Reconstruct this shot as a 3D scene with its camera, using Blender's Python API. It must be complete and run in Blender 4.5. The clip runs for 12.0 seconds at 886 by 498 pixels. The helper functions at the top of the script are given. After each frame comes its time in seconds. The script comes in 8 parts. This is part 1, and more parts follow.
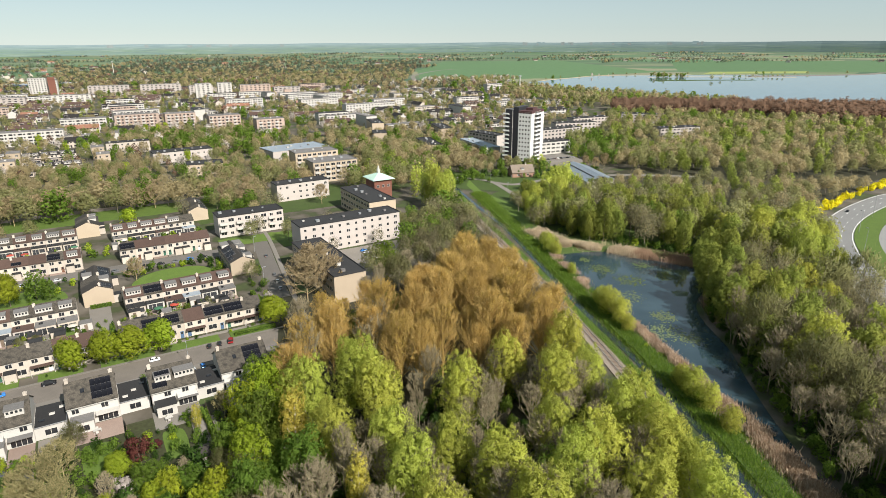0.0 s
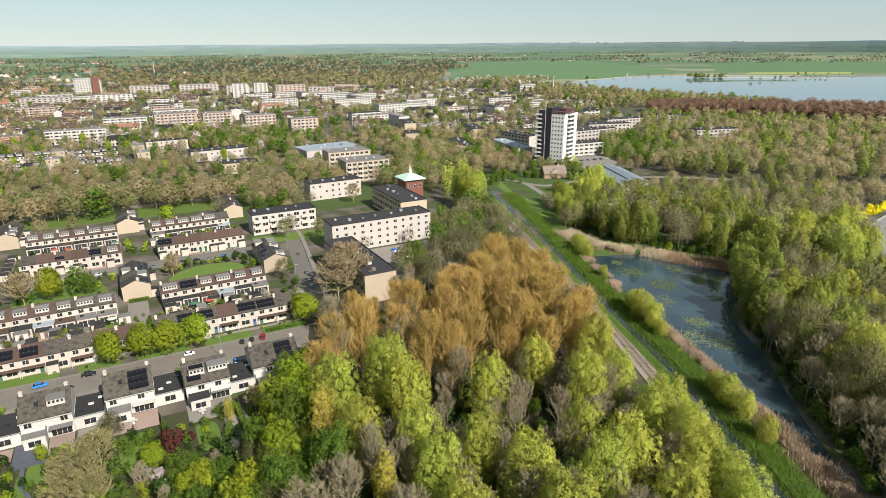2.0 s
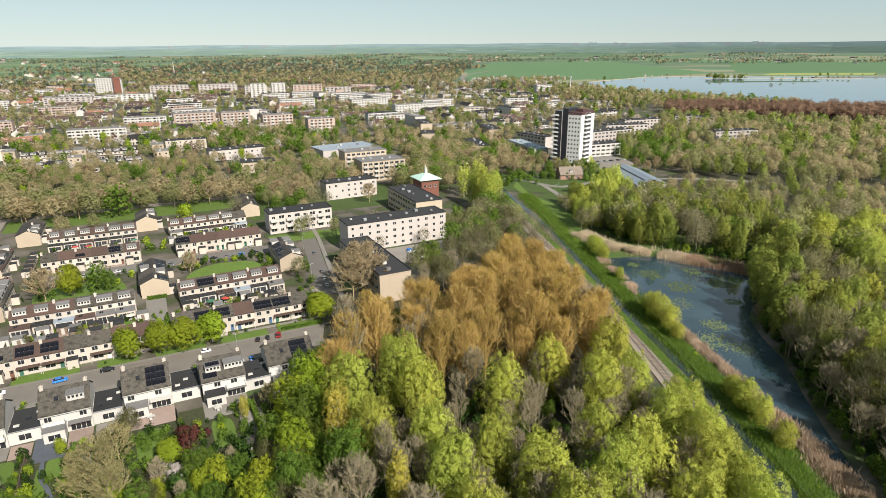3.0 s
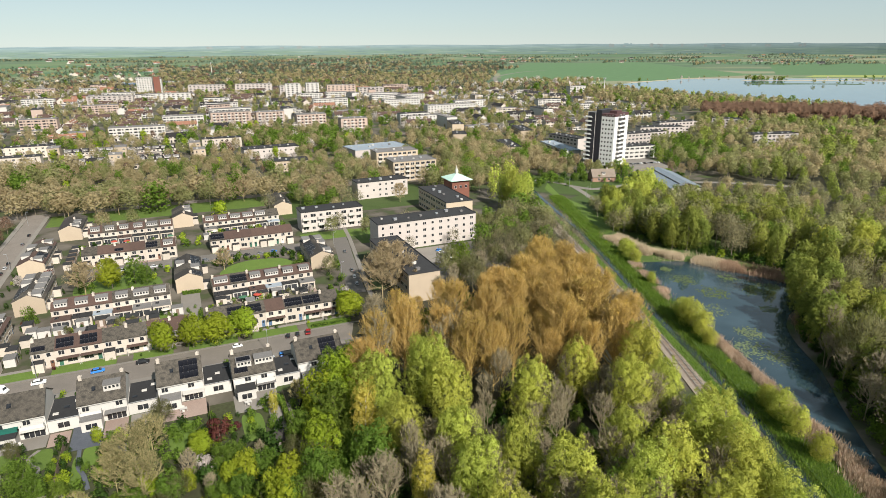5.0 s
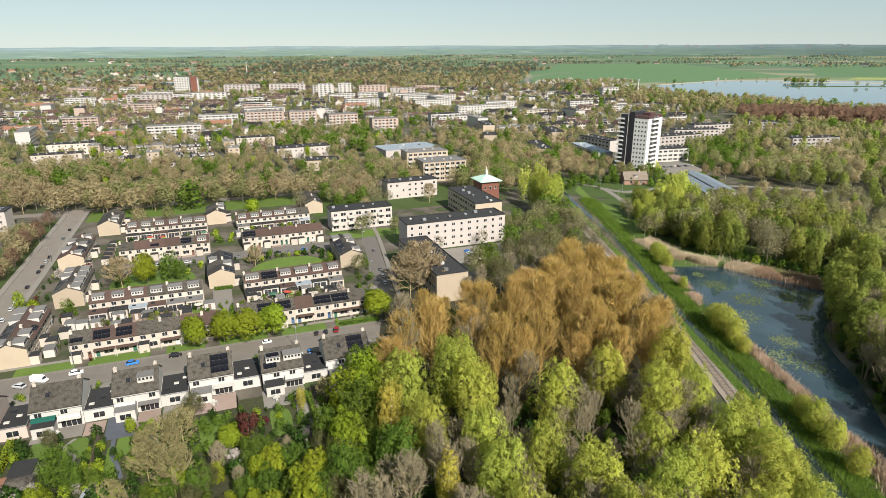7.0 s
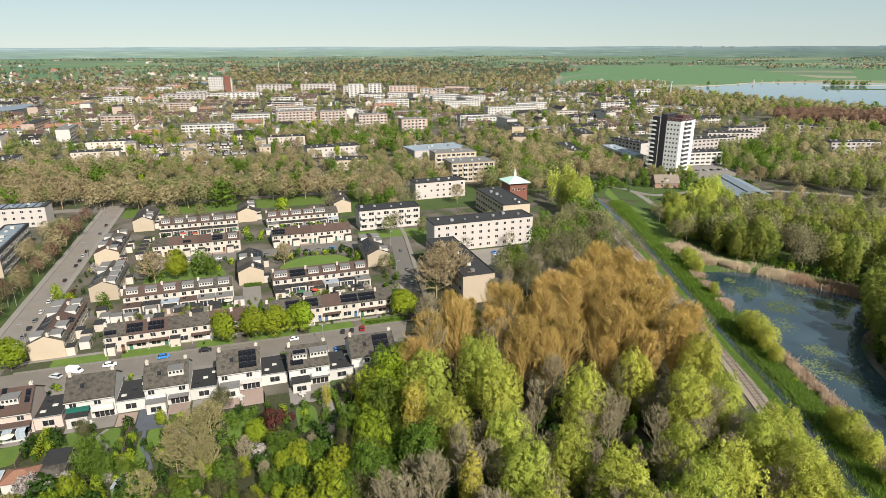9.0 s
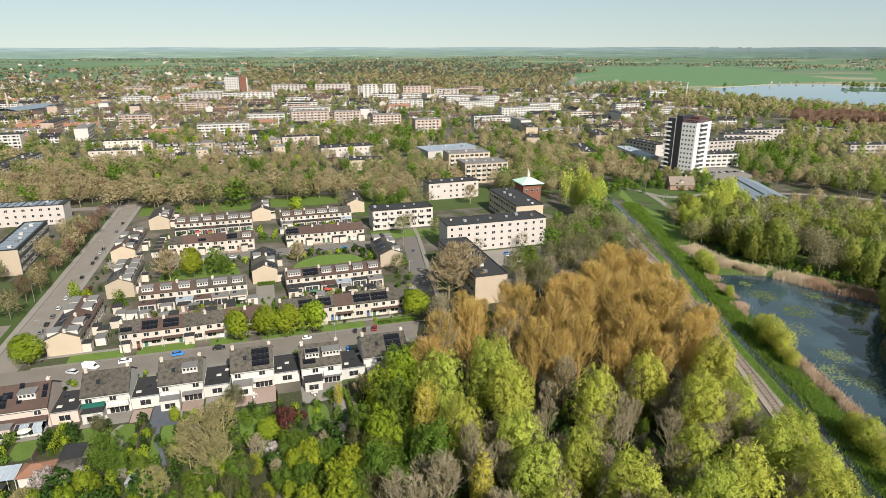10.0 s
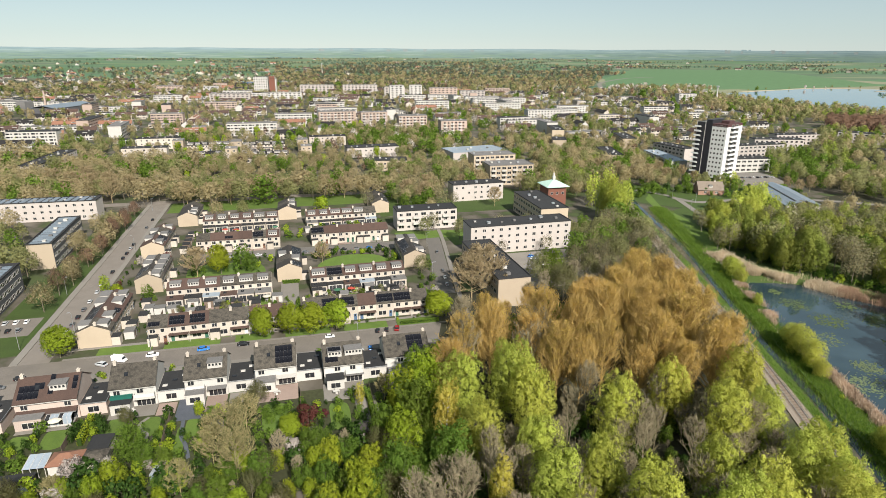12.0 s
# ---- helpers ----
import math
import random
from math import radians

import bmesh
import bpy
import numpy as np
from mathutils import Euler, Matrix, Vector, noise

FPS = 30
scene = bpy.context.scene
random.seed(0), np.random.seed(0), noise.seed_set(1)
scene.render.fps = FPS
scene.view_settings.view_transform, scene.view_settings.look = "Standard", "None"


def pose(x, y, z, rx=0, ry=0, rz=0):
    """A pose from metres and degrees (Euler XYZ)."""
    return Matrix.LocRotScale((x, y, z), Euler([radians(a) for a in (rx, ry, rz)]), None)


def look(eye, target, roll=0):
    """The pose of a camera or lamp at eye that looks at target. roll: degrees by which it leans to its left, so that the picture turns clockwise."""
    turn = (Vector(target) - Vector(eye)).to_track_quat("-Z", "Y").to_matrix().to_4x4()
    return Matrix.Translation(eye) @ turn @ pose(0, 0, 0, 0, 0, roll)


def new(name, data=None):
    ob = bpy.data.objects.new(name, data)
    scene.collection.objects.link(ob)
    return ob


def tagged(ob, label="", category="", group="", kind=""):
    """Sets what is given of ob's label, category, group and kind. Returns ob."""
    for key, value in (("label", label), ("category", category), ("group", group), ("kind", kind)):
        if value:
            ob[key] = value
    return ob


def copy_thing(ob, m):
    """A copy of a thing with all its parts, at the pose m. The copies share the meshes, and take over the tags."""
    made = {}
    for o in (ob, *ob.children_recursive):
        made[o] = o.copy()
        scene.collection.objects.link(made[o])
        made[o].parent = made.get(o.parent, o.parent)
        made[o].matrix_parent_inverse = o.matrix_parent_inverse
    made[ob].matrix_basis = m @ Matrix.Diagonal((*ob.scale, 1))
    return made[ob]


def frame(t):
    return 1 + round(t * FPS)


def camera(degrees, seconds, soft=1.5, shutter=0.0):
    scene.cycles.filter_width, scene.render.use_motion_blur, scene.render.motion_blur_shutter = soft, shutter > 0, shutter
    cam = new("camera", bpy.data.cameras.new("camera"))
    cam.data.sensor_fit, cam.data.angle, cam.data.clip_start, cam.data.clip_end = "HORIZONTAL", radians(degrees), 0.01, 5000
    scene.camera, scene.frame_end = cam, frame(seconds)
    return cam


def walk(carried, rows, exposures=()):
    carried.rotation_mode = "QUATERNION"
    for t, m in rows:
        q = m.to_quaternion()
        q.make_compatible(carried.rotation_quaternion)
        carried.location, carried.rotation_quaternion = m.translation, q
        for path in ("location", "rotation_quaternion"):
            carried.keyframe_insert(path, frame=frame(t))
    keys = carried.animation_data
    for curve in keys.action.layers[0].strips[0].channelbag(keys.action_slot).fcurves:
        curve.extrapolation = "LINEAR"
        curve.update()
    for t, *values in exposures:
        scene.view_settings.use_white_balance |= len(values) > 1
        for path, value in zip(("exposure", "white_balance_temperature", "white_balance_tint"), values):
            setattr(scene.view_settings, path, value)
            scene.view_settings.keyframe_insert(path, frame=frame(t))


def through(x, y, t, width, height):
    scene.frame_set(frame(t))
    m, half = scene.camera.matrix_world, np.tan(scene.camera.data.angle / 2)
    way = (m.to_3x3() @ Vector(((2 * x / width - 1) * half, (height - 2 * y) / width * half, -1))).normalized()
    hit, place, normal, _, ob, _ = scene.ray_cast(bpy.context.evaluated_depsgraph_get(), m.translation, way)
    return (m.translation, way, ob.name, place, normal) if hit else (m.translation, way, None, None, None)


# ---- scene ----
cam = camera(72.1, 12.0, 0.7)
# the drone hovers and pans: seconds, heading, tilt and roll in degrees
EYE = Vector((-2.49, 0.0, 80.0))
PATH = [
    (0, -0.565, -18.828, -0.278),
    (0.5, -1.321, -18.819, -0.330),
    (1, -2.075, -18.807, -0.365),
    (1.5, -2.827, -18.792, -0.385),
    (2, -3.578, -18.776, -0.394),
    (2.5, -4.325, -18.759, -0.393),
    (3, -5.070, -18.741, -0.385),
    (5, -8.000, -18.663, -0.312),
    (5.5, -8.718, -18.643, -0.290),
    (6, -9.429, -18.624, -0.267),
    (6.5, -10.131, -18.604, -0.244),
    (7, -10.825, -18.585, -0.220),
    (9, -13.495, -18.502, -0.106),
    (9.5, -14.132, -18.479, -0.068),
    (10, -14.755, -18.454, -0.022),
    (10.5, -15.363, -18.427, 0.034),
    (11, -15.956, -18.397, 0.102),
    (11.5, -16.531, -18.364, 0.184),
    (12, -17.089, -18.326, 0.284),
]


def ahead(heading, tilt):
    a, b = radians(heading), radians(tilt)
    return EYE + 100 * Vector((math.sin(a) * math.cos(b), math.cos(a) * math.cos(b), math.sin(b)))


walk(cam, [(t, look(EYE, ahead(heading, tilt), roll)) for t, heading, tilt, roll in PATH])

# ---- daylight ----
SUN_AZ, SUN_EL = math.atan2(-0.74, 0.67), radians(38)
world = bpy.data.worlds.new("sky")
scene.world = world
world.use_nodes = True
wn = world.node_tree
sky = wn.nodes.new("ShaderNodeTexSky")
sky.sky_type, sky.sun_disc = "NISHITA", False
sky.sun_elevation, sky.sun_rotation = SUN_EL, math.pi / 2 - SUN_AZ
sky.air_density, sky.dust_density, sky.ozone_density = 1.0, 0.0, 2.5
haze = wn.nodes.new("ShaderNodeHueSaturation")
haze.inputs["Saturation"].default_value = 0.62
tint = wn.nodes.new("ShaderNodeMix")
tint.data_type, tint.blend_type = "RGBA", "MULTIPLY"
tint.inputs[0].default_value, tint.inputs[7].default_value = 1.0, (0.88, 1.0, 1.06, 1)
wn.links.new(sky.outputs[0], haze.inputs["Color"])
wn.links.new(haze.outputs[0], tint.inputs[6])
veil = wn.nodes.new("ShaderNodeMix")
veil.data_type = "RGBA"
veil.inputs[0].default_value, veil.inputs[7].default_value = 0.45, (8.1, 9.8, 10.1, 1)
wn.links.new(tint.outputs[2], veil.inputs[6])
wn.links.new(veil.outputs[2], wn.nodes["Background"].inputs[0])
wn.nodes["Background"].inputs[1].default_value = 0.0425
sun_lamp = new("sun", bpy.data.lights.new("sun", "SUN"))
sun_lamp.data.energy, sun_lamp.data.angle, sun_lamp.data.color = 5.0, radians(0.6), (1.0, 0.94, 0.86)
sun_lamp.matrix_world = look((math.cos(SUN_AZ) * 500, math.sin(SUN_AZ) * 500, math.tan(SUN_EL) * 500), (0, 0, 0))
scene.view_settings.exposure = 0.85

# ---- the town's own grid: u runs along the terraces, v away from the camera ----
GRID = 31.0
CU, SU = math.cos(radians(GRID)), math.sin(radians(GRID))


def uv(u, v):
    return u * CU - v * SU, u * SU + v * CU


def at_uv(u, v, z=0.0, turn=0.0):
    x, y = uv(u, v)
    return pose(x, y, z, 0, 0, GRID + turn)


# ---- mesh building ----
class Geo:
    """Collects vertices and faces for one mesh."""

    def __init__(self):
        self.v, self.f, self.m = [], [], []

    def poly(self, pts, mi=0):
        n = len(self.v)
        self.v += [tuple(p) for p in pts]
        self.f.append(tuple(range(n, n + len(pts))))
        self.m.append(mi)
        return self

    def box(self, x0, y0, z0, x1, y1, z1, mi=0, m=None):
        n = len(self.v)
        p = [(x0, y0, z0), (x1, y0, z0), (x1, y1, z0), (x0, y1, z0), (x0, y0, z1), (x1, y0, z1), (x1, y1, z1), (x0, y1, z1)]
        if m is not None:
            p = [tuple(m @ Vector(q)) for q in p]
        self.v += p
        for q in ((0, 3, 2, 1), (4, 5, 6, 7), (0, 1, 5, 4), (1, 2, 6, 5), (2, 3, 7, 6), (3, 0, 4, 7)):
            self.f.append(tuple(n + i for i in q))
            self.m.append(mi)
        return self

    def prism(self, outline, z0, z1, mi=0, side=None):
        """An upright prism over an outline given anticlockwise."""
        k, n = len(outline), len(self.v)
        self.v += [(x, y, z0) for x, y in outline] + [(x, y, z1) for x, y in outline]
        self.f.append(tuple(n + k + i for i in range(k)))
        self.m.append(mi)
        self.f.append(tuple(n + k - 1 - i for i in range(k)))
        self.m.append(mi)
        for i in range(k):
            j = (i + 1) % k
            self.f.append((n + i, n + j, n + k + j, n + k + i))
            self.m.append(mi if side is None else side)
        return self

    def tube(self, pts, radii, sides=5, mi=0):
        n = len(self.v)
        for i, p in enumerate(pts):
            a, b = Vector(pts[max(i - 1, 0)]), Vector(pts[min(i + 1, len(pts) - 1)])
            d = (b - a).normalized()
            e = d.orthogonal().normalized()
            g = d.cross(e)
            for k in range(sides):
                w = 2 * math.pi * k / sides
                self.v.append(tuple(Vector(p) + (e * math.cos(w) + g * math.sin(w)) * radii[i]))
        for i in range(len(pts) - 1):
            for k in range(sides):
                j = (k + 1) % sides
                self.f.append((n + i * sides + k, n + i * sides + j, n + (i + 1) * sides + j, n + (i + 1) * sides + k))
                self.m.append(mi)
        t = n + (len(pts) - 1) * sides
        self.f.append(tuple(t + k for k in range(sides)))
        self.m.append(mi)
        return self

    def gable_roof(self, x0, y0, x1, y1, z0, z1, over=0.3, thick=0.22, mi=0):
        """A ridge along x, with a real thickness and eaves."""
        ym, s = (y0 + y1) / 2, (z1 - z0) / ((y1 - y0) / 2)
        ya, yb, za = y0 - over, y1 + over, z0 - over * s
        for xa, xb in ((x0, x1),):
            lo = [(ya, za), (ym, z1), (yb, za)]
            n = len(self.v)
            for x in (xa, xb):
                self.v += [(x, y, z) for y, z in lo] + [(x, y, z + thick) for y, z in lo]
            q = [(3, 4, 10, 9), (4, 5, 11, 10), (0, 6, 7, 1), (1, 7, 8, 2), (0, 3, 9, 6), (2, 8, 11, 5), (0, 1, 4, 3), (1, 2, 5, 4), (6, 9, 10, 7), (7, 10, 11, 8)]
            for face in q:
                self.f.append(tuple(n + i for i in face))
                self.m.append(mi)
        return self

    def mesh(self, name, mats, smooth=False):
        me = bpy.data.meshes.new(name)
        me.from_pydata(self.v, [], self.f)
        for mat in mats if isinstance(mats, (list, tuple)) else [mats]:
            me.materials.append(mat)
        me.polygons.foreach_set("material_index", self.m)
        if smooth:
            me.polygons.foreach_set("use_smooth", [True] * len(self.f))
        me.update()
        return me


def part(name, geo, mats=None, parent=None, label="", m=None, smooth=False):
    """One mesh object, under a thing or under a part, or at top level."""
    me = geo if isinstance(geo, bpy.types.Mesh) else geo.mesh(name, mats, smooth)
    ob = new(name, me)
    if parent is not None:
        ob.parent = parent
    if m is not None:
        ob.matrix_basis = m
    if label:
        ob["label"] = label
    return ob


def thing(name, label, category, group="", m=None):
    ob = new(name)
    ob.empty_display_size = 0.5
    if m is not None:
        ob.matrix_basis = m
    return tagged(ob, label, category, group)


# ---- materials ----
def node_mat(name, rough=0.8, metal=0.0, spec=0.3):
    mat = bpy.data.materials.new(name)
    mat.use_nodes = True
    nt = mat.node_tree
    b = nt.nodes["Principled BSDF"]
    b.inputs["Roughness"].default_value = rough
    b.inputs["Metallic"].default_value = metal
    b.inputs["Specular IOR Level"].default_value = spec
    return mat, nt, b


def ramp(nt, fac, *stops):
    r = nt.nodes.new("ShaderNodeValToRGB")
    while len(r.color_ramp.elements) < len(stops):
        r.color_ramp.elements.new(0.5)
    for e, (p, c) in zip(r.color_ramp.elements, stops):
        e.position, e.color = p, (*c, 1)
    nt.links.new(fac, r.inputs[0])
    return r.outputs[0]


def noise_tex(nt, scale, detail=4.0, kind="Object"):
    co = nt.nodes.new("ShaderNodeTexCoord")
    n = nt.nodes.new("ShaderNodeTexNoise")
    n.inputs["Scale"].default_value, n.inputs["Detail"].default_value = scale, detail
    nt.links.new(co.outputs[kind], n.inputs["Vector"])
    return n.outputs[0]


def mix(nt, fac, a, b, mode="MIX"):
    x = nt.nodes.new("ShaderNodeMix")
    x.data_type, x.blend_type = "RGBA", mode
    for i, s in ((0, fac), (6, a), (7, b)):
        if isinstance(s, bpy.types.NodeSocket):
            nt.links.new(s, x.inputs[i])
        else:
            x.inputs[i].default_value = s if i == 0 else (*s, 1)
    return x.outputs[2]


def bump(nt, b, height, strength=0.3, dist=0.05):
    k = nt.nodes.new("ShaderNodeBump")
    k.inputs["Strength"].default_value, k.inputs["Distance"].default_value = strength, dist
    nt.links.new(height, k.inputs["Height"])
    nt.links.new(k.outputs[0], b.inputs["Normal"])


def stained(name, base, dark, fine=6.0, coarse=0.25, rough=0.85, relief=0.2, amount=0.35, vary=0.12, metal=0.0):
    """A surface with grain, broad stains and a little variation from piece to piece."""
    mat, nt, b = node_mat(name, rough, metal)
    a = noise_tex(nt, fine, 6)
    c = noise_tex(nt, coarse, 3)
    col = ramp(nt, a, (0.3, tuple(x * (1 - amount * 0.6) for x in base)), (0.7, base))
    m2 = nt.nodes.new("ShaderNodeMapRange")
    m2.inputs[1].default_value, m2.inputs[2].default_value, m2.inputs[4].default_value = 0.45, 0.7, amount
    nt.links.new(c, m2.inputs[0])
    col = mix(nt, m2.outputs[0], col, dark)
    oi = nt.nodes.new("ShaderNodeObjectInfo")
    r = nt.nodes.new("ShaderNodeMapRange")
    r.inputs[3].default_value, r.inputs[4].default_value = 1 - vary, 1 + vary
    nt.links.new(oi.outputs["Random"], r.inputs[0])
    h = nt.nodes.new("ShaderNodeHueSaturation")
    nt.links.new(r.outputs[0], h.inputs["Value"])
    nt.links.new(col, h.inputs["Color"])
    nt.links.new(h.outputs[0], b.inputs["Base Color"])
    if relief:
        bump(nt, b, a, relief)
    return mat


def leafy(name, a, b_, c, through=0.5, vary=0.065, gaps=0.0):
    """Leaves: colour varies from leaf to leaf and from tree to tree; light passes through them."""
    mat = bpy.data.materials.new(name)
    mat.use_nodes = True
    nt = mat.node_tree
    nt.nodes.clear()
    out = nt.nodes.new("ShaderNodeOutputMaterial")
    ge = nt.nodes.new("ShaderNodeNewGeometry")
    col = ramp(nt, ge.outputs["Random Per Island"], (0.0, a), (0.5, b_), (1.0, c))
    oi = nt.nodes.new("ShaderNodeObjectInfo")
    h = nt.nodes.new("ShaderNodeHueSaturation")
    for k, lo, hi in (("Value", 1 - vary * 1.6, 1 + vary * 1.6), ("Hue", 0.5 - vary * 0.22, 0.5 + vary * 0.22)):
        r = nt.nodes.new("ShaderNodeMapRange")
        r.inputs[3].default_value, r.inputs[4].default_value = lo, hi
        if k == "Hue":
            w = nt.nodes.new("ShaderNodeMath")
            w.operation, w.inputs[1].default_value = "MULTIPLY", 7.31
            f = nt.nodes.new("ShaderNodeMath")
            f.operation = "FRACT"
            nt.links.new(oi.outputs["Random"], w.inputs[0])
            nt.links.new(w.outputs[0], f.inputs[0])
            nt.links.new(f.outputs[0], r.inputs[0])
        else:
            nt.links.new(oi.outputs["Random"], r.inputs[0])
        nt.links.new(r.outputs[0], h.inputs[k])
    spots = nt.nodes.new("ShaderNodeMapRange")
    spots.inputs[1].default_value, spots.inputs[2].default_value = 0.3, 0.7
    spots.inputs[3].default_value, spots.inputs[4].default_value = 0.8, 1.15
    nt.links.new(noise_tex(nt, 0.16, 3), spots.inputs[0])
    h2 = nt.nodes.new("ShaderNodeHueSaturation")
    nt.links.new(spots.outputs[0], h2.inputs["Value"])
    nt.links.new(col, h2.inputs["Color"])
    nt.links.new(h2.outputs[0], h.inputs["Color"])
    d, t = nt.nodes.new("ShaderNodeBsdfDiffuse"), nt.nodes.new("ShaderNodeBsdfTranslucent")
    s = nt.nodes.new("ShaderNodeMixShader")
    s.inputs[0].default_value = through
    for n in (d, t):
        nt.links.new(h.outputs[0], n.inputs[0])
    nt.links.new(d.outputs[0], s.inputs[1])
    nt.links.new(t.outputs[0], s.inputs[2])
    if gaps:
        # a spray of thin twigs lets part of the light straight through
        clear, g = nt.nodes.new("ShaderNodeBsdfTransparent"), nt.nodes.new("ShaderNodeMixShader")
        g.inputs[0].default_value = gaps
        nt.links.new(s.outputs[0], g.inputs[1])
        nt.links.new(clear.outputs[0], g.inputs[2])
        s = g
    nt.links.new(s.outputs[0], out.inputs[0])
    return mat


BARK = stained("bark", (0.20, 0.17, 0.13), (0.09, 0.075, 0.06), 12, 1.0, amount=0.5)
TWIG_GREY = stained("grey_twigs", (0.27, 0.23, 0.145), (0.2, 0.17, 0.11), 8, 0.5, relief=0)
TWIG_OLIVE = stained("olive_twigs", (0.31, 0.27, 0.125), (0.23, 0.2, 0.095), 8, 0.5, relief=0)
TWIG_ORANGE = stained("orange_twigs", (0.43, 0.296, 0.1), (0.33, 0.225, 0.075), 8, 0.5, relief=0)
TWIG_TAN = stained("tan_twigs", (0.36, 0.28, 0.16), (0.27, 0.21, 0.12), 8, 0.5, relief=0)
BIRCH = stained("birch_bark", (0.62, 0.60, 0.55), (0.2, 0.18, 0.15), 5, 1.0, amount=0.5)
LEAF_WILLOW = leafy("willow_leaves", (0.385, 0.415, 0.075), (0.44, 0.47, 0.09), (0.495, 0.52, 0.115))
LEAF_SPRING = leafy("spring_leaves", (0.216, 0.252, 0.0495), (0.27, 0.306, 0.0675), (0.333, 0.369, 0.0945))
LEAF_GREEN = leafy("green_leaves", (0.0994, 0.158, 0.0248), (0.14, 0.207, 0.0331), (0.182, 0.256, 0.0455))
LEAF_LIME = leafy("fresh_lime_leaves", (0.249, 0.318, 0.0233), (0.303, 0.373, 0.035), (0.365, 0.427, 0.0544))
LEAF_YELLOW = leafy("yellow_leaves", (0.46, 0.4, 0.06), (0.55, 0.49, 0.09), (0.62, 0.56, 0.15))
LEAF_ORANGE = leafy("orange_buds", (0.42, 0.276, 0.056), (0.485, 0.332, 0.074), (0.54, 0.388, 0.1))
LEAF_BROWN = leafy("brown_buds", (0.35, 0.285, 0.16), (0.39, 0.32, 0.185), (0.42, 0.345, 0.205), gaps=0.32)
LEAF_GREYBUD = leafy("grey_buds", (0.235, 0.21, 0.12), (0.27, 0.24, 0.14), (0.3, 0.27, 0.16), gaps=0.42)
LEAF_OLIVE = leafy("olive_buds", (0.235, 0.232, 0.1), (0.265, 0.26, 0.115), (0.29, 0.285, 0.135), gaps=0.32)
LEAF_PURPLE = leafy("dark_red_leaves", (0.08, 0.025, 0.025), (0.13, 0.04, 0.04), (0.19, 0.07, 0.06))
LEAF_BLOSSOM = leafy("pale_blossom", (0.45, 0.40, 0.36), (0.55, 0.50, 0.45), (0.62, 0.55, 0.52))
LEAF_RUST = leafy("rusty_buds", (0.21, 0.13, 0.095), (0.245, 0.155, 0.11), (0.275, 0.175, 0.125), gaps=0.42)
# leaf colour of the far trees, greyed and cooled in place of haze
LEAF_HAZED = leafy("haze_tinted_leaves", (0.105, 0.13, 0.085), (0.125, 0.15, 0.1), (0.145, 0.17, 0.115), gaps=0.3)
LEAF_DARK = leafy("dark_evergreen", (0.03, 0.06, 0.015), (0.05, 0.09, 0.02), (0.08, 0.13, 0.03))
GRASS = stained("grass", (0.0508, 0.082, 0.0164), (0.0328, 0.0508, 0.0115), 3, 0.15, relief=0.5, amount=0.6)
BANK = stained("bank_turf", (0.075, 0.12, 0.024), (0.045, 0.075, 0.016), 3, 0.2, relief=0.5, amount=0.5)
LAWN = stained("lawn", (0.095, 0.15, 0.025), (0.055, 0.092, 0.017), 4, 0.3, relief=0.5, amount=0.5)
ASPHALT = stained("asphalt", (0.146, 0.133, 0.119), (0.0994, 0.0926, 0.0859), 8, 0.12, relief=0.1, amount=0.5)
CLINKER = stained("brick_paving", (0.2, 0.176, 0.152), (0.13, 0.115, 0.1), 10, 0.2, relief=0.2, amount=0.6)
PAVING = stained("concrete_paving", (0.198, 0.181, 0.159), (0.132, 0.121, 0.104), 8, 0.2, amount=0.4)
CREAM = stained("cream_brick", (0.49, 0.435, 0.37), (0.37, 0.325, 0.275), 9, 0.3, amount=0.45)
SAND = stained("yellow_brick", (0.392, 0.322, 0.238), (0.301, 0.246, 0.184), 9, 0.3, amount=0.3)
WHITE = stained("white_paint", (0.45, 0.432, 0.4), (0.33, 0.315, 0.288), 7, 0.4, amount=0.25, vary=0.06)
PALE = stained("pale_render", (0.41, 0.37, 0.34), (0.3, 0.27, 0.245), 7, 0.3, amount=0.3)
PINK = stained("pinkish_brick", (0.38, 0.295, 0.245), (0.3, 0.235, 0.195), 8, 0.3, amount=0.3)
RED_BRICK = stained("red_brick", (0.18, 0.075, 0.052), (0.12, 0.055, 0.04), 9, 0.4, amount=0.4)
TILE_BROWN = stained("brown_roof_tiles", (0.085, 0.053, 0.042), (0.05, 0.033, 0.028), 5, 0.4, amount=0.6, relief=0.5)
TILE_GREY = stained("grey_roof_tiles", (0.042, 0.037, 0.033), (0.024, 0.022, 0.019), 5, 0.4, amount=0.5)
TILE_MOSSY = stained("mossy_roof_tiles", (0.094, 0.082, 0.066), (0.026, 0.024, 0.02), 5.0, 1.1, amount=0.95, relief=0.6)
TILE_DARK = stained("black_roof_tiles", (0.022, 0.02, 0.02), (0.013, 0.012, 0.012), 5, 0.4, amount=0.5)
TILE_ORANGE = stained("orange_roof_tiles", (0.25, 0.125, 0.08), (0.17, 0.085, 0.06), 5, 0.4, amount=0.5)
FELT = stained("roofing_felt", (0.03, 0.03, 0.031), (0.017, 0.017, 0.018), 2, 0.2, amount=0.5)
FELT_PALE = stained("gravel_roof", (0.169, 0.162, 0.156), (0.106, 0.103, 0.1), 3, 0.2, amount=0.5)
BLACK = stained("black_cladding", (0.03, 0.03, 0.035), (0.02, 0.02, 0.022), 3, 0.2, rough=0.5)
GREEN_COPPER = stained("pale_green_copper", (0.45, 0.62, 0.53), (0.34, 0.5, 0.43), 3, 0.4, rough=0.5)
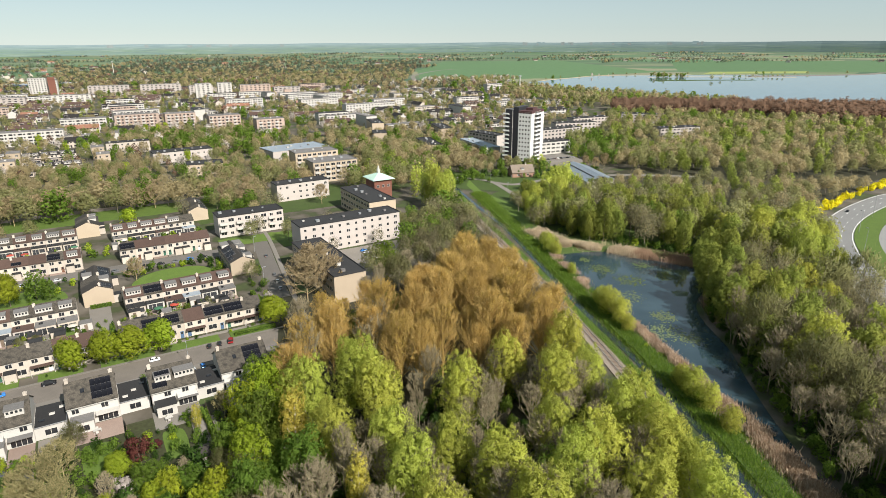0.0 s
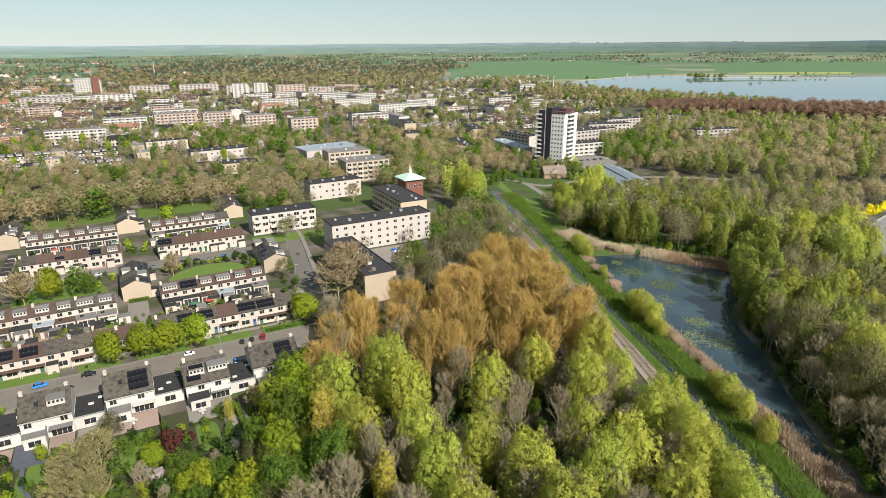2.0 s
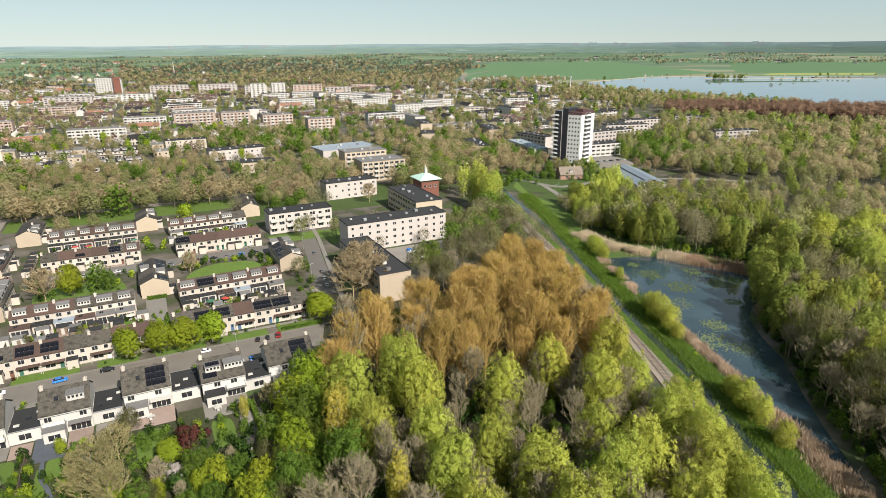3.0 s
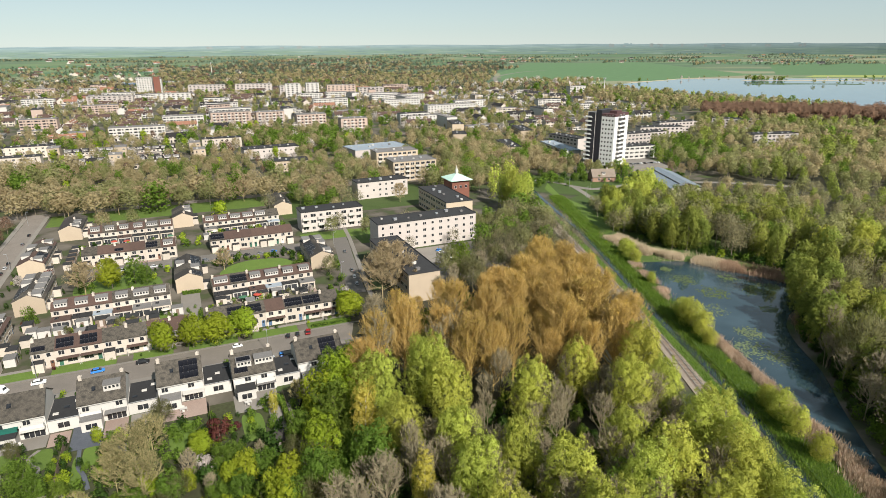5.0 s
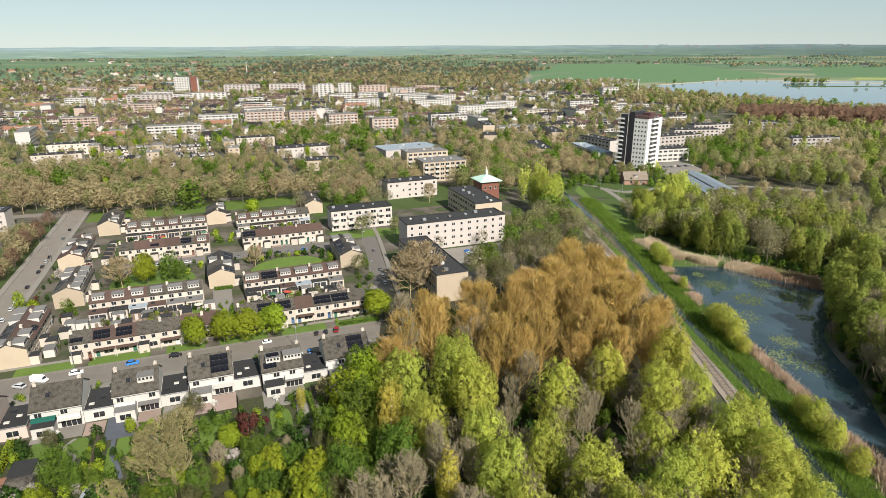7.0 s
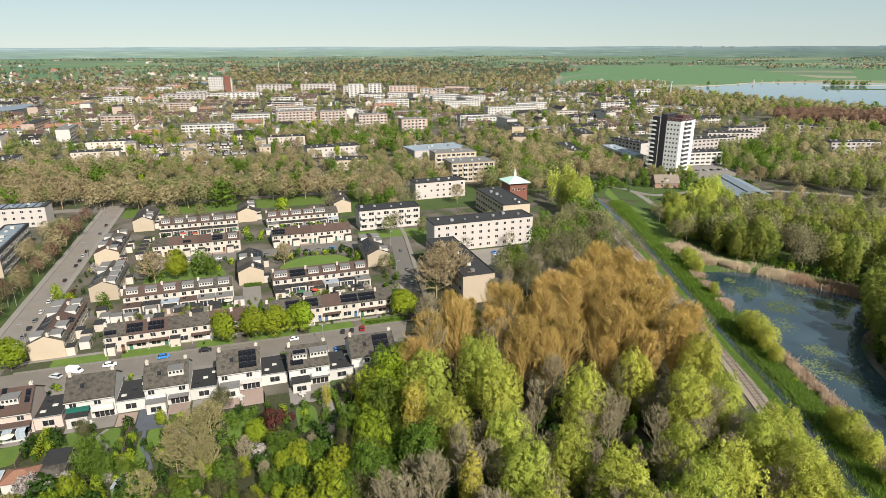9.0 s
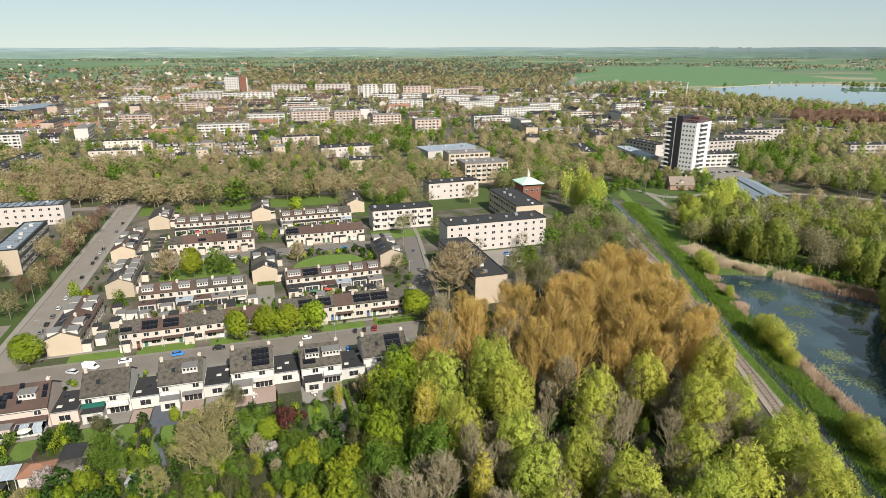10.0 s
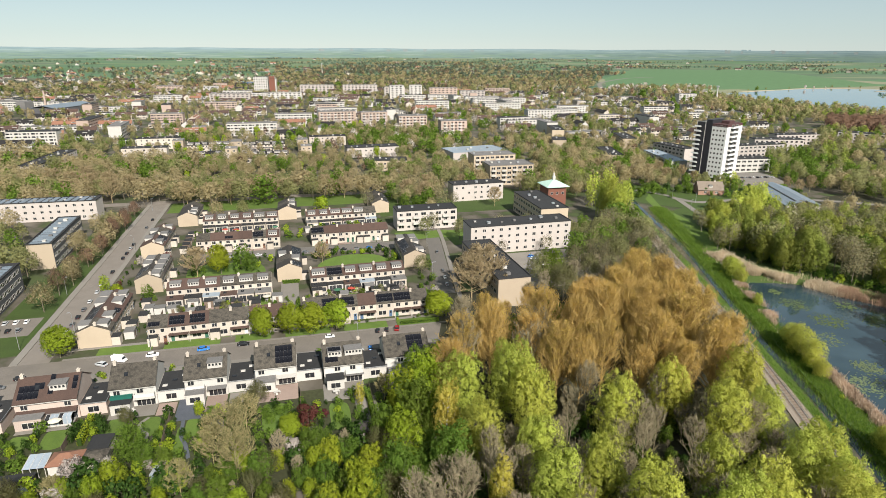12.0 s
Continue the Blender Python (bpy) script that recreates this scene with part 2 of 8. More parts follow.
STEEL = stained("galvanised_steel", (0.45, 0.46, 0.47), (0.35, 0.36, 0.37), 4, 0.5, rough=0.4, metal=0.6)
SHEET_DARK = stained("slate_blue_sheet", (0.17, 0.205, 0.24), (0.13, 0.155, 0.18), 3, 0.2, rough=0.45)
TOWER_WHITE = stained("bright_white_cladding", (0.68, 0.67, 0.645), (0.58, 0.57, 0.545), 5, 0.3, amount=0.2, vary=0.03)
FACADE_GREY = stained("dark_grey_facade", (0.10, 0.10, 0.105), (0.065, 0.065, 0.07), 5, 0.4)
SHEET_BLUE = stained("blue_grey_sheet", (0.27, 0.315, 0.36), (0.21, 0.25, 0.29), 3, 0.2, rough=0.5)
REED = leafy("dry_reed", (0.40, 0.32, 0.22), (0.47, 0.38, 0.27), (0.54, 0.45, 0.34), 0.3)
REED_BROWN = leafy("brown_reed", (0.27, 0.19, 0.12), (0.34, 0.245, 0.16), (0.41, 0.31, 0.21), 0.3)
# dark soil, its colour lowered further to deepen the shade under trees
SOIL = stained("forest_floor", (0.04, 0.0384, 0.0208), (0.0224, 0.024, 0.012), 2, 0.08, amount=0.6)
BALLAST = stained("railway_ballast", (0.26, 0.22, 0.18), (0.17, 0.14, 0.12), 14, 0.5, relief=0.6, amount=0.5)
WOOD_DARK = stained("weathered_wood", (0.16, 0.12, 0.09), (0.09, 0.07, 0.05), 9, 0.5)
RAPE = leafy("yellow_flowers", (0.55, 0.45, 0.01), (0.70, 0.58, 0.02), (0.78, 0.68, 0.06), 0.3)


def glass_mat(name, tint, rough=0.08):
    mat, nt, b = node_mat(name, rough, 0.0, 0.5)
    n = noise_tex(nt, 0.35, 2)
    nt.links.new(ramp(nt, n, (0.35, tint), (0.65, tuple(x * 2.2 + 0.02 for x in tint))), b.inputs["Base Color"])
    return mat


GLASS = glass_mat("window_glass", (0.009, 0.01, 0.012))
PANEL = glass_mat("solar_cells", (0.003, 0.0035, 0.006), 0.3)
PANEL.node_tree.nodes["Principled BSDF"].inputs["Specular IOR Level"].default_value = 0.06


def water_mat(name, tint):
    mat, nt, b = node_mat(name, 0.01, 0.0, 1.0)
    b.inputs["IOR"].default_value = 1.333
    n = noise_tex(nt, 0.06, 3)
    nt.links.new(ramp(nt, n, (0.4, tint), (0.75, tuple(x * 1.6 + 0.01 for x in tint))), b.inputs["Base Color"])
    bump(nt, b, noise_tex(nt, 0.7, 2), 0.006, 0.04)
    return mat


# the bluish base tints stand in for part of the sky's reflection
WATER = water_mat("pond_water", (0.017, 0.034, 0.044))
LAKE_WATER = water_mat("lake_water", (0.07, 0.12, 0.16))

# ---- ground, roads, water ----
def smooth_line(pts, n=8):
    """Catmull-Rom through the points."""
    out = []
    for i in range(len(pts) - 1):
        p = [Vector(pts[max(0, min(len(pts) - 1, i + k))]) for k in (-1, 0, 1, 2)]
        for s in range(n):
            t = s / n
            out.append(0.5 * ((2 * p[1]) + (p[2] - p[0]) * t + (2 * p[0] - 5 * p[1] + 4 * p[2] - p[3]) * t * t + (3 * p[1] - p[0] - 3 * p[2] + p[3]) * t**3))
    return [tuple(q) for q in out] + [tuple(pts[-1])]


def side_line(line, d):
    """The line moved d metres to its left."""
    out = []
    for i, p in enumerate(line):
        a, b = Vector(line[max(i - 1, 0)]), Vector(line[min(i + 1, len(line) - 1)])
        t = (b - a).normalized()
        out.append((p[0] - t.y * d, p[1] + t.x * d))
    return out


def ribbon_geo(line, left, right, z0, z1):
    a, b = side_line(line, left), side_line(line, -right)
    g = Geo()
    for i in range(len(line) - 1):
        g.poly([(*b[i], z1), (*b[i + 1], z1), (*a[i + 1], z1), (*a[i], z1)])
        g.poly([(*a[i], z0), (*a[i], z1), (*a[i + 1], z1), (*a[i + 1], z0)][::-1])
        g.poly([(*b[i], z0), (*b[i + 1], z0), (*b[i + 1], z1), (*b[i], z1)])
    return g


def strip(name, pts, left, right, z, mat, label, category, z0=0.0):
    return tagged(part(name, ribbon_geo(smooth_line(pts), left, right, z0, z), mat), label, category, kind="structure")


def plate(name, outline, z, mat, label, category, rounded=False, z0=-0.05):
    if rounded:
        outline = smooth_line(list(outline) + [outline[0]], 6)[:-1]
    if sum(a[0] * b[1] - b[0] * a[1] for a, b in zip(outline, outline[1:] + outline[:1])) < 0:
        outline = outline[::-1]
    return tagged(part(name, Geo().prism(outline, z0, z), mat), label, category, kind="structure")


def plate_uv(name, u0, v0, u1, v1, z, mat, label, category):
    return plate(name, [uv(u0, v0), uv(u1, v0), uv(u1, v1), uv(u0, v1)], z, mat, label, category)


def ground_mat():
    mat, nt, b = node_mat("ground", 0.95)
    co = nt.nodes.new("ShaderNodeTexCoord")
    mp = nt.nodes.new("ShaderNodeMapping")
    mp.inputs["Rotation"].default_value = (0, 0, radians(20))
    mp.inputs["Scale"].default_value = (1 / 420, 1 / 190, 1)
    nt.links.new(co.outputs["Object"], mp.inputs[0])
    vo = nt.nodes.new("ShaderNodeTexVoronoi")
    vo.distance = "CHEBYCHEV"
    vo.inputs["Scale"].default_value = 1
    nt.links.new(mp.outputs[0], vo.inputs["Vector"])
    sp = nt.nodes.new("ShaderNodeSeparateColor")
    nt.links.new(vo.outputs["Color"], sp.inputs[0])
    fields = ramp(nt, sp.outputs[0], (0.0, (0.045, 0.085, 0.055)), (0.3, (0.06, 0.135, 0.07)), (0.55, (0.085, 0.1, 0.075)), (0.75, (0.10, 0.15, 0.075)), (0.93, (0.2, 0.185, 0.13)))
    fields = mix(nt, 0.25, fields, ramp(nt, noise_tex(nt, 0.004, 5), (0.35, (0.06, 0.09, 0.045)), (0.7, (0.17, 0.24, 0.08))))
    town = ramp(nt, noise_tex(nt, 0.07, 5), (0.34, (0.12, 0.105, 0.085)), (0.48, (0.075, 0.066, 0.05)), (0.55, (0.04, 0.048, 0.02)), (0.75, (0.055, 0.085, 0.022)))
    s = nt.nodes.new("ShaderNodeSeparateXYZ")
    nt.links.new(co.outputs["Object"], s.inputs[0])
    r = nt.nodes.new("ShaderNodeMapRange")
    r.inputs[1].default_value, r.inputs[2].default_value = 1150, 1260
    nt.links.new(s.outputs["Y"], r.inputs[0])
    nt.links.new(mix(nt, r.outputs[0], town, fields), b.inputs["Base Color"])
    return mat


ring = [(4980 * math.cos(2 * math.pi * k / 96), 4980 * math.sin(2 * math.pi * k / 96)) for k in range(96)]
tagged(part("ground", Geo().poly([(x, y, 0) for x, y in ring]), ground_mat()), "flat polder ground with town gardens and green fields", "ground", kind="structure")


def backdrop_mat():
    mat, nt, b = node_mat("painted_haze", 1.0, 0, 0)
    co = nt.nodes.new("ShaderNodeTexCoord")
    mp = nt.nodes.new("ShaderNodeMapping")
    mp.inputs["Scale"].default_value = (0.006, 0.006, 0.16)
    nt.links.new(co.outputs["Object"], mp.inputs[0])
    n = nt.nodes.new("ShaderNodeTexNoise")
    n.inputs["Scale"].default_value, n.inputs["Detail"].default_value = 1.0, 6
    nt.links.new(mp.outputs[0], n.inputs["Vector"])
    # distance haze is painted in: bluer and paler towards the top of the ring
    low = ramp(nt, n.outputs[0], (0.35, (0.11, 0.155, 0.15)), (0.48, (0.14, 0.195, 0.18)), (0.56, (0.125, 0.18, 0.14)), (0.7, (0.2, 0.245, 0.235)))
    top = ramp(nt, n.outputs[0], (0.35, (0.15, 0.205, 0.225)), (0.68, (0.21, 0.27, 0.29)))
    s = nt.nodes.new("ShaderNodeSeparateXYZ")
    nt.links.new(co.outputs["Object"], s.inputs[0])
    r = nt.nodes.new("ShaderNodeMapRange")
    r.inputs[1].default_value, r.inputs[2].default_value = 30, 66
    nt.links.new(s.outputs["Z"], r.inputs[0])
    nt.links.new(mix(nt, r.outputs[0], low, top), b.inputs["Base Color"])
    return mat


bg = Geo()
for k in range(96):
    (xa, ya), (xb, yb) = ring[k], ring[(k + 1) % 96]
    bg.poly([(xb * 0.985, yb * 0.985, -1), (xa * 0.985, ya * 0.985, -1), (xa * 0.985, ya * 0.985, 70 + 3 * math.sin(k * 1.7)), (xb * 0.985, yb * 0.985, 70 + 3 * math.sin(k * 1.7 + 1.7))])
tagged(part("backdrop", bg, backdrop_mat()), "backdrop of woods and fields at the horizon, haze painted in", "horizon", kind="structure")

# streets of the town
plate_uv("road", -90, 156, 40, 166, 0.03, CLINKER, "brick-paved residential street with parked cars", "road")
plate_uv("road", -76.5, 166, -69, 350, 0.03, CLINKER, "long brick-paved street beside terraces", "road")
plate_uv("road", -170, 148, -69, 156, 0.026, CLINKER, "brick-paved side street at the junction", "road")
strip("road", [uv(42, 152), uv(45.5, 185), uv(47, 198), uv(54.5, 247), uv(57, 268), uv(60, 300)], 3.0, 3.0, 0.034, ASPHALT, "short grey street with parked cars", "road")
plate_uv("road", -160, 343, 60, 350, 0.028, CLINKER, "cross street behind the terraces", "road")
for u0, v0, u1, v1 in ((-69, 172, -67.2, 343), (-78.6, 166, -76.6, 343), (-66, 171.4, 40, 172.8), (-66, 166.1, 40, 166.9)):
    plate_uv("pavement", u0, v0, u1, v1, 0.13, PAVING, "grey concrete-slab pavement along the street", "pavement")
strip("pavement", [uv(46.5, 160), uv(49.5, 185), uv(51.2, 198), uv(58.7, 247), uv(61, 268)], 0.8, 0.8, 0.13, PAVING, "grey slab pavement along the short street", "pavement")
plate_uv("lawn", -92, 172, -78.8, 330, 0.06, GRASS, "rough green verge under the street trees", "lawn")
plate_uv("parking_court", -2, 242, 40, 251, 0.05, ASPHALT, "grey parking court in front of the terrace", "pavement")
plate_uv("parking_court", -43, 242, -12, 251, 0.05, ASPHALT, "grey parking court in front of the terrace", "pavement")
plate("lawn", [uv(6, 219), uv(16, 216.5), uv(29, 219), uv(31.5, 227), uv(27, 235), uv(16, 237), uv(8, 233), uv(4, 226)], 0.08, LAWN, "bright green lawn in the middle of the court", "lawn", True)
plate("lawn", [uv(-42, 218), uv(-30, 215.5), uv(-17, 218), uv(-15.5, 228), uv(-20, 236), uv(-32, 237.5), uv(-43, 234)], 0.08, LAWN, "green lawn with trees between terraces", "lawn", True)
for u0, u1 in ((-58, -44), (-41, -26), (-22, -12), (-8, 5), (9, 22), (25, 37)):
    plate_uv("lawn", u0, 167, u1, 171.3, 0.16, LAWN, "narrow clipped grass strip beside the street", "lawn")
plate_uv("path", -9.5, 172.8, -3.5, 213, 0.07, PAVING, "paved path between the gardens", "path")
plate_uv("bike_path", -92, 150.5, -77, 153, 0.05, stained("red_asphalt", (0.26, 0.11, 0.08), (0.19, 0.08, 0.06), 6, 0.3), "red asphalt cycle path at the junction", "cycle path")
plate_uv("lawn", 38, 292, 122, 340, 0.06, GRASS, "grass round the apartment buildings", "lawn")
plate_uv("lawn", 62, 240, 105, 262, 0.06, LAWN, "green lawn behind the apartment building", "lawn")
plate_uv("lawn", 40, 252, 64, 263, 0.07, LAWN, "green lawn in front of the flats", "lawn")
plate_uv("lawn", -66, 322, 54, 343, 0.05, LAWN, "grass under the belt of trees", "lawn")
# garden soil, darkened in its colour to deepen the shade between plants
plate_uv("lawn", -68, 100, 26, 136, 0.04, stained("garden_soil", (0.045, 0.05, 0.02), (0.026, 0.026, 0.015), 1.2, 0.12, amount=0.7), "mixed planting of the back gardens", "garden")
plate_uv("parking_court", 71, 186, 106, 224, 0.05, PAVING, "pale paved parking court by the flats", "pavement")
# the near side of the street: footway, bays and planted strips
plate_uv("pavement", -66, 154.2, 40, 156.0, 0.12, PAVING, "grey concrete-slab footway before the houses", "pavement")
for u0, u1, mat in ((-64, -50, PAVING), (-46, -38, LAWN), (-37.5, -31.5, PAVING), (-30, -27.5, LAWN), (-15, -7, LAWN), (0, 9, LAWN), (18, 28, LAWN)):
    plate_uv("front_garden", u0, 150.7, u1, 154.1, 0.09, mat, "small front garden between house and footway", "garden")
for u0, u1 in ((-62, -45), (-42, -22), (-16, 8), (14, 38)):
    plate_uv("trim", u0, 156.15, u1, 156.4, 0.11, FELT_PALE, "pale concrete kerb of the street", "kerb")
# forest floors, in the soil colour darkened for the trees' shade
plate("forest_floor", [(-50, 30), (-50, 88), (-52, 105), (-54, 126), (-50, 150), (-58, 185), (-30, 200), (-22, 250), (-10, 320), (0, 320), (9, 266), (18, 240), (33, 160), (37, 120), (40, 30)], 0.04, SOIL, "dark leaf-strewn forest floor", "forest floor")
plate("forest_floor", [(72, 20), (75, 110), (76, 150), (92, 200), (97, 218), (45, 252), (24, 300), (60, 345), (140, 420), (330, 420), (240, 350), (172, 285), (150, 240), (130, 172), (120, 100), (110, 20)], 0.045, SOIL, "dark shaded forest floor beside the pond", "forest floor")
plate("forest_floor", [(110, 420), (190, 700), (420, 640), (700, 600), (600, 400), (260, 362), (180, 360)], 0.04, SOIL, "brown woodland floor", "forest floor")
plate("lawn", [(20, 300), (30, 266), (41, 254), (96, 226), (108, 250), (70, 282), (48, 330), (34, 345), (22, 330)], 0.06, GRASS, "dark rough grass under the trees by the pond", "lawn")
# railway, ditch, dike
RAIL = [(44, 20), (44, 80), (43.5, 123), (41.5, 137), (38.5, 155), (33, 185), (25, 222), (13, 266), (0, 325), (-12, 380)]
strip("railway_bed", RAIL, 2.6, 2.6, 0.25, BALLAST, "grey stone ballast of a single railway track", "ballast")
DITCH = [(57, 60), (52.5, 109), (47, 143), (38.5, 180), (25, 254), (13, 300), (0, 350)]
# shade is put into the ditch's darker water tint
strip("ditch_water", DITCH, 0.95, 0.95, 0.09, water_mat("ditch_water", (0.014, 0.024, 0.028)), "narrow ditch with still dark water", "water")
DIKE = [(62, 60), (58, 100), (54, 130), (47, 165), (41, 195), (36, 222), (29, 256), (20, 300), (14, 330)]
strip("dike", DIKE, 2.4, 3.0, 0.5, BANK, "green grassy dike between ditch and pond", "dike")
plate("verge", [(46, 40), (46, 126), (48, 126), (51, 108), (55.6, 60), (56, 40)], 0.05, GRASS, "rough grass between railway and ditch", "verge")
strip("verge", [(46.8, 60), (46.6, 123), (43.5, 145), (37, 175), (29, 215), (16.5, 268), (4, 325)], 1.2, 1.2, 0.3, LAWN, "bright green bank beside the railway", "verge")
plate("verge", [(33, 262), (37, 232), (44, 226), (66, 229), (94, 212), (98, 222), (70, 240), (48, 252), (38, 268)], 0.065, BANK, "green bank behind the reeds", "verge")
plate("pond_water", [(43, 228), (64, 230), (92, 213), (89, 199), (77, 180), (74, 166), (74, 149), (71, 129), (69, 105), (69, 60), (66, 60), (63, 105), (58, 134), (53, 160), (46, 190), (41, 212)], 0.10, WATER, "still dark pond that mirrors trees and sky", "water", rounded=True)
plate("lawn", [(-8, 388), (0, 345), (10, 340), (40, 332), (60, 342), (62, 374), (30, 388)], 0.055, GRASS, "rough grass between path and shrubs", "lawn")
# grassy corner with a path by the tower
plate("lawn", [(16, 335), (33, 300), (40, 270), (30, 262), (18, 310), (8, 350), (10, 365)], 0.07, LAWN, "sunlit lawn beside the ditch", "lawn")
strip("path", [(2, 372), (16, 366), (24, 358), (30, 340), (36, 318)], 1.6, 1.6, 0.11, PAVING, "pale curving foot path", "path")
strip("path", [(24, 358), (34, 352), (44, 356), (70, 372), (110, 378), (150, 372)], 2.2, 2.2, 0.12, PAVING, "pale sandy service road", "path")
# highway bend
HW = [(330, 366), (262, 332), (229, 315), (194, 287), (170, 260), (155, 233), (146, 206), (137, 176), (124, 130), (106, 80), (88, 20)]
strip("road", HW, 6.5, 6.5, 0.05, stained("grey_asphalt", (0.22, 0.22, 0.215), (0.16, 0.16, 0.16), 8, 0.1, amount=0.4), "grey two-lane road in a wide bend", "road")
HW2 = side_line(HW, 22)
strip("verge", side_line(HW, 11), 4.4, 4.4, 0.2, LAWN, "bright green grass strip between the carriageways", "verge")
strip("road", HW2, 6.5, 6.5, 0.05, bpy.data.materials["grey_asphalt"], "grey carriageway beyond the grass strip", "road")
LINE_WHITE = stained("road_paint", (0.75, 0.75, 0.72), (0.55, 0.55, 0.52), 6, 0.5, amount=0.3)
hw_line = smooth_line(HW, 8)
for off in (-6.0, 6.0):
    tagged(part("trim", ribbon_geo(side_line(hw_line, off), 0.12, 0.12, 0.03, 0.056), LINE_WHITE), "white edge line painted on the road", "road marking", kind="structure")
for off in (-2.0, 2.0):
    ln = side_line(hw_line, off)
    for i in range(0, len(ln) - 1, 2):
        tagged(part("trim", ribbon_geo([ln[i], tuple(Vector(ln[i]).lerp(Vector(ln[i + 1]), 0.6))], 0.1, 0.1, 0.03, 0.056), LINE_WHITE), "white lane dash painted on the road", "road marking", "lane dashes", kind="structure")
# lake and meadows
plate("lake_water", [(126, 1215), (165, 1300), (196, 1335), (280, 1430), (401, 1526), (751, 1530), (1300, 1520), (1500, 1250), (1000, 950), (580, 826), (430, 790), (380, 900), (300, 960), (240, 1010), (190, 1130)], 0.08, LAKE_WATER, "wide pale-blue lake behind the town", "water", rounded=True)
plate("field", [(-64, 1370), (-92, 1819), (-23, 2684), (470, 2789), (560, 1700), (269, 1480), (135, 1390)], 0.06, stained("young_grass", (0.078, 0.145, 0.062), (0.07, 0.125, 0.058), 0.05, 0.004, relief=0, amount=0.3), "bright green meadow beyond the town", "field")
plate("field", [(620, 1720), (900, 2600), (2400, 2500), (2200, 1650), (1200, 1620)], 0.05, bpy.data.materials["young_grass"], "green pasture behind the lake", "field")
plate("field", [(640, 1600), (900, 1610), (960, 1700), (700, 1695)], 0.09, stained("rape_field", (0.22, 0.25, 0.075), (0.17, 0.21, 0.07), 0.05, 0.01, relief=0), "yellow flowering field behind the lake", "field")
for x0, y0, x1, y1, w in ((-1700, 1500, -500, 1750, 150), (-2200, 2100, -700, 2350, 220), (-2600, 1900, -1800, 1500, 200), (-600, 2400, -200, 2600, 160)):
    d = Vector((x1 - x0, y1 - y0)).normalized().orthogonal() * w
    plate("field", [(x0, y0), (x1, y1), (x1 + d.x, y1 + d.y), (x0 + d.x, y0 + d.y)], 0.05, bpy.data.materials["young_grass"], "flat green field far behind the town", "field")

# ---- buildings ----
FOOT = []


def keep_clear(m, x0, y0, x1, y1):
    """Remembers a footprint, so that no tree grows inside it."""
    FOOT.append((m.inverted(), x0 - 1, y0 - 1, x1 + 1, y1 + 1))


def window_mesh(w, h, name="window", frame_mat=None, bars=1):
    """Frame with recessed panes in one piece, looking to -y; the origin is the middle of its foot."""
    t, g = 0.09, Geo()
    cols = [-w / 2]
    for k in range(bars + 1):
        a = -w / 2 + t + (w - t) * k / (bars + 1)
        cols += [a, a + (w - t) / (bars + 1) - t]
    cols.append(w / 2)
    rows, index = [0, t, h - t, h], {}

    def vert(p):
        p = tuple(round(c, 4) for c in p)
        if p not in index:
            index[p] = len(g.v)
            g.v.append(p)
        return index[p]

    def face(*p, mi=0):
        g.f.append(tuple(vert(q) for q in p))
        g.m.append(mi)

    for i in range(len(cols) - 1):
        for j in range(3):
            x0, x1, z0, z1 = cols[i], cols[i + 1], rows[j], rows[j + 1]
            f, b = -0.06, -0.015
            if j == 1 and i % 2 == 1:
                face((x0, b, z0), (x1, b, z0), (x1, b, z1), (x0, b, z1), mi=1)
                face((x0, f, z0), (x1, f, z0), (x1, b, z0), (x0, b, z0))
                face((x0, b, z1), (x1, b, z1), (x1, f, z1), (x0, f, z1))
                face((x0, f, z0), (x0, b, z0), (x0, b, z1), (x0, f, z1))
                face((x1, b, z0), (x1, f, z0), (x1, f, z1), (x1, b, z1))
            else:
                face((x0, f, z0), (x1, f, z0), (x1, f, z1), (x0, f, z1))
    f, b = -0.06, 0.03
    for i in range(len(cols) - 1):
        face((cols[i], b, 0), (cols[i + 1], b, 0), (cols[i + 1], f, 0), (cols[i], f, 0))
        face((cols[i], f, h), (cols[i + 1], f, h), (cols[i + 1], b, h), (cols[i], b, h))
    for j in range(3):
        face((-w / 2, b, rows[j]), (-w / 2, f, rows[j]), (-w / 2, f, rows[j + 1]), (-w / 2, b, rows[j + 1]))
        face((w / 2, f, rows[j]), (w / 2, b, rows[j]), (w / 2, b, rows[j + 1]), (w / 2, f, rows[j + 1]))
    return g.mesh(name, [frame_mat or WHITE, GLASS])


WIN = {k: window_mesh(*k[:2], bars=k[2]) for k in ((1.5, 1.25, 1), (2.4, 1.5, 1), (1.1, 1.2, 0), (0.7, 1.3, 0), (2.2, 0.9, 1), (3.0, 1.4, 2), (1.3, 1.4, 0))}


def door_mesh(mat):
    g = Geo()
    g.box(-0.55, -0.05, 0, -0.47, 0.02, 2.15, 0).box(0.47, -0.05, 0, 0.55, 0.02, 2.15, 0).box(-0.47, -0.05, 2.07, 0.47, 0.02, 2.15, 0)
    g.box(-0.47, -0.03, 0, 0.47, 0.01, 2.07, 1).box(-0.25, -0.04, 1.2, 0.25, -0.02, 1.9, 2)
    return g.mesh("door", [WHITE, mat, GLASS])


DOORS = [door_mesh(stained("door_" + n, c, tuple(x * 0.6 for x in c), 4, 1, relief=0)) for n, c in (("white", (0.6, 0.58, 0.54)), ("brown", (0.16, 0.08, 0.05)), ("blue", (0.07, 0.12, 0.2)), ("green", (0.04, 0.12, 0.08)))]


def put_window(parent, kind, x, y, z, turn=0.0):
    return part("window", WIN[kind], None, parent, m=pose(x, y, z, 0, 0, turn))


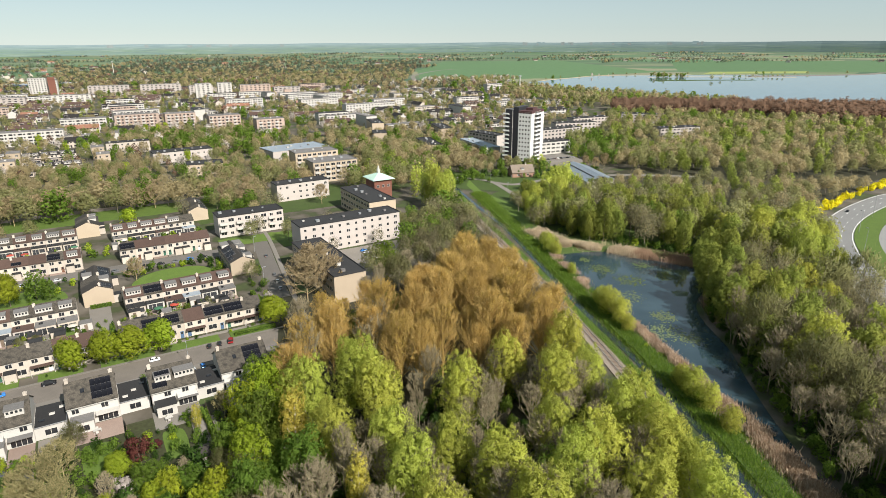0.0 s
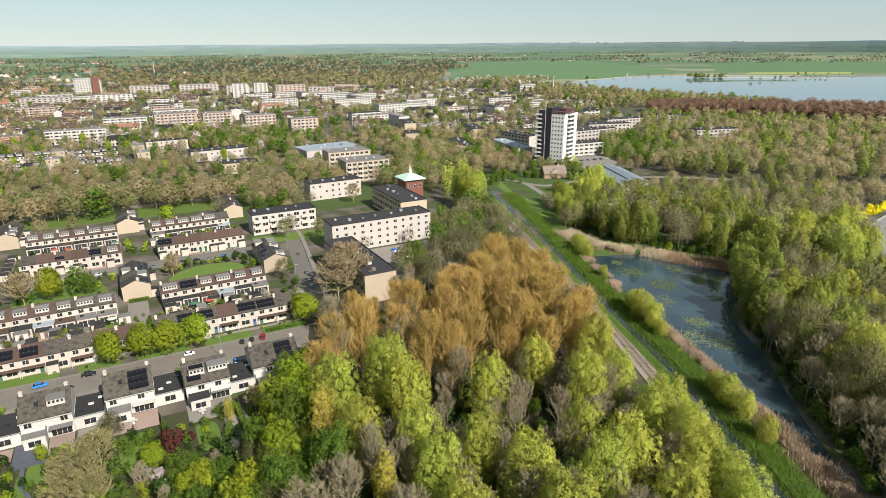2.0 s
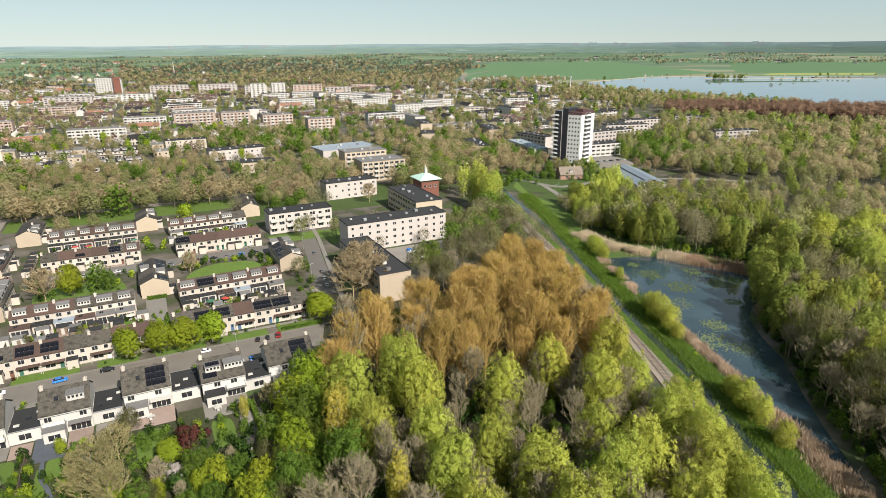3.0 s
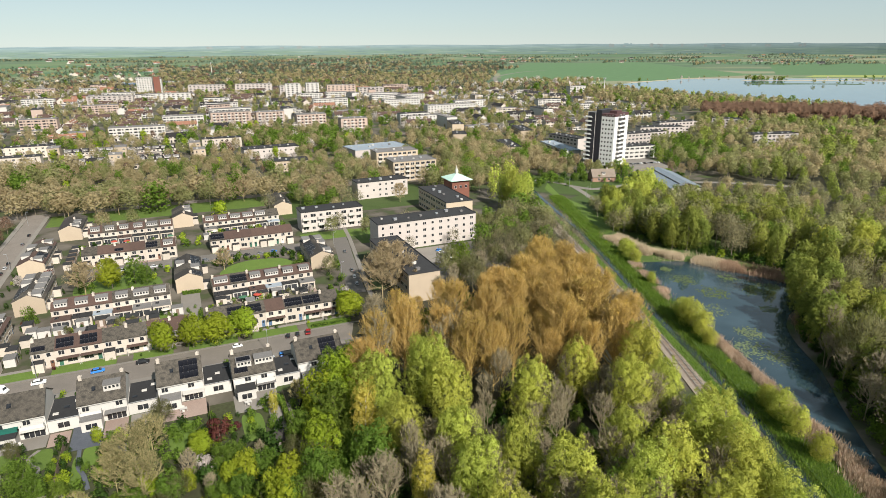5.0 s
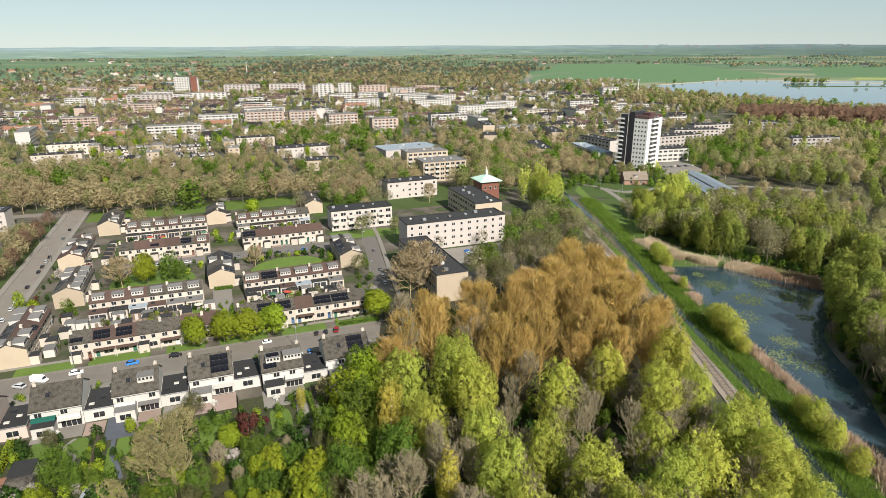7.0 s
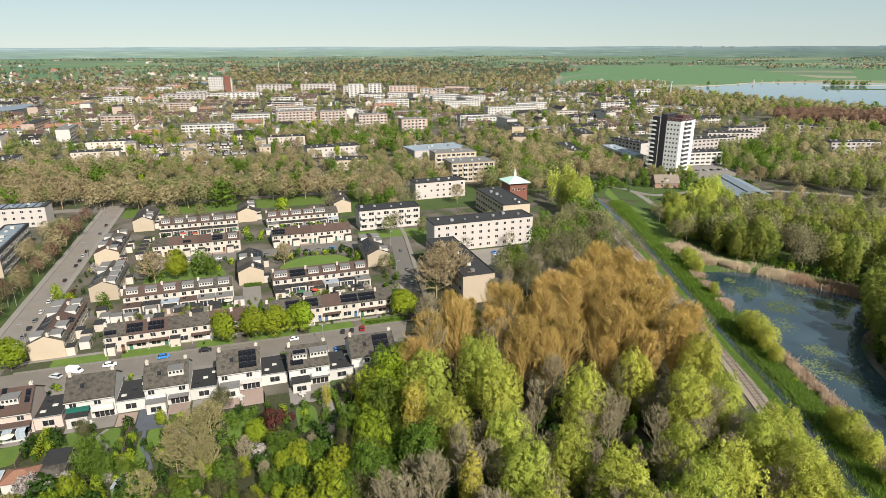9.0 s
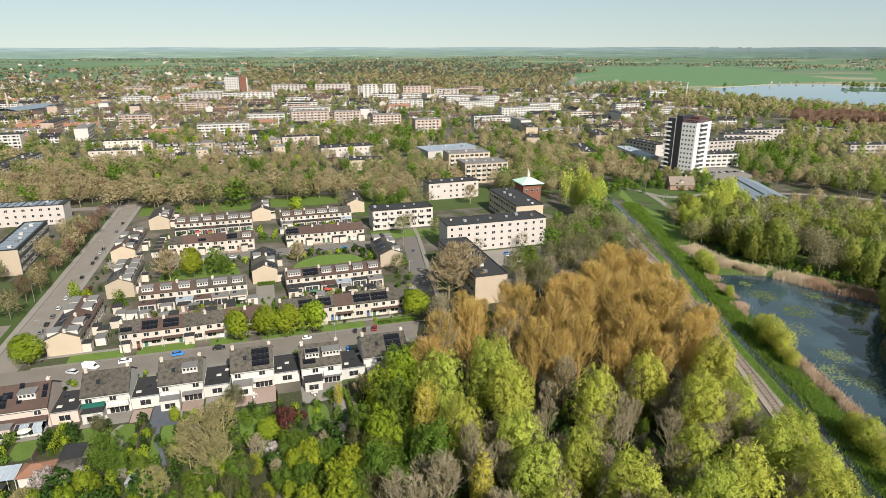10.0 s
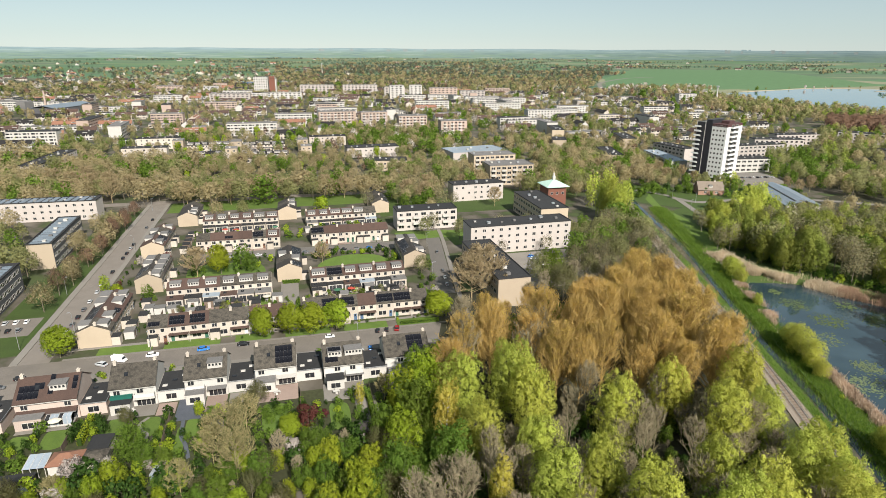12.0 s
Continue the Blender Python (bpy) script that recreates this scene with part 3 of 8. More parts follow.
def dormer_mesh(w, h, d, name="dormer"):
    g = Geo()
    g.box(0, 0, 0, w, d, h, 0).box(-0.12, -0.2, h, w + 0.12, d, h + 0.14, 1)
    n = max(2, round(w / 0.9))
    for k in range(n):
        a = 0.12 + (w - 0.24) * k / n
        g.box(a + 0.16, -0.02, 0.7, a + (w - 0.24) / n - 0.16, 0.01, h - 0.28, 2)
    return g.mesh(name, [WHITE, FELT_PALE, GLASS])


DORMERS = [dormer_mesh(3.4, 1.55, 2.8), dormer_mesh(4.3, 1.55, 2.8), dormer_mesh(1.8, 1.35, 2.3)]


def panel_mesh():
    """One solar panel, a thin frame round dark cells."""
    g = Geo().box(0, 0, 0, 1.0, 1.66, 0.05, 0)
    g.m[1] = 1
    return g.mesh("solar_panel", [STEEL, PANEL])


ONE_PANEL = panel_mesh()


def panels(parent, m, nx, ny):
    for i in range(nx):
        for j in range(ny):
            part("solar_panel", ONE_PANEL, None, parent, m=m @ pose(i * 1.03, j * 1.7, 0))


CHIM = Geo().box(-0.35, -0.35, -0.6, 0.35, 0.35, 0.9).box(-0.42, -0.42, 0.9, 0.42, 0.42, 1.0).box(-0.12, -0.12, 1.0, 0.12, 0.12, 1.3).mesh("chimney", [CREAM])


def house_wall(w, d, eave, ridge):
    g = Geo()
    a, b = [(0, 0, 0), (0, d, 0), (0, d, eave), (0, d / 2, ridge), (0, 0, eave)], None
    b = [(w, y, z) for _, y, z in a]
    g.poly(a[::-1] if False else [a[0], a[4], a[3], a[2], a[1]])
    g.poly([b[0], b[1], b[2], b[3], b[4]])
    g.poly([a[0], b[0], b[4], a[4]]).poly([b[1], a[1], a[2], b[2]])
    g.poly([a[4], b[4], b[3], a[3]]).poly([a[3], b[3], b[2], a[2]])
    return g


HW_W, HW_D, EAVE, RIDGE = 5.5, 8.6, 4.85, 6.7
WALL_MESH = {m.name: house_wall(HW_W, HW_D, EAVE, RIDGE).mesh("wall", [m]) for m in (CREAM, SAND, PALE, WHITE)}
ROOF_MESH = {m.name: Geo().gable_roof(0, 0, HW_W, HW_D, EAVE, RIDGE, 0.35, 0.2).mesh("roof", [m]) for m in (TILE_BROWN, TILE_GREY, TILE_DARK, TILE_MOSSY)}
SLOPE = math.degrees(math.atan2(RIDGE - EAVE, HW_D / 2))
ANNEX = Geo().box(0, 0, 0, 2.6, 2.2, 2.6, 0).box(-0.08, -0.08, 2.6, 2.68, 2.2, 2.78, 1).mesh("annex", [CREAM, FELT])
CANOPY = Geo().box(0, 0, 2.45, 5.3, 1.5, 2.62, 0).box(0.05, 0.05, 0, 0.15, 0.15, 2.45, 1).box(5.15, 0.05, 0, 5.25, 0.15, 2.45, 1).mesh("canopy", [TILE_BROWN, WHITE])


EXTENSIONS = []
for depth_, high, mats_ in ((3.4, 2.6, (CREAM, FELT)), (4.2, 2.7, (CREAM, FELT_PALE)), (2.6, 2.5, (WHITE, FELT)), (3.8, 2.6, (PALE, TILE_BROWN)), (3.0, 2.5, (WHITE, SHEET_BLUE))):
    g_ = Geo().box(0.15, -depth_, 0, 5.2, -0.01, high).box(0.02, -depth_ - 0.15, high, 5.33, -0.01, high + 0.2, 1)
    g_.box(0.6, -depth_ - 0.05, 0.15, 2.7, -depth_ - 0.004, 2.15, 2).box(2.9, -depth_ - 0.05, 0.7, 4.7, -depth_ - 0.004, 2.1, 2)
    g_.box(1.6, -depth_ - 0.08, 0.15, 1.68, -depth_ - 0.05, 2.15, 3).box(1.0, -depth_ * 0.6, high + 0.2, 2.0, -depth_ * 0.3, high + 0.38, 2)
    EXTENSIONS.append(g_.mesh("annex", [*mats_, GLASS, WHITE]))


def terrace(u, v, n, turn, wall, roof, label, group, dormers=0.5, solar=0.3, canopy=False, seed=1, front=True, back=False):
    """n houses side by side; each house is a thing of its own."""
    rng = random.Random(seed)
    base = at_uv(u, v, 0, turn)
    keep_clear(base, 0, -1, n * HW_W, HW_D)
    for k in range(n):
        h = thing("terraced_house", label, "house", group, base @ pose(k * HW_W, 0, 0))
        part("wall", WALL_MESH[wall.name], None, h)
        part("roof", ROOF_MESH[(TILE_MOSSY if turn % 90 < 5 and rng.random() < 0.35 else roof).name], None, h)
        flip = k % 2
        for face, on in ((0, front), (1, back)):
            if not on:
                continue

            def spot(x, z, off=0.0):
                return (x, -off, z, 0) if face == 0 else (HW_W - x, HW_D + off, z, 180)

            for kind, x, z in (((2.4, 1.5, 1), 3.6 if flip else 1.9, 0.75), ((1.5, 1.25, 1), 1.4, 3.2), ((1.1, 1.2, 0), 4.0, 3.2)):
                px, py, pz, tr = spot(x, z)
                put_window(h, kind, px, py, pz, tr)
            px, py, pz, tr = spot(1.0 if flip else 4.5, 0.05)
            part("door", rng.choice(DOORS), None, h, m=pose(px, py, pz, 0, 0, tr))
            r = rng.random()
            s, c = math.sin(radians(SLOPE)), math.cos(radians(SLOPE))
            if r < dormers:
                d = rng.choice(DORMERS[:2])
                w = 3.4 if d is DORMERS[0] else 4.3
                px, py, pz, tr = spot(2.75 - w / 2, EAVE + 0.22, -0.6)
                part("dormer", d, None, h, "white flat-roofed dormer", m=pose(px, py, pz, 0, 0, tr))
            elif r < dormers + solar:
                key = rng.choice([(5, 2), (4, 2), (5, 2), (3, 1)])
                m = pose(0.3 if face == 0 else HW_W - 0.3, 0 if face == 0 else HW_D, EAVE, 0, 0, 0 if face == 0 else 180)
                panels(h, m @ pose(0, 0.15, 0.34, SLOPE, 0, 0), *key)
        if k % 2 == 0:
            part("chimney", CHIM, None, h, m=pose(0.4, HW_D / 2 - 0.8, RIDGE - 0.3))
        if canopy and rng.random() < 0.6:
            part("canopy", CANOPY, None, h, m=pose(0.1, -1.5, 0))
        elif dormers > 0.85:
            part("annex", rng.choice(EXTENSIONS), None, h)
        elif rng.random() < 0.5:
            part("annex", ANNEX, None, h, m=pose(rng.choice((0.2, 2.7)), -2.2, 0))


T_LABEL = "cream brick terraced house with a low brown tiled roof"
terrace(-45.5, 171.5, 7, 1, CREAM, TILE_BROWN, T_LABEL, "terraces", 0.05, 0.55, True, 3)
terrace(-2.5, 174.3, 7, 0, CREAM, TILE_BROWN, T_LABEL, "terraces", 0.05, 0.5, True, 4)
terrace(-45.2, 200.5, 6, 1, CREAM, TILE_BROWN, T_LABEL, "terraces", 0.95, 0.05, False, 5)
terrace(0.7, 201.5, 6, 2, CREAM, TILE_BROWN, T_LABEL, "terraces", 0.95, 0.05, False, 6)
terrace(-43, 253.5, 6, 0, CREAM, TILE_BROWN, T_LABEL, "terraces", 0.15, 0.15, False, 7)
terrace(2.8, 253.7, 6, 1, CREAM, TILE_BROWN, T_LABEL, "terraces", 0.1, 0.1, False, 8)
terrace(-44, 285, 6, 0, CREAM, TILE_BROWN, T_LABEL, "terraces", 0.9, 0.05, False, 9)
terrace(1.6, 283, 6, 2, CREAM, TILE_BROWN, T_LABEL, "terraces", 0.9, 0.05, False, 10)
V_LABEL = "yellow brick terraced house with a dark gabled roof"
terrace(-2.0, 212.4, 4, 90, SAND, TILE_GREY, V_LABEL, "cross terraces", 0.3, 0.5, False, 11, back=True)
terrace(44.6, 217, 4, 90, SAND, TILE_GREY, V_LABEL, "cross terraces", 0.3, 0.5, False, 12, back=True)
terrace(-55.2, 172.5, 5, 90, SAND, TILE_BROWN, V_LABEL, "cross terraces", 0.7, 0.3, False, 13, back=True)
terrace(-48.6, 212, 4, 90, SAND, TILE_GREY, V_LABEL, "cross terraces", 0.6, 0.3, False, 14, back=True)
terrace(-54.4, 250, 5, 90, SAND, TILE_BROWN, V_LABEL, "cross terraces", 0.6, 0.3, False, 15, back=True)
terrace(-47.6, 295, 4, 90, SAND, TILE_GREY, V_LABEL, "cross terraces", 0.4, 0.2, False, 16)
terrace(-2.5, 297, 3, 90, SAND, TILE_GREY, V_LABEL, "cross terraces", 0.4, 0.2, False, 17)
terrace(43.4, 300, 4, 90, SAND, TILE_GREY, V_LABEL, "cross terraces", 0.1, 0.6, False, 18)


def flats(m, length, depth, floors, wall, label, roof=FELT, bay=3.6, kinds=((1.5, 1.25, 1), (1.1, 1.2, 0)), balconies=False, storey=2.85, sides=(0, 1), plinth=False, name="apartment_building", blind=0.0, seed=1, group="", front=None, ribs=False):
    """A flat-roofed block; its front looks to local -y."""
    rng = random.Random(seed)
    b = thing(name, label, "building", group, m)
    keep_clear(m, 0, 0, length, depth)
    h = floors * storey + 0.5
    part("wall", Geo().box(0, 0, 0, length, depth, h), wall, b)
    g = Geo().box(-0.15, -0.15, h, length + 0.15, depth + 0.15, h + 0.12)
    g.box(-0.15, -0.15, h + 0.12, length + 0.15, 0.1, h + 0.4).box(-0.15, depth - 0.1, h + 0.12, length + 0.15, depth + 0.15, h + 0.4)
    g.box(-0.15, 0.1, h + 0.12, 0.1, depth - 0.1, h + 0.4).box(length - 0.1, 0.1, h + 0.12, length + 0.15, depth - 0.1, h + 0.4)
    part("roof", g, roof, b)
    for k in range(int(length / 6)):
        x, y = 3 + k * 6 + rng.uniform(-1, 1), depth * rng.uniform(0.3, 0.7)
        s = rng.uniform(0.35, 0.7)
        part("roof_vent", Geo().box(-s, -s, 0, s, s, s * 1.2).box(-s - 0.08, -s - 0.08, s * 1.2, s + 0.08, s + 0.08, s * 1.2 + 0.1), rng.choice((WHITE, STEEL, FELT_PALE)), b, m=pose(x, y, h + 0.1))
    if front:
        part("facade", Geo().box(0.25, -0.07, 0.3, length - 0.25, -0.004, h - 0.15), front, b, "dark grey cladding between the windows")
    if ribs:
        for k in range(int(length / 3.2)):
            part("roof_panel", Geo().box(0.7 + k * 3.2, 0.9, h + 0.12, 2.9 + k * 3.2, depth - 0.9, h + 0.3 + 0.06 * (k % 3)), SHEET_DARK, b)
    n = int(length / bay)
    off = (length - n * bay) / 2 + bay / 2
    away = m.to_3x3() @ Vector((0, 1, 0))
    if away.dot((m.translation - EYE).normalized()) > 0.5:
        sides = (0,)
    if m.translation.length > 560:
        # far off, the panes are too small to tell apart singly
        panes = Geo()
        for f in range(floors):
            z = f * storey + 0.95
            for i in range(n):
                x = off + i * bay
                panes.box(x - bay * 0.26, -0.05, z, x + bay * 0.2, -0.004, z + 1.3, 1)
                if balconies and f and i % 2 == 0:
                    panes.box(x - bay * 0.45, -1.3, z - 1.0, x + bay * 0.45, -0.05, z + 0.05, 0)
        tagged(part("facade_glazing", panes, [WHITE, GLASS], b), kind="stuff")
        return b
    for face in sides:
        for i in range(n):
            for f in range(floors):
                if rng.random() < blind:
                    continue
                kind = kinds[(i + (f > 0)) % len(kinds)] if len(kinds) > 1 else kinds[0]
                x, z = off + i * bay, f * storey + 1.05
                put_window(b, kind, x if face == 0 else length - x, (-0.07 if front else 0) if face == 0 else depth, z, 180 * face)
                if balconies and face == 0 and f > 0 and i % 2 == 0:
                    part("balcony", Geo().box(-bay * 0.45, -1.3, 0, bay * 0.45, 0, 0.15).box(-bay * 0.45, -1.3, 0.15, bay * 0.45, -1.22, 1.0).box(-bay * 0.45, -1.22, 0.15, -bay * 0.45 + 0.06, 0, 1.0).box(bay * 0.45 - 0.06, -1.22, 0.15, bay * 0.45, 0, 1.0), WHITE, b, m=pose(x, 0, f * storey - 0.05))
    return b


F_LABEL = "pale four-storey apartment block with a dark flat roof"
flats(at_uv(65, 225.5, 0, 1), 43.6, 11, 4, PALE, F_LABEL, bay=3.6, storey=2.75, blind=0.12, seed=2)
flats(at_uv(41.8, 265.8, 0, 1), 28.3, 10, 3, PALE, "white three-storey flats with red-trimmed balconies", bay=3.5, balconies=True, kinds=((2.4, 1.5, 1), (1.5, 1.25, 1)))
flats(at_uv(81, 314, 0, 3), 29, 10, 3, PALE, "pale three-storey apartment block", bay=3.6, blind=0.2, seed=3)
flats(at_uv(120, 253, 0, 90), 36, 13.5, 3, SAND, "grey-fronted apartment block with a sand-coloured end wall", bay=3.2, storey=3.1, kinds=((2.4, 1.5, 1),), seed=4, front=FACADE_GREY)
flats(at_uv(69.7, 173, 0, 91), 41, 11, 3, SAND, "flat-roofed block with a blank sand-coloured gable", bay=3.2, storey=3.1, kinds=((2.4, 1.5, 1),), seed=5, front=FACADE_GREY)
flats(at_uv(-162, 320.5, 0, -2), 66, 10, 3, PALE, "long pale three-storey apartment block", bay=3.6, storey=2.9, seed=6, ribs=True)
flats(at_uv(-92, 246, 0, 92), 40, 8.5, 3, SAND, "sand-coloured flats with a grey window front", bay=3.2, storey=3.1, kinds=((2.4, 1.5, 1),), seed=7, front=FACADE_GREY, ribs=True)
flats(at_uv(-93.5, 186, 0, 92), 38, 8.5, 3, SAND, "sand-coloured flats with a grey window front", bay=3.2, storey=3.1, kinds=((2.4, 1.5, 1),), seed=8, front=FACADE_GREY, ribs=True)
flats(at_uv(-157, 424, 0, 86), 64, 11, 3, PALE, "long flats with a pale gable and dark roof", bay=3.4, kinds=((2.4, 1.5, 1),), seed=9)
for u, v, n in ((-124, 489, 31), (-124, 540, 32), (12, 524, 30)):
    flats(at_uv(u, v), n, 9, 3, CREAM, "cream brick flats with dark flat roofs", bay=4.2, storey=2.7, sides=(0,), seed=u)
terrace(-86, 474, 6, 0, CREAM, TILE_DARK, "cream brick terraced house with a black roof and white dormers", "far terraces", 0.8, 0, False, 71)
terrace(-84, 522, 6, 0, CREAM, TILE_DARK, "cream brick terraced house with a black roof and white dormers", "far terraces", 0.8, 0, False, 72)
terrace(-41, 514, 6, 3, CREAM, TILE_DARK, "cream brick terraced house with a black roof and white dormers", "far terraces", 0.9, 0, False, 73)
terrace(-38, 465, 6, 3, CREAM, TILE_DARK, "cream brick terraced house with a black roof and white dormers", "far terraces", 0.9, 0, False, 74)
for u, v in ((-49, 505), (-50, 470), (2, 505), (4, 470), (-94, 520)):
    flats(at_uv(u, v), 8, 10, 3, SAND, "cube-like yellow brick block between terraces", bay=4.0, storey=2.9, sides=(1,), roof=FELT_PALE, seed=u)
flats(at_uv(113, 348.5), 28, 16, 4, SAND, "yellowish apartment block with balconies", bay=3.4, storey=2.9, balconies=True, kinds=((2.4, 1.5, 1),), roof=FELT_PALE, seed=20)
flats(at_uv(114, 386), 29, 14, 4, SAND, "yellowish apartment block with balconies", bay=3.4, storey=2.9, balconies=True, kinds=((2.4, 1.5, 1),), roof=FELT_PALE, seed=21)
flats(at_uv(38, 465, 0, 4), 40, 14, 2, PALE, "low school building with a dark roof", bay=4, storey=3.4, name="school", seed=22)
flats(at_uv(51, 410, 0, -8), 22, 14, 2, SAND, "low yellow brick school wing", bay=4, storey=3.2, name="school", seed=23)
flats(at_uv(112, 432, 0, 8), 44, 24, 1, PALE, "wide low hall with a pale grey roof", bay=5, storey=6, roof=SHEET_BLUE, name="sports_hall", sides=(0,), seed=24)
for u, v, n, f in ((27, 668, 39, 5), (70, 654, 28, 5), (103, 612, 29, 5), (134, 560, 25, 5)):
    flats(at_uv(u, v), n, 13, f, PINK, "pinkish brick apartment block with white balconies", bay=3.6, balconies=True, sides=(0,), roof=FELT_PALE, seed=u)
for u, v, n, f in ((263, 669, 64, 4), (288, 836, 38, 4), (240, 760, 50, 4), (330, 740, 46, 3), (214, 600, 40, 3)):
    flats(at_uv(u, v, 0, 4), n, 11, f, WHITE, "long white apartment block", bay=4, sides=(0,), kinds=((3.0, 1.4, 2),), roof=FELT_PALE, seed=u)
for u, v, n, tr in ((214, 459, 18, 70), (222, 383, 38, 75), (275, 455, 36, 75), (240, 520, 40, 75)):
    flats(at_uv(u, v, 0, tr), n, 11, 3, SAND, "three-storey flats with many small roof vents", bay=3.6, kinds=((2.4, 1.5, 1),), seed=u)
# flats beyond the tower, half hidden in the woods
for x, y, n, tr in ((118, 596, 42, 25), (176, 640, 44, -20), (178, 524, 40, 18), (95, 560, 40, 15), (60, 505, 62, 32), (14, 512, 34, -50)):
    flats(pose(x, y, 0, 0, 0, tr), n, 11, 3, PALE, "pale three-storey flats with a dark roof", bay=4, kinds=((2.4, 1.5, 1),), sides=(0,), seed=x)


def tower():
    """The high-rise: a white slab, a dark core and a rear slab."""
    t = thing("tower_block", "white and black residential tower with stacked balconies", "building", "", pose(52.5, 410, 0, 0, 0, 57))
    keep_clear(pose(52.5, 410, 0, 0, 0, 57), -3, -3, 20, 20)
    h, floors, st = 36.0, 12, 2.8
    part("wall", Geo().box(0, 0, 2.4, 19.5, 9.5, h - 1.6), TOWER_WHITE, t)
    # a thin dark sheet on the wall stands in for the recess
    part("balcony_recess", Geo().box(4.6, -0.06, 2.6, 14.9, -0.004, h - 1.7), FACADE_GREY, t, "flat dark panel standing in for the balcony recess")
    part("crown_band", Geo().box(-0.05, -0.05, h - 1.6, 19.55, 9.55, h).box(6, 2, h, 13, 7, h + 1.6), stained("dark_red_cladding", (0.07, 0.035, 0.035), (0.045, 0.025, 0.025), 3, 0.3), t, "dark red-brown top storey")
    part("plinth", Geo().box(0.6, 0.6, 0, 18.9, 9, 2.4), FELT, t)
    part("core", Geo().box(-0.2, 9.5, 0, 14, 13.2, h + 2.2), BLACK, t, "black stair tower")
    part("rear_slab", Geo().box(-1.6, 13.2, 0, 14, 18.6, h + 0.6), BLACK, t, "dark rear slab")
    part("gable_trim", Geo().box(-1.75, 13.0, 0, -1.58, 13.3, h + 1.2).box(-1.75, 18.5, 0, -1.58, 18.7, h + 1.2).box(-1.75, 13.3, h + 0.9, -1.58, 18.5, h + 1.2), WHITE, t, "white edging on the dark slab")
    for f in range(floors):
        z = 2.6 + f * st
        for k in range(4):
            put_window(t, (1.1, 1.2, 0), 0, 8.2 - k * 2.2, z + 0.8, -90)
        for k in range(2):
            x0 = 4.7 + k * 5.15
            part("balcony", Geo().box(x0, -1.5, z, x0 + 5.0, 0, z + 0.16).box(x0, -1.5, z + 0.16, x0 + 5.0, -1.42, z + 1.05).box(x0, -1.42, z + 0.16, x0 + 0.08, 0, z + 1.05).box(x0 + 4.92, -1.42, z + 0.16, x0 + 5.0, 0, z + 1.05), TOWER_WHITE, t)
            put_window(t, (3.0, 1.4, 2), x0 + 2.5, -0.06, z + 0.7)
        part("balcony", Geo().box(-2.9, 15.2, z, -1.6, 19.6, z + 0.16).box(-2.9, 15.2, z + 0.16, -2.82, 19.6, z + 1.05).box(-2.82, 19.52, z + 0.16, -1.6, 19.6, z + 1.05), TOWER_WHITE, t)
    flats(pose(34, 432, 0, 0, 0, 112), 46, 11, 3, WHITE, "white low-rise wing beside the tower with a blue-grey roof", bay=4.2, kinds=((3.0, 1.4, 2),), roof=SHEET_BLUE, seed=41)
    flats(pose(62, 448, 0, 0, 0, 25), 30, 11, 3, WHITE, "white low-rise wing behind the tower", bay=4.2, kinds=((3.0, 1.4, 2),), sides=(0,), seed=42)
    plate("parking_deck", [(62, 404), (90, 416), (82, 442), (56, 430)], 2.6, PAVING, "raised parking deck beside the tower", "parking deck")


tower()


def church():
    c = thing("church", "red brick church hall with a pale green copper roof", "church", "", at_uv(125, 288))
    keep_clear(at_uv(125, 288), -6, 0, 10, 11)
    part("wall", Geo().box(0, 0, 0, 10, 11, 11.5), RED_BRICK, c)
    g = Geo()
    o, i = [(-1.3, -1.3), (11.3, -1.3), (11.3, 12.3), (-1.3, 12.3)], [(4.3, 4.7), (5.7, 4.7), (5.7, 6.3), (4.3, 6.3)]
    g.poly([(x, y, 11.5) for x, y in o][::-1])
    for k in range(4):
        j = (k + 1) % 4
        g.poly([(*o[k], 11.5), (*o[j], 11.5), (*o[j], 11.8), (*o[k], 11.8)])
        g.poly([(*o[k], 11.8), (*o[j], 11.8), (*i[j], 14.3), (*i[k], 14.3)])
    g.poly([(x, y, 14.3) for x, y in i])
    part("roof", g, GREEN_COPPER, c)
    part("lantern", Geo().box(4.3, 4.8, 14.2, 5.7, 6.2, 16.2).tube([(5, 5.5, 16.2), (5, 5.5, 18.6)], [0.7, 0.05], 8), WHITE, c, "white lantern with a small spire")
    part("porch", Geo().box(-6, 2, 0, 0, 9, 5).box(-6.2, 1.8, 5, 0, 9.2, 5.3), PALE, c)
    for k in range(3):
        put_window(c, (1.3, 1.4, 0), 2 + 3 * k, 0, 7.5)


church()


def hall():
    h = thing("hall", "long low hall with a blue-grey sheet roof", "building", "", pose(94, 343, 0, 0, 0, 100))
    keep_clear(pose(94, 343, 0, 0, 0, 100), 0, 0, 46, 18)
    part("wall", Geo().box(0, 0, 0, 46, 18, 4.2), PALE, h)
    part("roof", Geo().gable_roof(0, 0, 46, 18, 4.2, 7.0, 0.5, 0.2), SHEET_DARK, h)
    for k in range(18):
        part("roof_seam", Geo().box(0.6 + k * 2.5, 0, 0, 0.7 + k * 2.5, 9.3, 0.06), SHEET_BLUE, h, m=pose(0, 18.4, 4.3, 180 - math.degrees(math.atan2(2.8, 9))))
    part("clerestory", Geo().box(3, 12.4, 6.0, 45, 13.0, 6.35), FACADE_GREY, h, "dark strip of roof lights")
    for k in range(6):
        put_window(h, (3.0, 1.4, 2), 40 - k * 5.6, 18, 1.6, 180)
    part("door", DOORS[0], None, h, m=pose(0, 8, 0, 0, 0, -90))


hall()


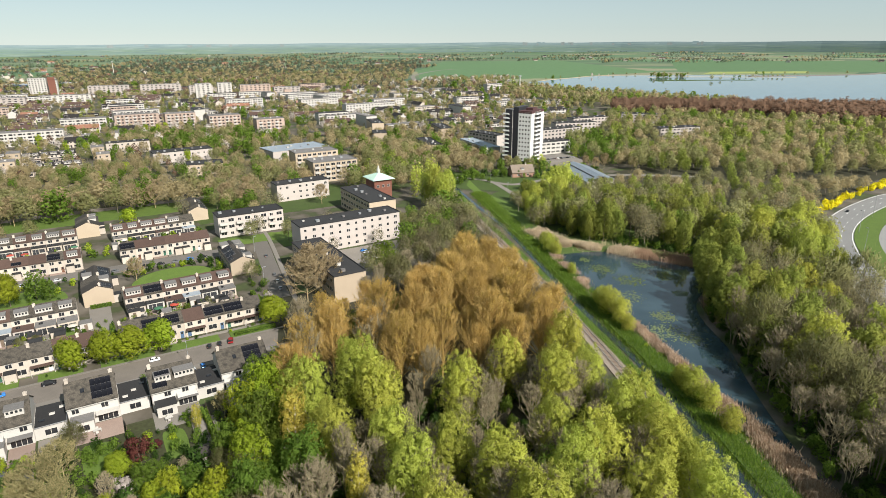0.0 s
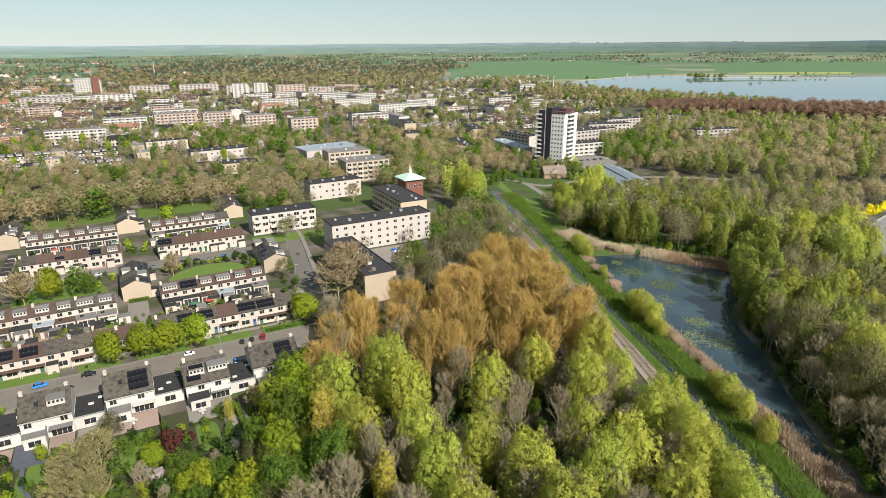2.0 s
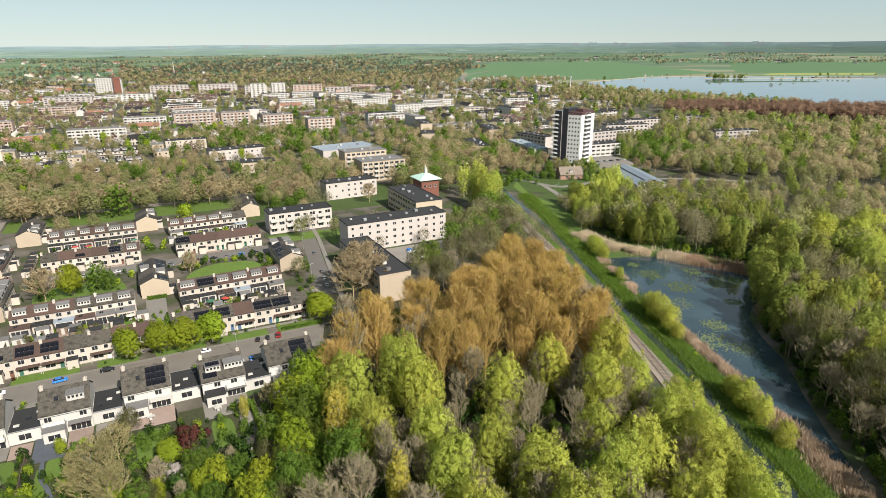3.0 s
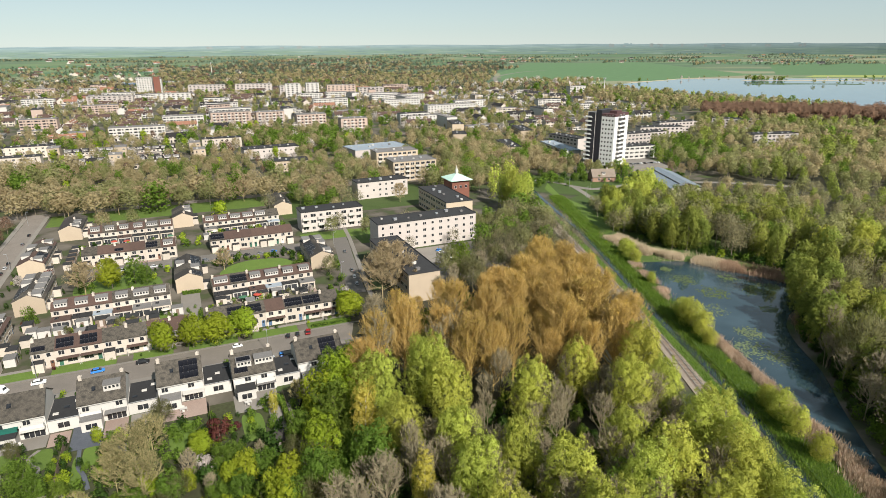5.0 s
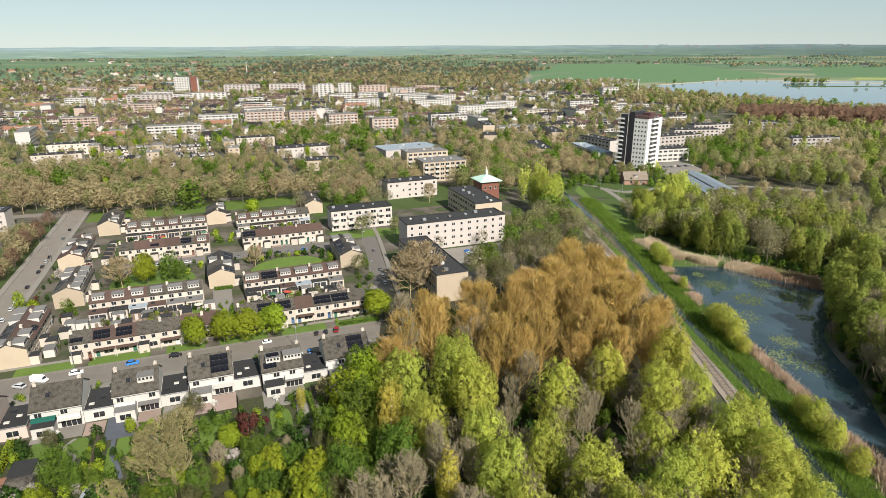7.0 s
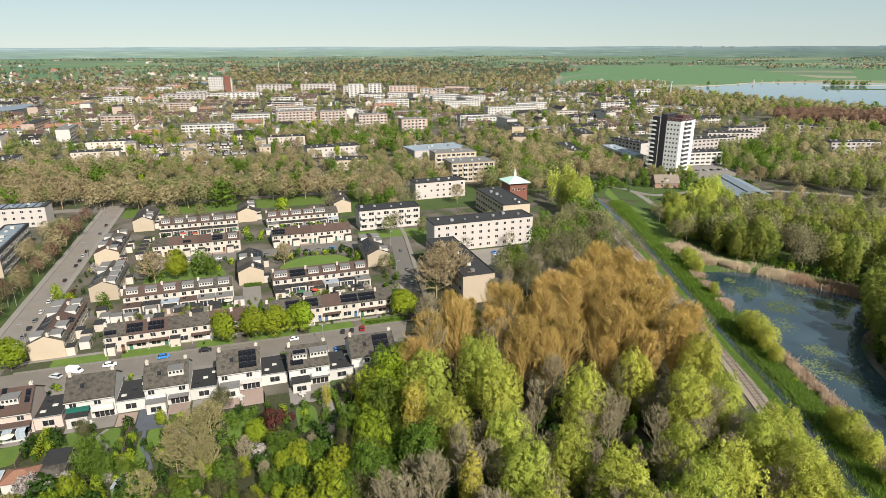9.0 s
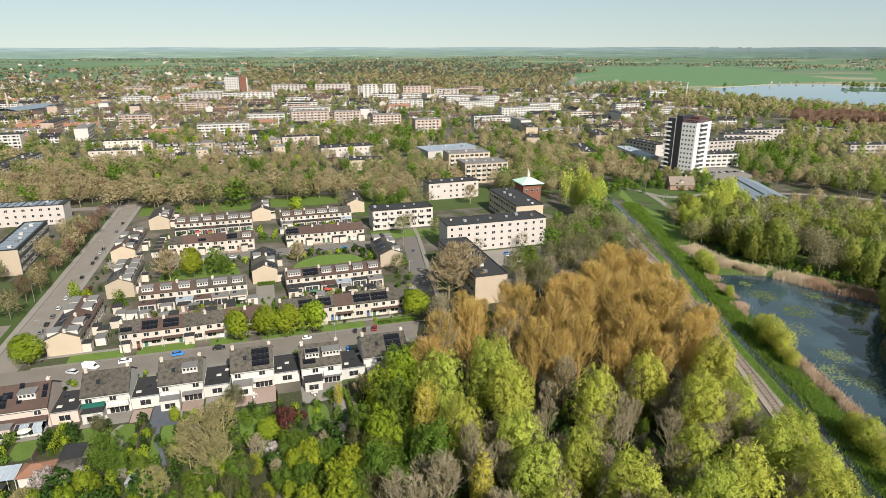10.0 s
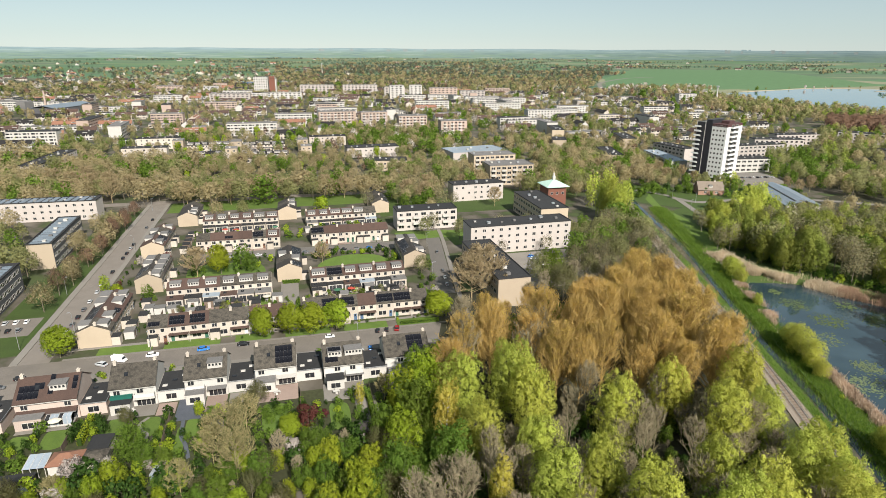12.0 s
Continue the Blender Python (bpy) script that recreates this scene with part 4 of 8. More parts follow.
def cottage(x, y, turn, w, d, wall, roof, label):
    c = thing("detached_house", label, "house", "", pose(x, y, 0, 0, 0, turn))
    part("wall", house_wall(w, d, 3.2, 7.0), wall, c)
    part("roof", Geo().gable_roof(-0.3, 0, w + 0.3, d, 3.2, 7.0, 0.5, 0.22), roof, c)
    part("chimney", CHIM, None, c, m=pose(w * 0.7, d / 2, 7.0))
    for k in range(2):
        put_window(c, (1.5, 1.25, 1), w * (0.28 + 0.44 * k), 0, 1.0)
    part("door", DOORS[1], None, c, m=pose(w / 2, 0, 0))
    put_window(c, (1.1, 1.2, 0), w, d / 2, 3.6, 90)
    part("dormer", DORMERS[2], None, c, m=pose(w / 2 - 0.9, 1.0, 4.2))


cottage(37, 371, 12, 14, 9, stained("faded_brick", (0.27, 0.165, 0.12), (0.2, 0.125, 0.09), 8, 0.4, amount=0.4), stained("pale_brown_tiles", (0.21, 0.17, 0.135), (0.13, 0.105, 0.085), 5, 0.4, amount=0.6), "faded brick house with a pale brown tiled roof")


BOARDS = stained("white_boarding", (0.5, 0.49, 0.46), (0.4, 0.39, 0.365), 8, 0.25, amount=0.25)


DOOR_SETS = {}


# near houses across the street, their garden side to the camera
def near_house(u, w, roof, label, seed, v=138.0, solar=None, ext=6.0, wall=WHITE, dormer=True, trim=None):
    rng = random.Random(seed)
    d, eave, ridge = 10.5, 5.3, 8.5
    h = thing("semi_detached_house", label, "house", "near houses", at_uv(u, v))
    keep_clear(at_uv(u, v), 0, -3, w + ext, d)
    part("wall", house_wall(w, d, eave, ridge), wall, h)
    part("roof", Geo().gable_roof(-0.15, 0, w + 0.15, d, eave, ridge, 0.45, 0.24), roof, h)
    part("gutter", Geo().box(-0.15, -0.62, eave - 0.42, w + 0.15, -0.48, eave - 0.30), WHITE, h)
    s = math.degrees(math.atan2(ridge - eave, d / 2))
    part("chimney", CHIM, None, h, m=pose(0.6, d / 2, ridge))
    part("chimney", CHIM, None, h, m=pose(w - 0.6, d / 2 + 0.4, ridge - 0.2))
    half = w / 2
    teeth = [] if wall is WHITE else None
    for k in range(int((w - 0.3) / 0.34) if teeth is not None else 0):
        a = 0.15 + k * 0.34
        teeth += [(a, -0.07), (a + 0.28, -0.07), (a + 0.28, -0.03), (a + 0.34, -0.03)]
    if teeth:
        part("boarding", Geo().prism(teeth + [(teeth[-1][0], -0.004), (0.15, -0.004)], 2.75, 4.95), BOARDS, h, "white vertical boarding on the upper floor")
    for k in range(2):
        x = half * k
        put_window(h, (1.5, 1.25, 1), x + half * rng.choice((0.3, 0.45, 0.68)), -0.07, 3.35)
        # wide glazed garden doors under a shallow canopy
        if half not in DOOR_SETS:
            DOOR_SETS[half] = window_mesh(half - 0.85, 2.3, "patio_door", None, 3)
        part("patio_door", DOOR_SETS[half], None, h, "wide glazed doors with white frames", m=pose(x + half / 2, 0, 0.02))
        part("canopy", Geo().box(x + 0.2, -1.15 - 0.5 * k, 2.5, x + half - 0.15, 0, 2.66), (FELT_PALE, WHITE)[(seed + k) % 2], h)
        if (seed + k) % 3 == 0:
            part("balcony", Geo().box(x + 0.3, -1.1, 2.72, x + half - 0.3, -1.02, 3.6).box(x + 0.3, -1.02, 2.72, x + 0.38, 0, 3.6).box(x + half - 0.38, -1.02, 2.72, x + half - 0.3, 0, 3.6), BOARDS, h, "white panelled balcony front")
        put_window(h, (1.5, 1.25, 1), w - x - half / 2, d, 3.3, 180)
        put_window(h, (1.1, 1.2, 0), w - x - half / 2, d, 0.9, 180)
    if trim:
        part("awning", Geo().box(0.15, -1.2, 3.35, half - 0.1, 0, 3.5).box(0.15, -1.25, 2.9, half - 0.1, -1.15, 3.42), trim, h, "dark green awning")
    if dormer:
        part("dormer", DORMERS[rng.randrange(2)], None, h, "white flat-roofed dormer", m=pose(w * 0.55, 1.6, eave + 1.15))
    if solar:
        panels(h, pose(*solar[:2], eave, 0, 0, 0) @ pose(0, 0.3, 0.5, s, 0, 0), *solar[2:])
    part("skylight", Geo().box(0, 0, 0, 0.8, 1.1, 0.1), GLASS, h, m=pose(w * 0.3, 2.2, eave + 1.6, s))
    if ext:
        e = part("extension", Geo().box(w + 0.02, 0.4, 0, w + ext, d - 1, 2.9), wall, h, "low flat-roofed extension")
        part("flat_roof", Geo().box(w + 0.16, 0.3, 2.9, w + ext + 0.1, d - 0.9, 3.1), FELT, e)
        part("roof_edge", Geo().box(w + 0.12, 0.22, 3.0, w + ext + 0.14, 0.3, 3.18).box(w + ext + 0.1, 0.3, 3.0, w + ext + 0.18, d - 0.9, 3.18), STEEL, e, "pale metal roof edge")
        for k in range(3):
            part("skylight", Geo().box(0, 0, 0, 1.1, 0.8, 0.2).box(0.12, 0.12, 0.2, 0.98, 0.68, 0.26), WHITE if (k + seed) % 3 else GLASS, e, m=pose(w + 0.9 + (k * 1.9) % (ext - 2), 2.2 + k * 2.2, 3.1))
        put_window(h, (2.4, 1.5, 1), w + ext / 2, 0.4, 0.7)
    if rng.random() < 0.8:
        b = part("back_room", Geo().box(half * 0.1, -3.2, 0, half * 0.95, 0, 2.7), wall, h)
        part("flat_roof", Geo().box(half * 0.1 - 0.15, -3.35, 2.7, half * 0.95 + 0.15, 0, 2.9), rng.choice((FELT, FELT_PALE)), b)
        put_window(h, (2.4, 1.5, 1), half * 0.52, -3.2, 0.5)
    return h


pink_house = near_house(-65.7, 12.6, TILE_BROWN, "pinkish house with a brown tiled roof and dark solar panels", 1, 136.5, (0.6, 0, 4, 2), 5.5, stained("pale_pink_render", (0.46, 0.375, 0.325), (0.36, 0.29, 0.25), 6, 0.4))
near_house(-47, 9.9, TILE_MOSSY, "white house with mossy grey roof and a green awning", 2, 138.3, None, 6.0, WHITE, False, stained("green_canvas", (0.01, 0.10, 0.075), (0.01, 0.07, 0.05), 6, 1))
near_house(-31, 9.6, TILE_MOSSY, "white house with grey tiled roof and a small dormer", 3, 139)
near_house(-15, 9.9, TILE_MOSSY, "white house with a block of solar panels on the grey roof", 4, 140.5, (5.0, 0, 4, 3), 6.3, WHITE, False)
twin_dormers = near_house(1.5, 9.8, TILE_MOSSY, "white house with two dormers and solar panels", 5, 138, (0.5, 0, 3, 1), 6.0)
near_house(17, 11.5, TILE_MOSSY, "white house with dark solar panels beside the trees", 6, 139, (6.0, 0, 4, 3), 0, WHITE, False)
near_house(-84.5, 12, TILE_BROWN, "pinkish house with a brown tiled roof", 7, 133, None, 5.0, bpy.data.materials["pale_pink_render"])


def lean_to(parent, x0, x1, deep, high):
    """A white-framed glass conservatory against the garden front."""
    c = part("conservatory", Geo().box(x0, -deep, 0, x1, -deep + 0.08, 0.5).box(x0, -deep, 0, x0 + 0.08, -0.01, 0.5).box(x1 - 0.08, -deep, 0, x1, -0.01, 0.5), WHITE, parent, "white-framed glass conservatory")
    n = round((x1 - x0) / 0.9)
    for k in range(n + 1):
        a = x0 + (x1 - x0 - 0.07) * k / n
        part("bar", Geo().box(a, -deep, 0.5, a + 0.07, -deep + 0.07, high - 0.5).tube([(a + 0.035, -deep, high - 0.5), (a + 0.035, -0.05, high)], [0.05, 0.05], 4), WHITE, c)
        if k < n:
            part("pane", Geo().poly([(a + 0.07, -deep, high - 0.47), (a + (x1 - x0) / n, -deep, high - 0.47), (a + (x1 - x0) / n, -0.05, high + 0.03), (a + 0.07, -0.05, high + 0.03)]).box(a + 0.07, -deep + 0.02, 0.5, a + (x1 - x0) / n, -deep + 0.05, high - 0.5), SHEET_BLUE if k % 3 else GLASS, c)


lean_to(pink_house, 6.6, 11.8, 3.0, 2.7)
part("lower_roof", Geo().box(0.1, -1.5, 0, 12.5, 0.1, 0.14), TILE_BROWN, pink_house, "brown tiled pent roof over the garden doors", m=pose(0, 0, 3.0, 14))
part("awning", Geo().box(0.4, -2.9, 0, 5.9, -0.1, 0.08), WHITE, pink_house, "white canvas awning", m=pose(0, 0, 2.75, 10))
PINK_SLOPE = math.degrees(math.atan2(3.2, 5.25))
panels(pink_house, pose(3.6, 2.2, 6.95, PINK_SLOPE), 2, 1)
panels(pink_house, pose(6.6, 0.9, 6.2, PINK_SLOPE), 1, 3)
panels(pink_house, pose(11.3, 1.6, 6.6, PINK_SLOPE), 1, 2)
part("dormer", DORMERS[0], None, twin_dormers, "white flat-roofed dormer", m=pose(1.2, 1.5, 6.4))
panels(twin_dormers, pose(1.35, 1.6, 8.12, 8), 3, 1)

# ---- trees ----
def leaf_verts(c, nrm, size, rng, stretch=1.5, hang=0.0, three=False):
    """Four corners for each small leaf or spray."""
    k = len(c)
    nrm = nrm / np.maximum(np.linalg.norm(nrm, axis=1, keepdims=True), 1e-6)
    a = np.cross(nrm, rng.normal(size=(k, 3)))
    a /= np.maximum(np.linalg.norm(a, axis=1, keepdims=True), 1e-6)
    if hang:
        a = a * (1 - hang) + np.array((0, 0, -1.0)) * hang
        a /= np.maximum(np.linalg.norm(a, axis=1, keepdims=True), 1e-6)
    b = np.cross(nrm, a)
    b /= np.maximum(np.linalg.norm(b, axis=1, keepdims=True), 1e-6)
    s = size * rng.uniform(0.6, 1.35, (k, 1))
    bend = nrm * s * rng.uniform(-0.3, 0.3, (k, 1))
    if three:
        return np.stack([c - a * s * stretch * 0.6, c - b * s * 0.6 + a * s * 0.4, c + b * s * 0.6 + a * s * 0.4], 1).reshape(-1, 3)
    return np.stack([c - a * s * stretch * 0.5, c - b * s * 0.5 + bend, c + a * s * stretch * 0.5, c + b * s * 0.5 + bend], 1).reshape(-1, 3)


def ray_verts(c, root, length, width, rng):
    """Thin sprays that point away from the tree's heart, like bundles of bare twigs."""
    k = len(c)
    a = c - root
    a /= np.maximum(np.linalg.norm(a, axis=1, keepdims=True), 1e-6)
    a += rng.normal(size=(k, 3)) * 0.45 + np.array((0, 0, 0.08))
    a /= np.linalg.norm(a, axis=1, keepdims=True)
    b = np.cross(a, rng.normal(size=(k, 3)))
    b /= np.maximum(np.linalg.norm(b, axis=1, keepdims=True), 1e-6)
    L = length * rng.uniform(0.6, 1.4, (k, 1))
    return np.stack([c - a * L * 0.6 - b * width, c - a * L * 0.6 + b * width, c + a * L * 0.5], 1).reshape(-1, 3)


def crown_verts(t, pick, grow, rng, stretch, sprays=True):
    c = t["c"][pick]
    if t["ray"] and sprays:
        return ray_verts(c, np.array((0, 0, t["heart"])), t["size"] * 2.5 * grow**0.45, t["size"] * 0.26 * grow**1.3, rng)
    return leaf_verts(c, t["n"][pick], t["size"] * grow, rng, stretch, t["hang"], True)


def quad_mesh(name, v, mats, index=None, corners=4, normals=None):
    me, k = bpy.data.meshes.new(name), len(v) // corners
    me.vertices.add(corners * k)
    me.loops.add(corners * k)
    me.polygons.add(k)
    me.vertices.foreach_set("co", np.ascontiguousarray(v, dtype=np.float32).ravel())
    me.loops.foreach_set("vertex_index", np.arange(corners * k, dtype=np.int32))
    me.polygons.foreach_set("loop_start", np.arange(0, corners * k, corners, dtype=np.int32))
    for mat in mats:
        me.materials.append(mat)
    if index is not None:
        me.polygons.foreach_set("material_index", np.asarray(index, dtype=np.int32))
    me.update(calc_edges=True)
    if normals is not None:
        # the leaves of a billow share its rounded shading
        nr = normals / np.maximum(np.linalg.norm(normals, axis=1, keepdims=True), 1e-6)
        me.polygons.foreach_set("use_smooth", np.ones(k, dtype=bool))
        me.attributes.new("custom_normal", "FLOAT_VECTOR", "POINT").data.foreach_set("vector", np.repeat(nr, corners, axis=0).astype(np.float32).ravel())
    return me


def lobe_cloud(lobes, count, rng, jitter=0.7, inner=0.84):
    """Points and directions over a heap of uneven lobes with gaps and wispy tips."""
    area = np.array([(l[3] * l[4] + l[5] * l[3]) for l in lobes])
    more = int(count * 1.5)
    pick = rng.choice(len(lobes), more, p=area / area.sum())
    L = np.array(lobes)[pick]
    d = rng.normal(size=(more, 3))
    d[:, 2] = d[:, 2] + 0.25
    d /= np.linalg.norm(d, axis=1, keepdims=True)
    waves, shift = rng.normal(size=(4, 3)) * 3.2, rng.uniform(0, 6.3, (4, len(lobes)))
    bumps = sum(np.sin(d @ waves[k] + shift[k][pick]) for k in range(4)) / 4
    rough = sum(np.sin(d @ (waves[k] * 2.6) + shift[3 - k][pick]) for k in range(4)) / 4
    keep = np.nonzero(bumps + 0.5 * rough + rng.uniform(-0.3, 0.3, more) > -0.42)[0]
    keep = keep[rng.permutation(len(keep))[:count]]
    while len(keep) < count:
        keep = np.concatenate([keep, keep])[:count]
    L, d, bumps, rough = L[keep], d[keep], bumps[keep], rough[keep]
    r = (rng.uniform(inner, 1.04, count) * (1 + 0.24 * bumps + 0.14 * rough) + (rng.random(count) < 0.07) * rng.uniform(0.05, 0.3, count))[:, None]
    up = np.maximum(d[:, 2], 0)
    shape = np.stack([1 - 0.3 * up**2, 1 - 0.3 * up**2, 1 + 0.25 * up], 1)
    return L[:, :3] + d * L[:, 3:6] * r * shape, d + rng.normal(size=(count, 3)) * jitter, d / L[:, 3:6]


def limb_geo(rng, height, crown_from, spread, n_limbs, up, trunk_r, sub=4, sides=5, twigs=0, reach=1.0):
    """Trunk, limbs and twigs. Returns the mesh data and the ends of the twigs."""
    g, ends = Geo(), []
    wob = rng.uniform(-0.25, 0.25, (4, 2))
    top = Vector((wob[3][0], wob[3][1], height * 0.93))
    spine = [Vector((0, 0, -0.3)), Vector((wob[1][0], wob[1][1], height * 0.35)), Vector((wob[2][0], wob[2][1], height * 0.65)), top]
    g.tube(spine, [trunk_r, trunk_r * 0.75, trunk_r * 0.45, trunk_r * 0.08], sides)

    def on_spine(f):
        x = f * 3
        i = min(2, int(x))
        return spine[i].lerp(spine[i + 1], x - i)

    for k in range(n_limbs):
        f = crown_from + (0.93 - crown_from) * (k + rng.uniform(0, 1)) / n_limbs
        p = on_spine(f)
        az = k * 2.4 + rng.uniform(-0.4, 0.4)
        rel = (f - crown_from) / (1 - crown_from)
        out = spread * (math.sin(math.pi * min(0.999, 0.22 + 0.75 * rel)) ** 0.8) * rng.uniform(0.75, 1.1) * reach
        rise = min(out * up * rng.uniform(0.8, 1.2), height * 1.0 - p.z)
        mid = p + Vector((math.cos(az) * out * 0.55, math.sin(az) * out * 0.55, rise * 0.35))
        end = p + Vector((math.cos(az) * out, math.sin(az) * out, rise))
        r = trunk_r * (0.42 - 0.25 * rel)
        g.tube([p, mid, end], [r, r * 0.6, r * 0.12], 4)
        for s in range(sub):
            q = mid.lerp(end, rng.uniform(0.0, 1.0)) if s else end
            d = Vector((math.cos(az + rng.uniform(-1.2, 1.2)), math.sin(az + rng.uniform(-1.2, 1.2)), up * rng.uniform(0.6, 1.3))).normalized()
            e = q + d * out * rng.uniform(0.25, 0.5)
            if e.z > height:
                e.z = height - rng.uniform(0, 0.5)
            g.tube([q, e], [r * 0.35, r * 0.06], 3)
            ends.append((q, e))
    fine = []
    for _ in range(twigs):
        q, e = ends[rng.integers(len(ends))]
        p = q.lerp(e, rng.uniform(0.1, 1.0))
        d = ((e - q).normalized() + Vector(rng.normal(size=3) * 0.4) + Vector((0, 0, 0.25))).normalized()
        L = rng.uniform(0.8, 1.9)
        t = p + d * L
        n = len(g.v)
        o = d.orthogonal().normalized() * 0.04
        o2 = d.cross(o)
        o = (o * rng.normal() + o2 * rng.normal()).normalized() * 0.05
        g.v += [tuple(p + o), tuple(p - o), tuple(t)]
        g.f.append((n, n + 1, n + 2))
        g.m.append(0)
        fine.append((p, t))
    return g, ends, fine


def soft_tree(seed, height, width, base, n_lobes, cards, size, leaf, bark=BARK, tall=1.5, hang=0.0, stretch=1.5, clump=1.0, ray=False):
    """A leafy tree whose crown is a heap of upright billows."""
    rng = np.random.default_rng(seed)
    g, ends, _ = limb_geo(rng, height * 0.9, base + 0.05, width * 0.36, 9, 1.6, height * 0.015, 2)
    lobes = []
    for k in range(n_lobes):
        f = base + (1 - base) * (0.08 + 0.8 * (k + 0.5) / n_lobes)
        rel = (f - base) / (1 - base)
        env = width * 0.5 * (math.sin(math.pi * (0.2 + 0.68 * rel)) ** 0.7) * rng.uniform(0.8, 1.15)
        r = (env * rng.uniform(0.3, 0.5) + 0.3) * clump
        az, off = k * 2.4 + rng.uniform(-0.6, 0.6), max(0.0, env - r * 0.8) * rng.uniform(0.75, 1.1)
        rz = min(r * tall * rng.uniform(0.75, 1.3), height * (1 - f) + 0.5)
        lobes.append((math.cos(az) * off, math.sin(az) * off, f * height, r, r * rng.uniform(0.8, 1.2), rz))
    lobes.append((0, 0, height * 0.86, width * 0.17, width * 0.17, height * 0.14))
    if ray:
        lobes = [(l[0] * 1.15, l[1] * 1.15, l[2], l[3] * 0.8, l[4] * 0.8, l[3] * 0.8) for l in lobes if l[2] > height * 0.35]
        lobes += [(0, 0, height * 0.58, width * 0.46, width * 0.46, height * 0.36)] * 2
    c, n, o = lobe_cloud(lobes, cards, rng, 0.5, 0.5 if ray else 0.78)
    if not ray:
        # leaves gather in feathery tufts along the shoots
        few = rng.choice(cards, max(20, cards // 60), replace=False)
        hub = c[few] + o[few] / np.linalg.norm(o[few], axis=1, keepdims=True) * width * 0.02
        near = np.concatenate([np.argmin(((q[:, None] - hub[None]) ** 2).sum(2), 1) for q in np.array_split(c, max(1, cards // 1500))])
        pull = rng.uniform(0.05, 0.55, (cards, 1))
        c = c * (1 - pull) + hub[near] * pull
        c[:, 2] -= hang * rng.uniform(0, 0.7, cards) ** 2
    o = o / np.linalg.norm(o, axis=1, keepdims=True) + 0.35 * c / np.array((width, width, height)) + rng.normal(size=(cards, 3)) * 0.12
    return {"trunk": g, "bark": bark, "c": c, "n": n, "o": o, "size": size, "leaf": leaf, "hang": hang, "stretch": stretch, "seed": seed, "ray": ray, "heart": height * 0.3}


def broom_tree(seed, height, width, base, limbs, lift, twigs, cards, size, leaf, bark, thin=0.03, stems=1, droop=0.0, dome=0.34):
    """A tree before full leaf: steep limbs that fan out from the trunk, their branches, a haze of fine twigs and buds."""
    rng = np.random.default_rng(seed)
    g = Geo()
    k = height / 20
    feet = [(0.0, 0.0)] if stems == 1 else [(0.5 * math.cos(2.1 * i), 0.5 * math.sin(2.1 * i)) for i in range(stems)]
    starts, ends = [], []

    def roof(r):
        """The crown is domed: how high it may reach at a distance from the trunk."""
        return height * (1.0 - dome * np.minimum(r * 2 / width, 1.15) ** 2)

    for fx, fy in feet:
        tip = Vector((fx * 3 + rng.uniform(-0.4, 0.4), fy * 3 + rng.uniform(-0.4, 0.4), height * rng.uniform(0.88, 0.97)))
        spine = [Vector((fx, fy, -0.3)), Vector((fx * 1.5, fy * 1.5, height * 0.35)), Vector((fx * 2.2, fy * 2.2, height * 0.65)), tip]
        r0 = height * 0.011 / stems**0.4
        g.tube(spine, [r0, r0 * 0.75, r0 * 0.45, r0 * 0.1], 5)
        for i in range(limbs // stems):
            f = base + (0.92 - base) * ((i + rng.uniform(0, 1)) / (limbs // stems)) ** 0.9
            x = f * 3
            p = spine[min(2, int(x))].lerp(spine[min(2, int(x)) + 1], x - min(2, int(x)))
            rel = (f - base) / (1 - base)
            out = 0.5 * width * (1 - rel) ** 0.55 * rng.uniform(0.45, 1.05)
            up = lift * out * rng.uniform(0.8, 1.25) + 0.6 * k
            up = max(0.3 * out, min(up, roof(out) - p.z - 2.0 * k))
            az = i * 2.4 + rng.uniform(-0.5, 0.5)
            ca, sa = math.cos(az), math.sin(az)
            mid = p + Vector((ca * out * 0.62, sa * out * 0.62, up * 0.42))
            end = p + Vector((ca * out, sa * out, up - droop * out))
            r = max(0.03, r0 * (0.4 - 0.25 * rel))
            g.tube([p, mid, end], [r, r * 0.6, r * 0.15], 4)
            starts += [p.lerp(mid, 0.45), mid]
            ends += [mid, end]
    a, b = np.array([tuple(p) for p in starts]), np.array([tuple(p) for p in ends])
    rise = np.array((0, 0, 0.35 - droop))

    def shoots(a, b, count, lo, hi, spread, wide):
        i = rng.integers(len(a), size=count)
        f = rng.uniform(0.05, 1.0, (count, 1))
        p = a[i] * (1 - f) + b[i] * f
        d = b[i] - a[i]
        d = d / np.maximum(np.linalg.norm(d, axis=1, keepdims=True), 1e-6) + rng.normal(size=(count, 3)) * spread + rise
        d /= np.linalg.norm(d, axis=1, keepdims=True)
        e = p + d * rng.uniform(lo, hi, (count, 1)) * k
        top = roof(np.hypot(e[:, 0], e[:, 1])) * rng.uniform(0.9, 1.04, count)
        short = np.clip((top - p[:, 2]) / np.maximum(e[:, 2] - p[:, 2], 1e-3), 0.25, 1.0)
        e = p + (e - p) * np.where(e[:, 2] > top, short, 1.0)[:, None]
        w = np.cross(d, rng.normal(size=(count, 3)))
        w *= wide / np.maximum(np.linalg.norm(w, axis=1, keepdims=True), 1e-6)
        n = len(g.v)
        g.v += [tuple(q) for q in np.stack([p - w, p + w, e], 1).reshape(-1, 3).tolist()]
        g.f += [(n + 3 * q, n + 3 * q + 1, n + 3 * q + 2) for q in range(count)]
        g.m += [0] * count
        return p, e

    p1, e1 = shoots(a, b, limbs * 9, 1.6, 3.6, 0.34, thin * 1.7)
